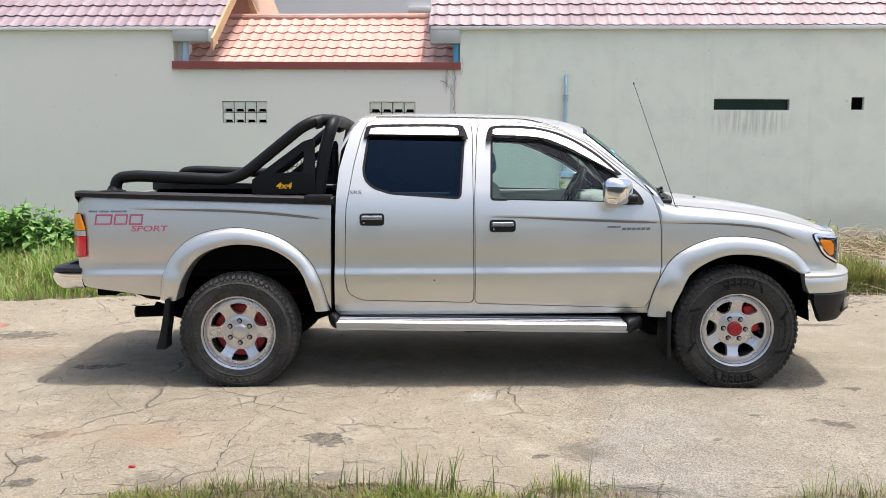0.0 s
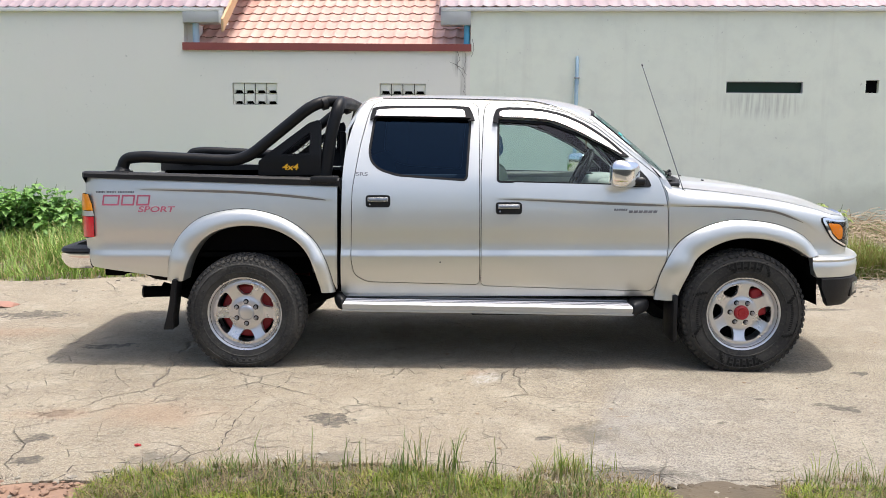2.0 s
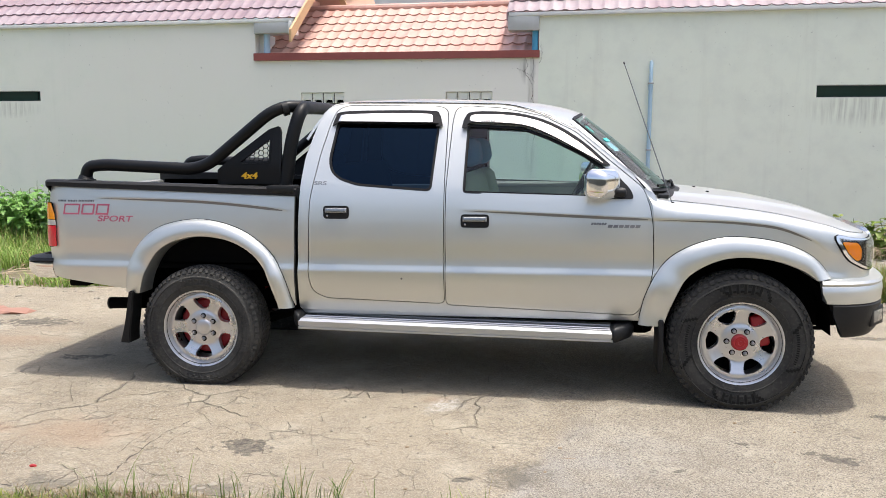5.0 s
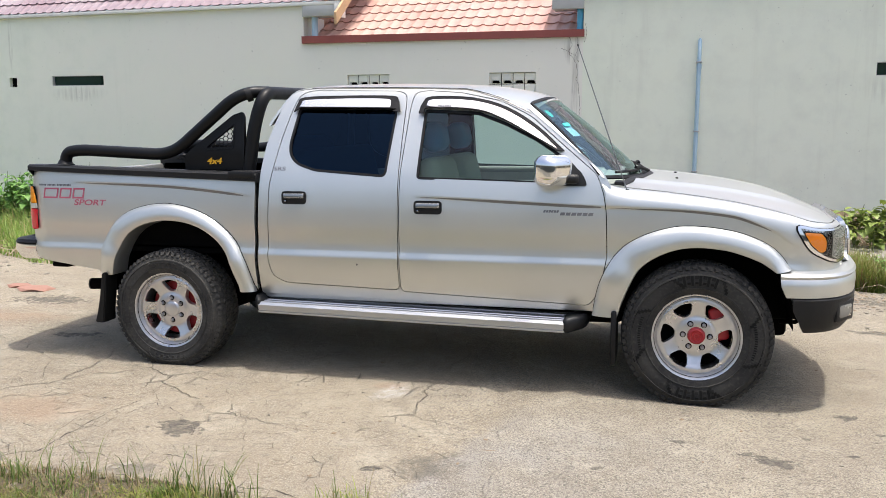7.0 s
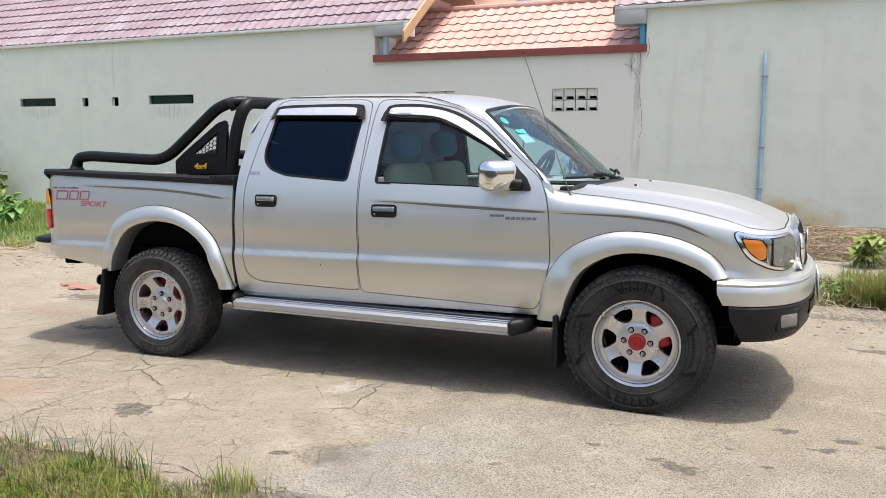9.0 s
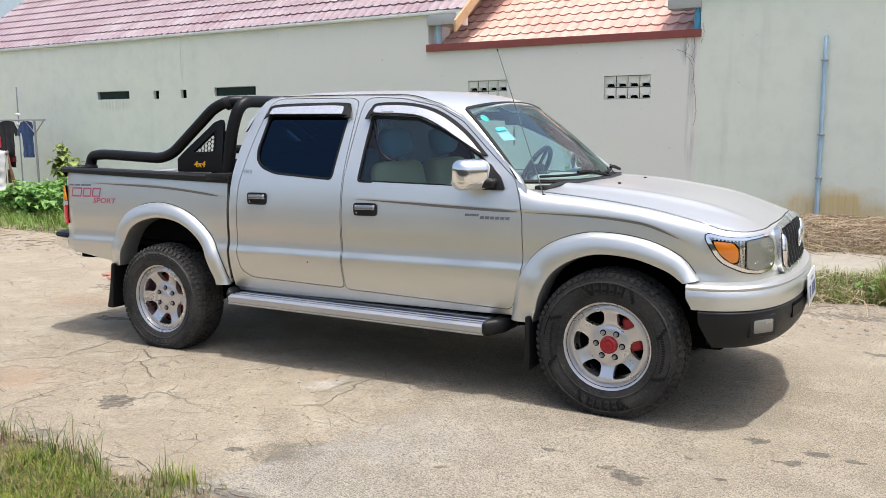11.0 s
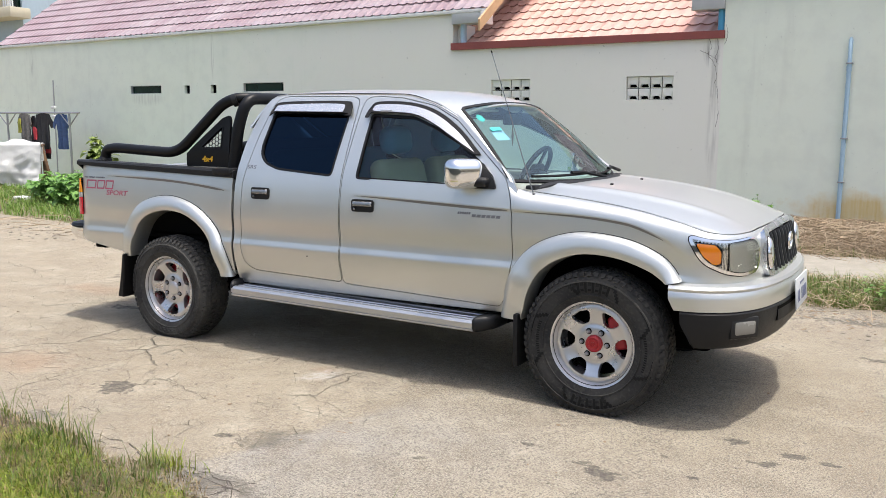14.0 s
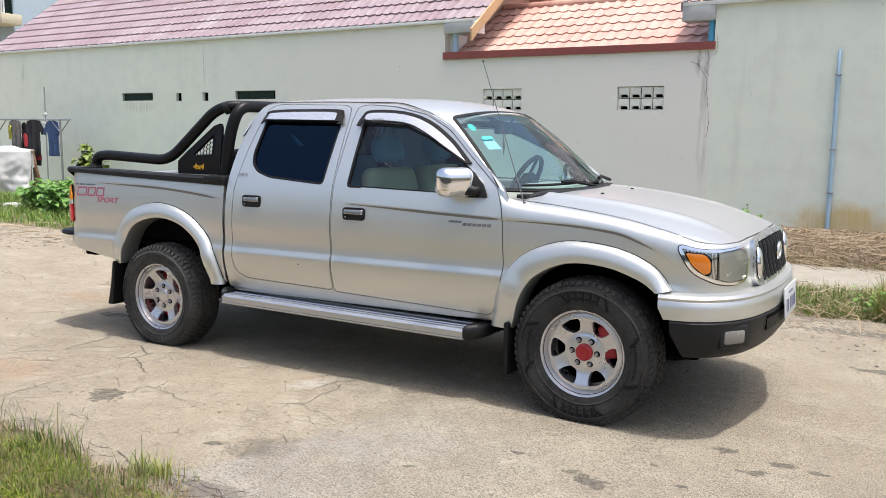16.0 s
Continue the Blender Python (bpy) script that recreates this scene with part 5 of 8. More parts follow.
def hood_place(x, lat):
    a = min(1.0, abs(lat) / 0.785)
    ridge = 0.013 * math.exp(-(((abs(lat) - (0.50 - 0.06 * (x - 1.6))) / 0.05) ** 2)) * min(1.0, max(0.0, (2.22 - x) / 0.3))
    # the edges come down onto the wings and the grille surround
    w = (x - 1.98) / (float(np.interp(abs(lat), [0.0, 0.5, 0.66, 0.74, 0.77], [2.256, 2.245, 2.2, 2.155, 2.085])) - 1.98)
    w = min(1.0, max(0.0, w))
    drop = float(np.interp(abs(lat), [0.0, 0.29, 0.39, 0.48, 0.58, 0.74, 0.77], [0.013, 0.014, 0.0105, 0.005, 0.002, 0.003, 0.008])) * w * w * (3 - 2 * w)
    drop += float(np.interp(x, [1.1, 1.2, 1.9], [0.0, 0.0055, 0.0])) * a**8
    return Vector((x, CY - lat, hood_edge(x) + (hood_mid(x) - hood_edge(x)) * (1 - a**2.4) + ridge - drop))


side_line = []
for u in np.arange(1.10, U_MID, 0.05):
    q = wing(u, top_s(u))
    side_line.append((q.x - (0.004 if u > 2.2 else 0.0), CY - q.y - (0.004 if u <= 2.2 else 0.0)))
side_line = [p for p in side_line if p[1] > 0.02]
hood_half = [(1.27, 0.0), (1.235, 0.35), (1.16, 0.60), *side_line, (side_line[-1][0] + 0.002, 0.0)]
HOOD_OUT = hood_half + [(x, -l) for x, l in reversed(hood_half[1:-1])]
part("bonnet", skin(HOOD_OUT, [], hood_place, np.arange(1.1, 2.3, 0.035), np.arange(-0.78, 0.79, 0.03), 0.02, 0.03, flip=True), PAINT, truck, "silver bonnet, slightly weathered")
seam = [hood_place(x, l) + Vector((0.003 if x > 2.1 else 0.0, 0, -0.006)) for x, l in HOOD_OUT if x > 1.1]
part("bonnet_shut_line", tube(seam[2:-2], 0.003, 6, False), RUBBER, truck)
cowl = [hood_place(x, l) for x, l in [(1.14, 0.72), (1.19, 0.55), (1.25, 0.3), (1.285, 0.0), (1.25, -0.3), (1.19, -0.55), (1.14, -0.72)]]
part("cowl", tube([p + Vector((-0.01, 0, -0.025)) for p in smooth_path(cowl, 5)], 0.035, 8), BLACK_PLASTIC, truck, "black cowl grille")

# grille: black vertical bars in a chrome surround, oval badge
grille = part("grille", skin([(U_MID - GRILLE_HALF, 0.75), (U_MID + 0.0, 0.75), (U_MID + 0.0, 1.0), (U_MID - GRILLE_HALF, 1.0)], [], out_by(0.004), np.arange(2.6, 3.1, 0.04), np.arange(0.76, 1.0, 0.03), 0.01, 0.03), DARK, truck, "black grille with vertical bars in a chrome surround")
part("grille_back", mirrored(skin([(U_MID - GRILLE_HALF, 0.75), (U_MID, 0.75), (U_MID, 1.0), (U_MID - GRILLE_HALF, 1.0)], [], out_by(0.004), np.arange(2.6, 3.1, 0.04), np.arange(0.76, 1.0, 0.03), 0.01, 0.03), CY), DARK, grille)
for k in range(-4, 5):
    y = k * 0.084
    u = U_MID - abs(y)
    f = out_by(0.0)
    path = [f(u, z) + Vector((0.014, 0, 0)) for z in np.arange(0.762, 0.985, 0.03)]
    path = [Vector((p.x, p.y if y >= 0 else 2 * CY - p.y, p.z)) for p in path]
    part("grille_bar", tube(path, 0.021, 10), BLACK_PLASTIC, grille)
U_SIDE = U_MID - GRILLE_HALF
ring_out = rounded([(U_SIDE - 0.105, 0.80), (U_SIDE - 0.06, 0.742), (U_MID - 0.05, 0.730), (U_MID, 0.730), (U_MID, 1.02), (U_MID - 0.05, 1.02), (U_SIDE - 0.04, 1.0), (U_SIDE - 0.10, 0.965)], 0.02)
ring_in = rounded([(U_SIDE + 0.03, 0.770), (U_MID - 0.0005, 0.762), (U_MID - 0.0005, 0.975), (U_SIDE, 0.965)], 0.012)
for side in (0, 1):
    g = skin(ring_out, [ring_in], out_by(0.026), np.arange(2.4, 3.1, 0.03), np.arange(0.72, 1.04, 0.02), 0.026, 0.02)
    part("chrome_surround", g if side == 0 else mirrored(g, CY), SATIN, grille, "satin chrome grille surround")
UC, SC = U_SIDE - 0.050, 0.862


def cheek(u, s):
    r2 = ((u - UC) / 0.038) ** 2 + ((s - SC) / 0.084) ** 2
    return out_by(0.029 + 0.020 * math.sqrt(max(0.0, 1 - r2)))(u, s)


oval = [(UC + 0.038 * math.cos(q), SC + 0.084 * math.sin(q)) for q in np.linspace(0, 2 * math.pi, 32, endpoint=False)]
pair("cheek_gap", skin(grown(oval, 0.005), [grown(oval, -0.004)], out_by(0.029), [], [], 0.01, 0.02), RUBBER, (grille, grille))
pair("chrome_cheek", skin(oval, [], cheek, np.arange(UC - 0.04, UC + 0.04, 0.008), np.arange(SC - 0.085, SC + 0.085, 0.012), 0.01, 0.01), CHROME, (grille, grille), "bulging chrome grille cheek")
pc = out_by(0.05)(U_MID, 0.872)
part("badge", moved(tube([(0.045 * math.cos(a) * 1.25, 0, 0.045 * math.sin(a)) for a in np.linspace(0, 2 * math.pi, 25)], 0.006, 8, False), Matrix.Translation(pc) @ Matrix.Rotation(radians(90), 4, "Z")), CHROME, grille, "chrome oval emblem")
part("badge", moved(tube([(0.022 * math.cos(a), 0, 0.036 * math.sin(a)) for a in np.linspace(0, 2 * math.pi, 25)], 0.005, 8, False), Matrix.Translation(pc) @ Matrix.Rotation(radians(90), 4, "Z")), CHROME, grille)

# front bumper: silver upper, black lower apron
BPLAN = [(1.93, 0.905), (2.02, 0.905), (2.12, 0.885), (2.22, 0.825), (2.30, 0.72), (2.355, 0.58), (2.39, 0.40), (2.41, 0.2), (2.415, 0.0)]
BPLAN = BPLAN + [(x, -l) for x, l in reversed(BPLAN[:-1])]


def bumper_sweep(profile, xcut=1.93, closed=True):
    path = smooth_path([(x, CY - l, 0) for x, l in BPLAN], 6)
    frames = []
    for i, q in enumerate(path):
        d = (path[min(i + 1, len(path) - 1)] - path[max(i - 1, 0)]).normalized()
        o = Vector((-d.y, d.x, 0))
        frames.append((-o if o.dot(Vector((q.x - 1.6, q.y - CY, 0))) < 0 else o, Vector((0, 0, 1))))
    keep = [i for i, q in enumerate(path) if q.x >= xcut]
    V, F = sweep([path[i] for i in keep], [frames[i] for i in keep], profile, closed)
    # the ends slant forwards towards the ground
    return [Vector((max(v[0], 1.915 + (0.735 - v[2]) * 0.5), v[1], v[2])) for v in V], F


bumper = part("front_bumper", bumper_sweep([(-0.09, 0.742), (-0.05, 0.744), (-0.012, 0.736), (-0.002, 0.722), (-0.010, 0.708), (-0.004, 0.700), (0.0, 0.67), (-0.006, 0.615), (-0.03, 0.612), (-0.09, 0.62)], 1.93), PAINT, truck, "silver front bumper with black apron")
part("apron", bumper_sweep([(-0.09, 0.614), (-0.012, 0.612), (-0.004, 0.602), (-0.006, 0.55), (-0.022, 0.46), (-0.045, 0.428), (-0.075, 0.425), (-0.09, 0.45)], 1.995), BLACK_PLASTIC, bumper, "black plastic apron")
# no recess here: a near-black band paints the intake's shade
part("air_intake", bumper_sweep([(-0.05, 0.598), (-0.0005, 0.594), (-0.0025, 0.530), (-0.05, 0.525)], 2.385), DARK, bumper, "near-black band painting the shaded intake slot in the apron")
for s in (-1, 1):
    c = Vector((2.275, CY + s * 0.731, 0.53))
    m = Matrix.Translation(c) @ Matrix.Rotation(s * radians(37), 4, "Z")
    part("fog_lamp_rim", moved(box(-0.045, 0.013, -0.088, 0.088, -0.054, 0.054, 0.012), m), BLACK_PLASTIC, bumper)
    part("fog_lamp", moved(box(-0.04, 0.0165, -0.066, 0.066, -0.036, 0.036, 0.012), m), FOG_LENS, bumper, "hazed fog lamp")
# a second dark band paints the shade of the lower intake
part("air_intake", bumper_sweep([(-0.03, 0.588), (-0.001, 0.585), (-0.001, 0.52), (-0.03, 0.515)], 2.382), RUBBER, bumper, "dark band painting the shaded lower intake")
plate = part("number_plate", moved(box(-0.004, 0.004, -0.20, 0.20, -0.082, 0.082, 0.003), Matrix.Translation((2.43, CY + 0.02, 0.615)) @ Matrix.Rotation(radians(-4), 4, "Y")), PLATE_WHITE, bumper, "white number plate with dark blue bars")
for k, (y0, y1, z0, z1) in enumerate(((-0.155, -0.13, -0.05, 0.015), (-0.105, -0.08, -0.05, 0.015), (-0.02, 0.005, -0.05, 0.015), (0.03, 0.055, -0.05, 0.015), (0.08, 0.105, -0.05, 0.015), (0.13, 0.155, -0.05, 0.015), (-0.07, 0.07, 0.04, 0.052))):
    part("plate_bar", moved(box(0.004, 0.006, y0, y1, z0, z1), Matrix.Translation((2.43, CY + 0.02, 0.615)) @ Matrix.Rotation(radians(-4), 4, "Y")), PLATE_BLUE, bumper)
for s in (-1, 1):
    part("tow_hook", tube(bent_path([(2.0, CY + s * 0.48, 0.47), (2.10, CY + s * 0.48, 0.47), (2.10, CY + s * 0.48, 0.40), (2.0, CY + s * 0.48, 0.40)], 0.03), 0.012, 8), DARK, truck)


# wheel-arch flares
def flare(name, outer, inner, body):
    o, i = smooth_path([(x, 0, z) for x, z in outer], 6), smooth_path([(x, 0, z) for x, z in inner], 6)
    n = 40
    def resample(p):
        l = np.r_[0, np.cumsum([(b - a).length for a, b in zip(p, p[1:])])]
        l /= l[-1]
        return [(float(np.interp(t, l, [q.x for q in p])), float(np.interp(t, l, [q.z for q in p]))) for t in np.linspace(0, 1, n)]
    V = []
    prof = ((0.0, -0.012), (0.0, 0.010), (0.10, 0.026), (0.30, 0.040), (0.60, 0.049), (0.85, 0.050), (0.97, 0.046), (1.0, 0.036), (1.02, 0.0), (1.04, -0.09))
    for (x0, z0), (x1, z1) in zip(resample(o), resample(i)):
        for t, up in prof:
            x, z = x0 + (x1 - x0) * t, z0 + (z1 - z0) * t
            b = CY - body(x0, max(z0, 0.55)).y
            V.append(near(x, b + up if t < 1.03 else b - 0.10, z))
    m = len(prof)
    F = [(a * m + k, a * m + k + 1, a * m + m + k + 1, a * m + m + k) for a in range(n - 1) for k in range(m - 1)]
    ends = pair(name, (V, F), PAINT, truck, "silver wheel-arch flare")
    seam = [body(x, max(z, 0.5)) + Vector((0, -0.001, 0)) for x, z in resample(o)]
    pair("flare_seam", tube([Vector((q.x, q.y, z)) for q, (x, z) in zip(seam, resample(o))][1:-1], 0.0035, 6), RUBBER, ends, "dark seam round the flare")
    return ends


flare("rear_flare", [(-2.033, 0.585), (-1.997, 0.766), (-1.923, 0.888), (-1.799, 0.982), (-1.608, 1.028), (-1.436, 1.017), (-1.265, 0.957), (-1.129, 0.850), (-1.045, 0.709), (-0.990, 0.510)],
      [(-1.925, 0.585), (-1.868, 0.736), (-1.793, 0.840), (-1.688, 0.902), (-1.533, 0.930), (-1.362, 0.908), (-1.226, 0.838), (-1.143, 0.733), (-1.094, 0.592), (-1.074, 0.510)], bed_side)
flare("front_flare", [(1.000, 0.462), (1.039, 0.645), (1.123, 0.804), (1.243, 0.898), (1.417, 0.956), (1.592, 0.959), (1.770, 0.926), (1.914, 0.855), (2.000, 0.752)],
      [(1.135, 0.462), (1.187, 0.615), (1.254, 0.738), (1.373, 0.818), (1.512, 0.853), (1.687, 0.841), (1.829, 0.795), (1.890, 0.760), (1.925, 0.735)], lambda x, z: wing(x, z))

# ---- load bed ----
rail_top = curve([-2.6, -0.95], [1.262, 1.216])
BED_OUT = [(-2.505, 0.672), (-2.545, 0.80), (-2.560, 0.97), (-2.545, 1.10), (-2.528, 1.222), (-0.968, 1.178), (-0.980, 0.515), (-1.06, 0.705), (-1.142, 0.840), (-1.272, 0.942), (-1.438, 1.000), (-1.605, 1.010), (-1.79, 0.966),
           (-1.908, 0.876), (-1.98, 0.760), (-2.015, 0.60)]
bed = pair("bed_side", skin(rounded(BED_OUT, 0.012), [], bed_side, np.arange(-2.55, -0.96, 0.03), ZS[ZS < 1.25], 0.02, 0.02, extra=along_crease(bed_crease, -2.56, -0.96), band=bed_crease), PAINT, truck, "silver load-bed side")
for s in (-1, 1):
    y0, y1 = sorted((CY + s * 0.815, CY + s * 0.715))
    V = []
    xs = np.r_[-2.538, -2.534, np.linspace(-2.522, -0.97, 9), -0.955]
    for x in xs:
        w = 0.0 if x > -2.53 else 0.012
        z = rail_top(x)
        o = 0.02 * max(0, (-2.40 - x) / 0.2) ** 2
        V += [(x, CY + s * (0.822 - w - 2 * o), z - 0.036 - 0.012 * (x + 2.55) / 1.6), (x, CY + s * (0.822 - w - 2 * o), z - 0.012), (x, CY + s * (0.808 - w - 2 * o), z - w * 0.3), (x, CY + s * 0.715, z - w * 0.3), (x, CY + s * 0.715, z - 0.10)]
    F = [(5 * i + k, 5 * i + k + 1, 5 * i + 6 + k, 5 * i + 5 + k) for i in range(len(xs) - 1) for k in range(4)] + [(0, 1, 2, 3, 4), tuple(5 * (len(xs) - 1) + k for k in (4, 3, 2, 1, 0))]
    bm = bmesh.new()
    vs = [bm.verts.new(v) for v in V]
    for f in F:
        bm.faces.new([vs[i] for i in f])
    part("bed_rail", bm, BLACK_PLASTIC, truck, "black plastic bed rail cap")
    part("rail_foot", box(-2.385, -2.25, *sorted((CY + s * 0.80, CY + s * 0.71)), rail_top(-2.3) - 0.02, rail_top(-2.3) + 0.007, 0.003), BLACK_PLASTIC, truck)
    part("rail_foot", box(-1.13, -0.965, *sorted((CY + s * 0.835, CY + s * 0.71)), rail_top(-1.0) - 0.03, rail_top(-1.0) + 0.012, 0.008), BLACK_PLASTIC, truck)
    # near-black, so the shade behind the wheel arch is in the colour
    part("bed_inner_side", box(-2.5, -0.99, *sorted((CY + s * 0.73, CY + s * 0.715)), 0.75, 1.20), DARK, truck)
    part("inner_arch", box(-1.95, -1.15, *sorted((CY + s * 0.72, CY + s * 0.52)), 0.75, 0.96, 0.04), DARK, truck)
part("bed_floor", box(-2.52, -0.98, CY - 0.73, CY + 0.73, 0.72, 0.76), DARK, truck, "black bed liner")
part("bed_headboard", box(-0.995, -0.97, CY - 0.80, CY + 0.80, 0.55, 1.20, 0.005), BLACK_PLASTIC, truck)
tailgate = part("tailgate", box(-2.56, -2.50, CY - 0.705, CY + 0.705, 0.70, 1.195, 0.015), PAINT, truck, "silver tailgate")
part("tailgate_handle", box(-2.572, -2.555, CY - 0.10, CY + 0.10, 1.10, 1.17, 0.01), BLACK_PLASTIC, tailgate)


def tail_place(d):
    def f(x, z):
        lat = bed_lat(z)
        t = max(0.0, (-2.49 - x) / 0.10)
        return near(x, lat - 0.02 - 0.11 * t**2 + d, z)
    return f


TL = rounded([(-2.560, 1.125), (-2.512, 1.118), (-2.483, 1.06), (-2.472, 0.99), (-2.477, 0.855), (-2.545, 0.845), (-2.582, 0.852), (-2.590, 0.99), (-2.580, 1.08)], 0.015)


tails = pair("tail_lamp", skin(TL, [], tail_place(0.002), np.arange(-2.6, -2.5, 0.015), np.arange(0.85, 1.12, 0.02), 0.03, 0.01), DARK, truck, "red, white and amber tail lamp")
for nm, z0, z1, mt in (("amber_lens", 1.02, 1.12, AMBER), ("clear_lens", 0.985, 1.017, CLEAR_LENS), ("red_lens", 0.855, 0.982, RED_LENS)):
    zs = np.linspace(z0, z1, 9)
    xr = [float(np.interp(z, [0.85, 0.99, 1.06, 1.12], [-2.477, -2.472, -2.484, -2.513])) for z in zs]
    xl = [float(np.interp(z, [0.85, 0.99, 1.08, 1.12], [-2.578, -2.585, -2.575, -2.560])) for z in zs]
    pair(nm, skin([*zip(xr, zs), *reversed(list(zip(xl, zs)))], [], tail_place(0.014), np.arange(-2.6, -2.5, 0.015), zs[1:-1], 0.01, 0.01), mt, tails)

# rear bumper: chrome wrap with black pad
RPLAN = [(-2.52, 0.785), (-2.60, 0.785), (-2.68, 0.765), (-2.73, 0.70), (-2.745, 0.58), (-2.75, 0.3), (-2.75, 0.0)]
RPLAN = RPLAN + [(x, -l) for x, l in reversed(RPLAN[:-1])]


def rear_sweep(profile):
    path = smooth_path([(x, CY - l, 0) for x, l in RPLAN], 5)
    frames = []
    for i, q in enumerate(path):
        d = (path[min(i + 1, len(path) - 1)] - path[max(i - 1, 0)]).normalized()
        o = Vector((-d.y, d.x, 0))
        frames.append((-o if o.dot(Vector((q.x + 2.0, q.y - CY, 0))) < 0 else o, Vector((0, 0, 1))))
    return sweep(path, frames, profile, True)


rb = part("rear_bumper", rear_sweep([(-0.06, 0.752), (0.002, 0.750), (0.006, 0.712), (-0.014, 0.672), (-0.04, 0.650), (-0.06, 0.66)]), CHROME, truck, "chrome rear step bumper with black pad")
part("bumper_pad", rear_sweep([(-0.09, 0.753), (-0.002, 0.753), (0.004, 0.760), (-0.008, 0.778), (-0.09, 0.792)]), BLACK_PLASTIC, rb, "black bumper pad")
for s in (-1, 1):
    part("bumper_bracket", box(-2.45, -2.33, *sorted((CY + s * 0.74, CY + s * 0.60)), 0.60, 0.66, 0.01), DARK, truck)

# both boxes are added to stop sun leaking between bumper and tailgate
part("bumper_step", box(-2.70, -2.53, CY - 0.72, CY + 0.72, 0.735, 0.762, 0.006), BLACK_PLASTIC, rb)
part("light_gap_filler", box(-2.60, -2.46, CY - 0.76, CY + 0.76, 0.665, 0.71, 0.01), DARK, truck)

# ---- roll bar ----
bar = part("roll_bar", tube(bent_path([near(-1.055, 0.70, 1.22), near(-1.015, 0.69, 1.50), near(-0.962, 0.655, 1.685), near(-0.965, 0.0, 1.695), near(-0.962, -0.655, 1.685), near(-1.015, -0.69, 1.50), near(-1.055, -0.70, 1.22)], 0.12, 9), 0.039, 16), TUBE_BLACK, truck, "black powder-coated roll bar")
for s in (-1, 1):
    L = 0.715 * s
    rear_tube = bent_path([near(-2.318, L, 1.25), near(-2.30, L, 1.335), near(-2.19, L, 1.348), near(-1.56, L, 1.318), near(-1.15, L * 0.97, 1.648), near(-1.06, L * 0.92, 1.69), near(-0.97, L * 0.80, 1.69)], 0.12, 8)
    part("side_tube", tube(rear_tube, 0.036, 16), TUBE_BLACK, bar)
    part("clamp", tube([near(-1.075, L * 0.93, 1.672), near(-1.045, L * 0.91, 1.682)], 0.043, 16), BLACK_PLASTIC, bar)
    part("tube_foot", moved(lathe([(0.0, -0.006), (0.046, -0.006), (0.048, 0.0), (0.041, 0.010), (0.036, 0.024)], 18), Matrix.Translation(near(-2.318, L, 1.262)) @ Matrix.Rotation(radians(90), 4, "X")), BLACK_PLASTIC, bar)
    PL = [(-1.468, 1.232), (-1.466, 1.318), (-1.40, 1.372), (-1.15, 1.556), (-1.088, 1.575), (-1.075, 1.545), (-1.075, 1.232)]
    HOLE = rounded([(-1.325, 1.362), (-1.150, 1.368), (-1.142, 1.500)], 0.012)
    pg = skin(rounded(PL, 0.01), [HOLE], lambda x, z: near(x, 0.725 - 0.12 * max(0, z - 1.32), z), np.arange(-1.45, -1.07, 0.06), np.arange(1.25, 1.56, 0.06), 0.02, 0.03)
    part("side_plate", pg if s > 0 else mirrored(pg, CY), TUBE_BLACK, bar, "black steel gusset plate")
    rim_geo = skin(grown(HOLE, 0.010), [HOLE], lambda x, z: near(x, 0.729 - 0.12 * max(0, z - 1.32), z), [], [], 0.01, 0.02)
    part("mesh_rim", rim_geo if s > 0 else mirrored(rim_geo, CY), TUBE_BLACK, bar)
    # hexagonal mesh
    V, F = [], []
    r = 0.016
    hexes = [(i, j) for i in range(-6, 9) for j in range(-6, 9)]
    for i, j in hexes:
        hx, hz = -1.23 + i * r * 1.5 * 1.15, 1.43 + (j + (i % 2) * 0.5) * r * 1.732
        if not inside([(hx, hz)], HOLE)[0] and not inside([(hx, hz)], grown(HOLE, 0.012))[0]:
            continue
        k0 = len(V)
        for q in range(6):
            a = q * math.pi / 3
            for rr, dd in ((r * 1.13, 0.0), (r * 0.90, 0.0)):
                x, z = hx + rr * 1.08 * math.cos(a), hz + rr * math.sin(a)
                V.append(near(x, 0.712 - 0.12 * max(0, z - 1.32), z))
        F += [(k0 + 2 * q, k0 + 2 * ((q + 1) % 6), k0 + 2 * ((q + 1) % 6) + 1, k0 + 2 * q + 1) for q in range(6)]
    hg = (V, F)
    ob = part("hex_mesh", hg if s > 0 else mirrored(hg, CY), TUBE_BLACK, bar, "black hexagonal mesh")
    mod = ob.modifiers.new("thick", "SOLIDIFY")
    mod.thickness = 0.004
    brace = tube([near(-1.10, L * 0.97, 1.25), near(-1.10, L * 0.95, 1.50)], 0.022, 10)
    part("brace", brace, TUBE_BLACK, bar)
tx = moved(lettering("4x4", 0.052, 0.0015, 0.0014), Matrix.Translation(near(-1.318, 0.729, 1.266)) @ Matrix(((1.25, 0, 0.22, 0), (0, 1, 0, 0), (0, 0, 1, 0), (0, 0, 0, 1))))
part("lettering", tx, DECAL_YELLOW, bar, "yellow lettering", 60)

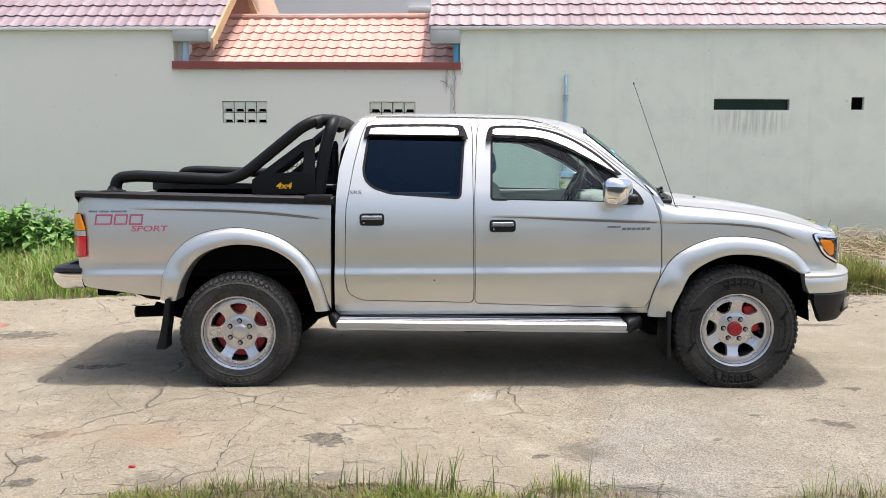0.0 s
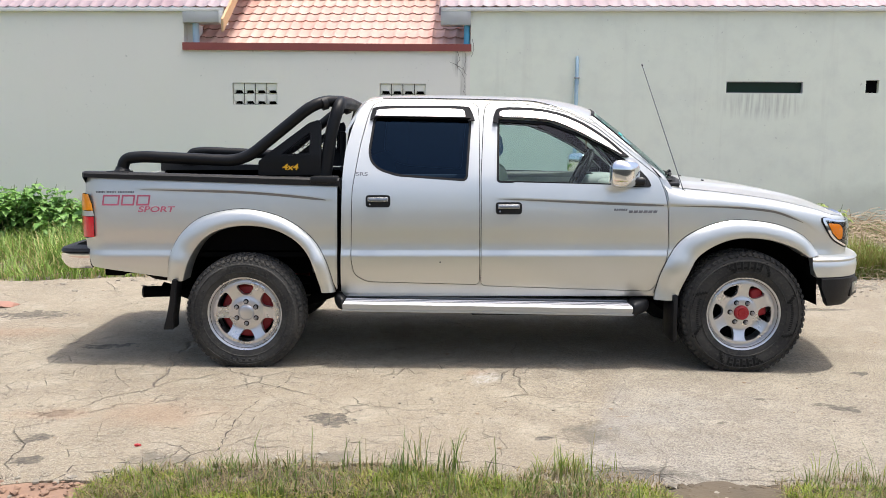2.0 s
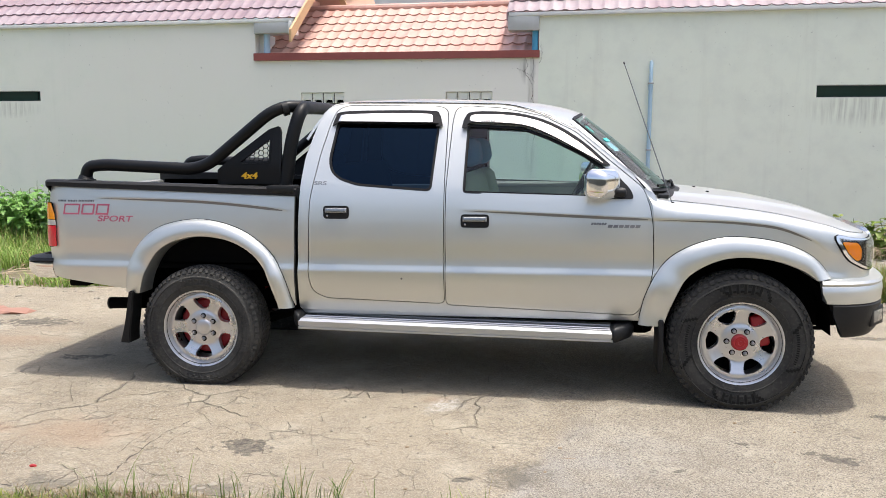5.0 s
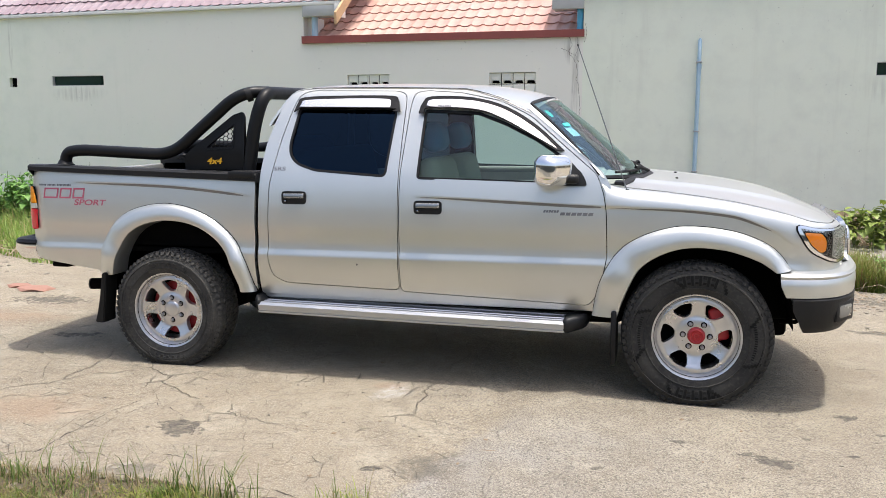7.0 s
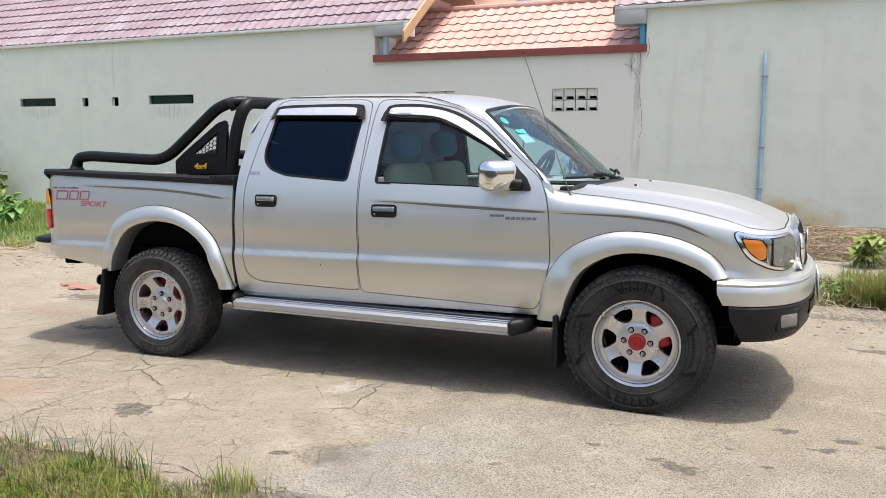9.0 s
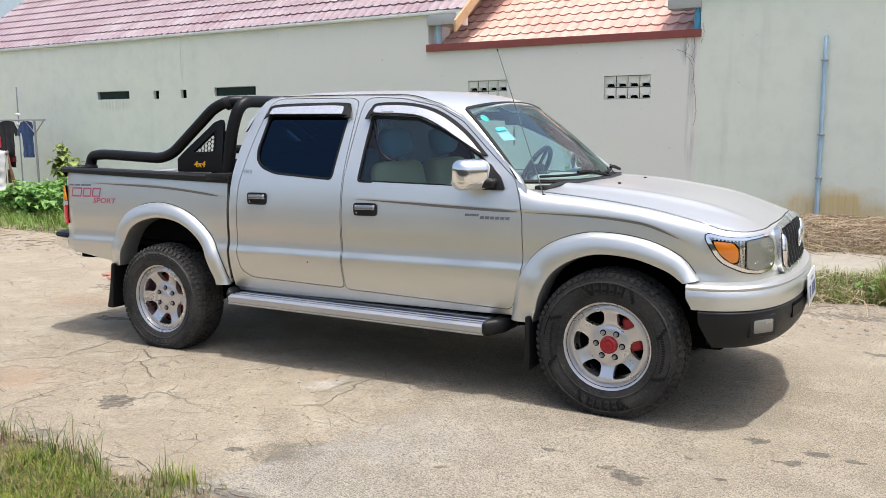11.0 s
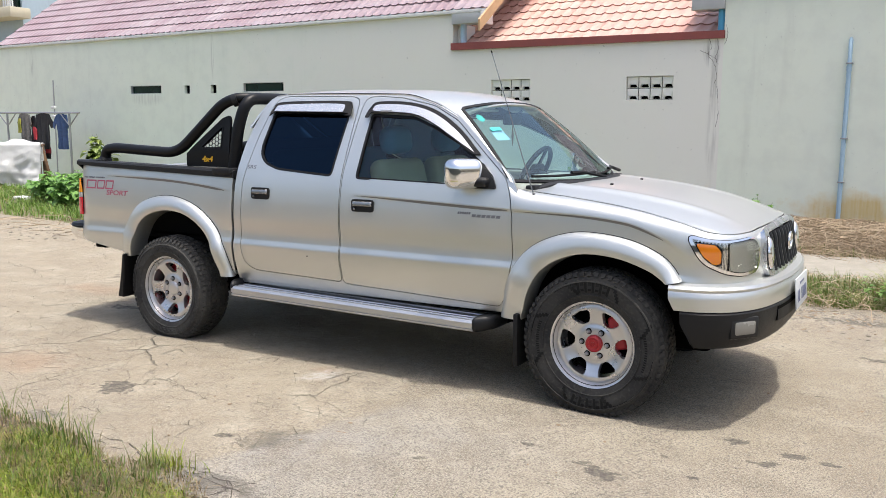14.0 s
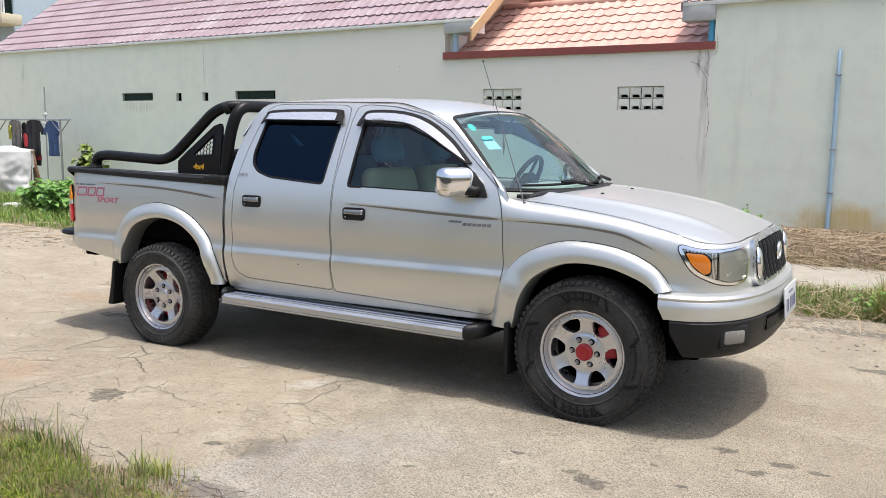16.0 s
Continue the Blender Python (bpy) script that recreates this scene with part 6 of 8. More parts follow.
# ---- running boards ----
for s in (-1, 1):
    prof = [(0.0, 0.0), (0.0, 0.010), (-0.006, 0.012), (-0.006, 0.020), (0.0, 0.022), (0.0, 0.045), (-0.012, 0.060), (-0.03, 0.062), (-0.034, 0.056), (-0.05, 0.056), (-0.054, 0.062), (-0.075, 0.062), (-0.079, 0.056), (-0.095, 0.056), (-0.099, 0.062), (-0.15, 0.062), (-0.154, 0.068), (-0.20, 0.070), (-0.20, 0.0)]
    path = [Vector((-0.94, CY + s * 0.885, 0.402)), Vector((0.86, CY + s * 0.885, 0.372))]
    board = part("running_board", sweep(path, [(Vector((0, s, 0)), Vector((0, 0, 1)))] * 2, prof, True), ALUMINIUM, truck, "ribbed aluminium running board", 25)
    for x0, x1, z, d in ((-1.005, -0.925, 0.405, -1), (0.845, 0.985, 0.368, 1)):
        cap = box(x0, x1, *sorted((CY + s * 0.895, CY + s * 0.70)), z - 0.010, z + 0.085, 0.034, 4)
        V = []
        for v in cap[0]:
            t = (v[0] - x0) / (x1 - x0)
            t = t if d > 0 else 1 - t
            V.append(Vector((v[0], CY + (v[1] - CY) * (1 - 0.13 * max(0, t) ** 2), v[2] + 0.03 * t * (1 if v[2] < z + 0.03 else 0.3))))
        part("end_cap", (V, cap[1]), BLACK_PLASTIC, board, "black plastic end cap")
    for x in (-0.7, 0.0, 0.7):
        part("board_bracket", box(x - 0.03, x + 0.03, *sorted((CY + s * 0.80, CY + s * 0.55)), 0.395 - (x + 0.94) / 60, 0.43 - (x + 0.94) / 60, 0.005), DARK, board)

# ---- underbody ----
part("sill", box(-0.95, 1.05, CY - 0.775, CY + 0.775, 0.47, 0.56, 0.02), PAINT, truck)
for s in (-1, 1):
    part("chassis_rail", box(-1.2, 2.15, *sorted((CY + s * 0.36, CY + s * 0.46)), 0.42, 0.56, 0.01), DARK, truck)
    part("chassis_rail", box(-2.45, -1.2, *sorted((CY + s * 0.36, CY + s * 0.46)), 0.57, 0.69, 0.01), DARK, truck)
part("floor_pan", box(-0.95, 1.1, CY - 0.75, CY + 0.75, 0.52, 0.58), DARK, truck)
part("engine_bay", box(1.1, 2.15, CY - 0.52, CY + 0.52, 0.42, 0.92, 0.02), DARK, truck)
# unseen parts, added or set low to block light under the truck
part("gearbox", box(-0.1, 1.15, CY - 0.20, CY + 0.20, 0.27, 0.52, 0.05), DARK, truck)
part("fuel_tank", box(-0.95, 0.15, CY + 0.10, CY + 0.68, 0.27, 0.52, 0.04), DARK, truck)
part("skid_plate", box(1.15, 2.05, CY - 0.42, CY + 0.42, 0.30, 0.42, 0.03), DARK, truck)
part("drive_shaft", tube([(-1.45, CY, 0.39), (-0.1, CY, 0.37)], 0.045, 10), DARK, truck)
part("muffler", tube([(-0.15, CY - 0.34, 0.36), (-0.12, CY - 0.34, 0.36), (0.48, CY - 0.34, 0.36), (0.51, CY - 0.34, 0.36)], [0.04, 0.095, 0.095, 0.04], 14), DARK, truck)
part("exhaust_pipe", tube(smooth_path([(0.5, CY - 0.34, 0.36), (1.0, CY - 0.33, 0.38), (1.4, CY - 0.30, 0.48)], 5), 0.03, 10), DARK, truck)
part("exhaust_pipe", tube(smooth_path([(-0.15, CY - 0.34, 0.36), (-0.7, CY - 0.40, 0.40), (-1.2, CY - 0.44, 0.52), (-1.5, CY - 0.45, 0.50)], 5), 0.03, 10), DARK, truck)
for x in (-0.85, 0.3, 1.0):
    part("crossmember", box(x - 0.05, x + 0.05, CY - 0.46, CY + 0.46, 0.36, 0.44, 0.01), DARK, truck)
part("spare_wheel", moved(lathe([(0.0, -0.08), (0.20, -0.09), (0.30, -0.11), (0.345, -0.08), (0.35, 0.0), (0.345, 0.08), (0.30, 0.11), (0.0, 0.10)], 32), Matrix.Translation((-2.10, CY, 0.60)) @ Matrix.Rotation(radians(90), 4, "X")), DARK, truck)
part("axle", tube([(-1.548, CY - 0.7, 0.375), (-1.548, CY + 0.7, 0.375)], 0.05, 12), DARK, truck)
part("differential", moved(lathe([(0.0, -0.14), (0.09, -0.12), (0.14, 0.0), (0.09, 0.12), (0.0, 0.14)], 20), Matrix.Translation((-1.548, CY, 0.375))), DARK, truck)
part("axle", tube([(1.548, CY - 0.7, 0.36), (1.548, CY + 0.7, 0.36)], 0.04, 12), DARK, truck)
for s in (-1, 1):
    # near-black liners put the arches' shade into their colour
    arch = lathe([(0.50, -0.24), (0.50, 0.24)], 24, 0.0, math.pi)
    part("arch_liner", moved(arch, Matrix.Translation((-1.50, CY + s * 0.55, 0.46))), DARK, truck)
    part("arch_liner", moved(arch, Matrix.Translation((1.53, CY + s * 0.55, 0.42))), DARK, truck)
    part("leaf_spring", tube(smooth_path([(-2.15, CY + s * 0.55, 0.50), (-1.548, CY + s * 0.55, 0.33), (-0.95, CY + s * 0.55, 0.48)], 8), 0.03, 8), DARK, truck)
    V = []
    for y in (0.76, 0.885):
        for x0, x1, z in ((-1.985, -1.955, 0.60), (-2.01, -1.97, 0.45), (-2.03, -1.985, 0.36), (-2.052, -1.988, 0.285)):
            V += [(x0, CY + s * y, z), (x1, CY + s * y, z)]
    F = [(0, 1, 3, 2), (2, 3, 5, 4), (4, 5, 7, 6), (8, 10, 11, 9), (10, 12, 13, 11), (12, 14, 15, 13), (0, 2, 10, 8), (2, 4, 12, 10), (4, 6, 14, 12), (1, 9, 11, 3), (3, 11, 13, 5), (5, 13, 15, 7), (6, 7, 15, 14), (0, 8, 9, 1)]
    bm = bmesh.new()
    vs = [bm.verts.new(v) for v in V]
    for f in F:
        bm.faces.new([vs[i] for i in f])
    bmesh.ops.bevel(bm, geom=bm.edges[:], offset=0.006, segments=2, affect="EDGES")
    part("mud_flap", bm, RUBBER, truck, "black rubber mud flap")
    part("mud_flap", box(1.105, 1.135, *sorted((CY + s * 0.885, CY + s * 0.64)), 0.205, 0.50, 0.01), RUBBER, truck, "black rubber mud flap")
part("exhaust", tube([(-2.25, CY - 0.62, 0.475), (-2.0, CY - 0.62, 0.482), (-1.5, CY - 0.45, 0.50)], 0.036, 14, False), DARK, truck, "blackened exhaust tail pipe")
part("exhaust_lip", tube([(-2.252, CY - 0.62, 0.475), (-2.24, CY - 0.62, 0.475)], 0.038, 14, False), RUBBER, truck)

# ---- wheels ----
def wheel(radius, cap_red, at, flip, parent=truck):
    """Axis along y; the outer face looks to -y."""
    m = Matrix.Translation(at) @ (Matrix.Rotation(math.pi, 4, "Z") if flip else Matrix.Identity(4))
    R, w = radius, 0.132
    c = 0.06  # tyre middle behind the hub face
    hub = part("wheel", moved(lathe([(0.0, 0.05), (0.13, 0.055), (0.135, 0.065), (0.135, 0.11), (0.0, 0.12)] if cap_red else [(0.0, 0.045), (0.155, 0.05), (0.165, 0.06), (0.165, 0.11), (0.0, 0.12)], 40), m), DARK if cap_red else RED_PAINT, parent, "silver six-spoke alloy wheel on a dusty black tyre")
    prof = [(0.216, c - 0.096), (0.232, c - 0.110), (0.245, c - 0.117), (0.262, c - 0.123), (0.264, c - 0.128), (0.268, c - 0.128), (0.270, c - 0.124), (0.300, c - 0.131), (R - 0.058, c - 0.128), (R - 0.056, c - 0.133), (R - 0.050, c - 0.131), (R - 0.048, c - 0.124), (R - 0.030, c - 0.114), (R - 0.009, c - 0.098), (R - 0.006, c - 0.05), (R - 0.006, c + 0.05), (R - 0.009, c + 0.098), (R - 0.05, c + 0.128),
            (0.30, c + 0.13), (0.235, c + 0.115), (0.212, c + 0.098)]
    part_body = lathe(prof, 96)
    V, F = [], []
    n = 62
    for k in range(n):  # tread blocks, staggered rows
        for row, (y0, y1, off, h) in enumerate(((-0.112, -0.070, 0.0, 0.0), (-0.062, -0.022, 0.5, 0.002), (-0.016, 0.016, 0.0, 0.003), (0.022, 0.062, 0.5, 0.002), (0.070, 0.112, 0.0, 0.0))):
            a = 2 * math.pi * (k + off) / n
            da = 0.80 * math.pi / n
            sk = 0.25 * math.pi / n * (1 if row % 2 else -1)
            k0 = len(V)
            top = R + h
            for y, tw in ((y0, -sk), (y1, sk)):
                edge = 0.012 if (row == 0 and y == y0) or (row == 4 and y == y1) else 0.0
                for aa, rr in ((a - da + tw, R - 0.02), (a + da + tw, R - 0.02), (a + da * 0.9 + tw, top - edge), (a - da * 0.9 + tw, top - edge)):
                    V.append(Vector((rr * math.cos(aa), c + y, rr * math.sin(aa))))
            F += [(k0 + 3, k0 + 2, k0 + 6, k0 + 7), (k0, k0 + 1, k0 + 2, k0 + 3), (k0 + 5, k0 + 4, k0 + 7, k0 + 6), (k0 + 1, k0 + 5, k0 + 6, k0 + 2), (k0 + 4, k0, k0 + 3, k0 + 7)]
        a = 2 * math.pi * k / n  # shoulder lugs
        k0 = len(V)
        for aa in (a - 0.55 * math.pi / n, a + 0.55 * math.pi / n):
            V += [Vector((rr * math.cos(aa), yy, rr * math.sin(aa))) for rr, yy in ((R - 0.006, c - 0.110), (R - 0.026, c - 0.121), (R - 0.032, c - 0.112), (R - 0.02, c - 0.10))]
        F += [(k0, k0 + 1, k0 + 5, k0 + 4), (k0, k0 + 3, k0 + 2, k0 + 1), (k0 + 4, k0 + 5, k0 + 6, k0 + 7), (k0 + 1, k0 + 2, k0 + 6, k0 + 5)]
    floor_z = ground_z(at[0], at[1]) + 0.002

    def pressed(geo):
        """The tyre flattens and bulges where it carries the truck."""
        W = []
        for v in moved(geo, m)[0]:
            k = max(0.0, 1 - (v.z - floor_z) / 0.07)
            side = 1 if v.y > at[1] + (-c if flip else c) else -1
            W.append(Vector((v.x, v.y + 0.009 * side * min(1.0, k), max(v.z, floor_z))))
        return W, geo[1]

    tyre = part("tyre", pressed(part_body), TYRE if cap_red else TYRE_OLD, hub, "black all-terrain tyre" if cap_red else "worn dusty grey tyre")
    tagged(part("tread", pressed((V, F)), TYRE if cap_red else TYRE_OLD, hub), kind="stuff")
    # raised sidewall marks: bars where lettering stands, and thin ribs
    V, F = [], []
    def bar(a0, a1, r0, r1, lift=0.006):
        k0 = len(V)
        st = max(2, int((a1 - a0) / 0.05))
        for i in range(st + 1):
            a = a0 + (a1 - a0) * i / st
            for rr in (r0, r1):
                y = c - float(np.interp(rr, [0.24, 0.30, R - 0.065, R - 0.03], [0.117, 0.131, 0.128, 0.114])) - lift
                V.append(Vector((rr * math.cos(a), y, rr * math.sin(a))))
                V.append(Vector((rr * math.cos(a), y + lift + 0.004, rr * math.sin(a))))
        for i in range(st):
            b = k0 + 4 * i
            F.extend([(b, b + 2, b + 6, b + 4), (b + 2, b + 3, b + 7, b + 6), (b + 1, b, b + 4, b + 5)])
        F.extend([(k0, k0 + 1, k0 + 3, k0 + 2), (b + 4, b + 6, b + 7, b + 5)])
    for base in (math.pi * 0.40, math.pi * 1.40):
        for q in range(5):
            a0 = base + 0.132 * q
            bar(a0, a0 + 0.042, 0.280, 0.332)
            bar(a0 + 0.052, a0 + 0.108, 0.316, 0.332)
            bar(a0 + 0.052, a0 + 0.108, 0.288, 0.300)
    for base in (0.0, math.pi):
        for q in range(16):
            a0 = base - 0.35 + 0.042 * q
            bar(a0, a0 + 0.022, 0.288, 0.302, 0.002)
    for base in np.arange(0.25, 6.3, math.pi / 4):
        for q in range(5):
            bar(base + 0.035 * q, base + 0.035 * (q + 1) + 0.012, 0.272 + 0.014 * q, 0.290 + 0.014 * q)
        bar(base + 0.15, base + 0.42, R - 0.060, R - 0.050)
    tagged(part("sidewall_mark", pressed((V, F)), TYRE_MARK if cap_red else TYRE, hub), kind="stuff")
    # rim: barrel and a face with six windows
    barrel = lathe([(0.222, c - 0.090), (0.232, c - 0.104), (0.230, c - 0.112), (0.222, c - 0.108), (0.217, c - 0.092), (0.205, c - 0.072), (0.198, c - 0.02), (0.190, c + 0.06), (0.205, c + 0.1)], 96)
    rim = part("rim", moved(barrel, m), ALLOY, hub, "silver alloy rim")
    dish = curve([0.0, 0.060, 0.085, 0.105, 0.15, 0.185, 0.200, 0.214, 0.23], [-0.006, -0.006, -0.003, 0.003, -0.010, -0.023, -0.021, -0.012, -0.004])

    def face_y(x, z):
        return dish(math.hypot(x, z))

    circ = [(0.214 * math.cos(a), 0.214 * math.sin(a)) for a in np.linspace(0, 2 * math.pi, 72, endpoint=False)]
    wins = []
    for k in range(6):
        a = math.pi / 6 + k * math.pi / 3 + (0.0 if not cap_red else 0.47)
        pts = [(0.112, -0.17), (0.112, 0.17), (0.140, 0.285), (0.170, 0.315), (0.181, 0.27), (0.185, 0.0), (0.181, -0.27), (0.170, -0.315), (0.140, -0.285)]
        wins.append(rounded([(r * math.cos(a + t), r * math.sin(a + t)) for r, t in pts], 0.012, 3))
    gx = np.arange(-0.21, 0.211, 0.012)
    face = skin(circ, wins, lambda x, z: Vector((x, face_y(x, z), z)), gx, gx, 0.03, 0.014)
    g = ([m @ v for v in face[0]], face[1], [m.to_3x3() @ n_ for n_ in face[2]])
    part("rim_face", g, ALLOY, hub, "six broad spokes")
    cap = lathe([(0.0, -0.026), (0.010, -0.026), (0.012, -0.031), (0.024, -0.031), (0.026, -0.027), (0.034, -0.030), (0.043, -0.024), (0.047, -0.004), (0.054, 0.0)] if cap_red else [(0.0, -0.016), (0.036, -0.016), (0.046, -0.012), (0.054, 0.0)], 32)
    part("hub_cap", moved(cap, m), RED_PAINT if cap_red else ALLOY, hub, "red hub cap" if cap_red else "silver hub cap")
    for k in range(6):
        a = k * math.pi / 3 + (-0.05 if cap_red else math.pi / 6)
        nut = lathe([(0.0, -0.026), (0.007, -0.026), (0.0105, -0.020), (0.0105, 0.006)], 6)
        part("lug_nut", moved(nut, m @ Matrix.Translation((0.069 * math.cos(a), 0.0, 0.069 * math.sin(a)))), STEEL, hub)
        # near-black ring paints the shaded recess round the nut
        seat_ = lathe([(0.0165, -0.004), (0.0155, -0.0085), (0.0105, -0.0075)], 16)
        part("nut_seat", moved(seat_, m @ Matrix.Translation((0.069 * math.cos(a), 0.0, 0.069 * math.sin(a)))), DARK, hub)
    part("brake_back", moved(lathe([(0.0, 0.075), (0.185, 0.08), (0.188, 0.10)], 40), m), DARK, hub)
    if cap_red:
        part("brake_caliper", moved(box(0.085, 0.165, 0.015, 0.075, -0.06, 0.12, 0.02, 3), m @ Matrix.Rotation(-0.25, 4, "Y")), RED_PAINT, hub, "red brake caliper")
    return hub


wheel(0.367, False, (-1.548, 0.0, 0.381), False)
wheel(0.390, True, (1.548, 0.0, 0.379), False)
wheel(0.367, False, (-1.548, 2 * CY, 0.381), True)
wheel(0.390, True, (1.548, 2 * CY, 0.379), True)

# ---- cab interior ----
part("cabin_floor", box(-0.88, 1.08, CY - 0.70, CY + 0.70, 0.585, 0.62), LINING, truck)
for s in (-1, 1):
    part("door_card", box(-0.86, 1.02, *sorted((CY + s * 0.775, CY + s * 0.735)), 0.62, 1.165, 0.02), LINING, truck)
    part("door_card_top", box(-0.05, 0.96, *sorted((CY + s * 0.780, CY + s * 0.730)), 1.14, 1.185, 0.015), DASH, truck)
part("rear_trim", box(-0.90, -0.84, CY - 0.70, CY + 0.70, 0.62, 1.24, 0.02), LINING, truck)


def headliner(x, v):
    q = roof_place(x, v)
    return Vector((q.x, q.y, q.z - 0.035))


part("headliner", skin([(-0.80, -0.93), (0.62, -0.93), (0.62, 0.93), (-0.80, 0.93)], [], headliner, np.arange(-0.8, 0.62, 0.1), np.arange(-0.9, 0.91, 0.15), 0.01, 0.1, flip=True), LINING, truck)
part("dashboard", joined(box(0.80, 1.14, CY - 0.70, CY + 0.70, 0.95, 1.165, 0.04, 3), box(0.70, 1.0, CY + 0.14, CY + 0.60, 1.02, 1.19, 0.05, 3)), DASH, truck, "grey moulded dashboard")


def seat(x, y, wide, name="front_seat"):
    base = part(name, box(x - 0.05, x + 0.48, y - wide, y + wide, 0.80, 0.95, 0.05, 3), SEAT_COVER, truck, "cloth seat with headrest")
    back = moved(box(-0.07, 0.07, -wide, wide, 0.0, 0.47, 0.066, 5), Matrix.Translation((x + 0.02, y, 0.84)) @ Matrix.Rotation(radians(-14), 4, "Y"))
    part("seat_back", back, SEAT_COVER, base)
    head = moved(box(-0.065, 0.065, -0.135, 0.135, -0.088, 0.088, 0.062, 6), Matrix.Translation((x - 0.09, y, 1.415)) @ Matrix.Rotation(radians(-10), 4, "Y"))
    part("headrest", head, SEAT, base, "blue-grey headrest")
    for d in (-0.05, 0.05):
        part("headrest_post", tube([(x - 0.09, y + d, 1.33), (x - 0.10, y + d, 1.42)], 0.007, 8), STEEL, base)


seat(0.10, CY - 0.345, 0.26)
seat(0.10, CY + 0.30, 0.26)
part("rear_seat", joined(box(-0.62, -0.18, CY - 0.62, CY + 0.62, 0.78, 0.92, 0.05, 3), moved(box(-0.06, 0.06, -0.62, 0.62, 0.0, 0.52, 0.05, 3), Matrix.Translation((-0.66, CY, 0.84)) @ Matrix.Rotation(radians(-12), 4, "Y"))), SEAT, truck, "blue-grey rear bench")
sw = Matrix.Translation((0.70, CY + 0.29, 1.205)) @ Matrix.Rotation(radians(-62), 4, "Y")
wheel_rim = part("steering_wheel", moved(tube([(0.175 * math.cos(a), 0.175 * math.sin(a), 0) for a in np.linspace(0, 2 * math.pi, 41)], 0.016, 10, False), sw), RUBBER, truck, "black steering wheel")
part("steering_hub", moved(box(-0.06, 0.06, -0.08, 0.08, -0.03, 0.02, 0.025, 3), sw), RUBBER, wheel_rim)
for a in (0.0, math.pi, -math.pi / 2):
    part("steering_spoke", moved(box(0.04, 0.18, -0.014, 0.014, -0.012, 0.004, 0.005), sw @ Matrix.Rotation(a, 4, "Z")), RUBBER, wheel_rim)
part("steering_column", tube([sw @ Vector((0, 0, -0.02)), sw @ Vector((0, 0, -0.35))], 0.035, 10), RUBBER, wheel_rim)
part("rear_view_mirror", joined(moved(box(-0.015, 0.015, -0.115, 0.115, -0.035, 0.035, 0.014, 3), Matrix.Translation((0.68, CY - 0.02, 1.545)) @ Matrix.Rotation(radians(8), 4, "Y")), tube([(0.68, CY, 1.56), (0.735, CY, 1.60)], 0.008, 8)), BLACK_PLASTIC, truck, "black interior mirror")
part("mirror_pendant", tube([(0.685, CY - 0.03, 1.51), (0.686, CY - 0.03, 1.44), (0.685, CY - 0.03, 1.38)], [0.002, 0.008, 0.003], 6), TWIG, truck)
for s in (-1, 1):
    part("sun_visor", moved(box(-0.08, 0.08, -0.20, 0.20, -0.008, 0.008, 0.006), Matrix.Translation((0.55, CY + s * 0.30, 1.625)) @ Matrix.Rotation(radians(22), 4, "Y")), LINING, truck)


# stickers on the windscreen
def on_screen(v0, t0, pts):
    return lambda a, b: screen(v0 + a, t0 + b) + Vector((-0.004, 0, -0.004))


part("round_sticker", skin([(0.045 * math.cos(a), 0.052 * math.sin(a)) for a in np.linspace(0, 2 * math.pi, 24, endpoint=False)], [], on_screen(-0.865, 0.83, 0), [], [], 0.0, 0.02), STICKER_TEAL, truck, "round teal sticker")
tax = part("tax_sticker", skin([(-0.075, -0.075), (0.075, -0.075), (0.075, 0.085), (-0.075, 0.085)], [], on_screen(-0.80, 0.585, 0), [-0.05, 0, 0.05], [], 0.0, 0.03), STICKER_BLUE, truck, "pale blue and white tax sticker")
part("sticker_band", skin([(-0.075, 0.045), (0.055, 0.045), (0.055, 0.09), (-0.075, 0.09)], [], lambda a, b: screen(-0.80 + a, 0.585 + b) + Vector((0.002, 0, 0.002)), [], [], 0.0, 0.03), STICKER_TEAL, tax)

# wipers
for y0, y1 in ((CY - 0.66, CY + 0.02), (CY + 0.02, CY + 0.60)):
    pts = []
    for k in range(7):
        t = k / 6
        v = (y0 + (y1 - y0) * t - CY) / 0.785
        pts.append(screen(v, 0.026 + 0.03 * t) + Vector((0.014, 0, 0.012)))
    w = part("wiper", tube(pts, 0.008, 6), RUBBER, truck, "black wiper arm and blade")
    part("wiper_arm", tube([pts[-1] + Vector((0.05, 0.05, -0.03)), pts[4] + Vector((0.012, 0, 0.012)), pts[3] + Vector((0.0, 0, 0.012))], 0.010, 6), RUBBER, w)

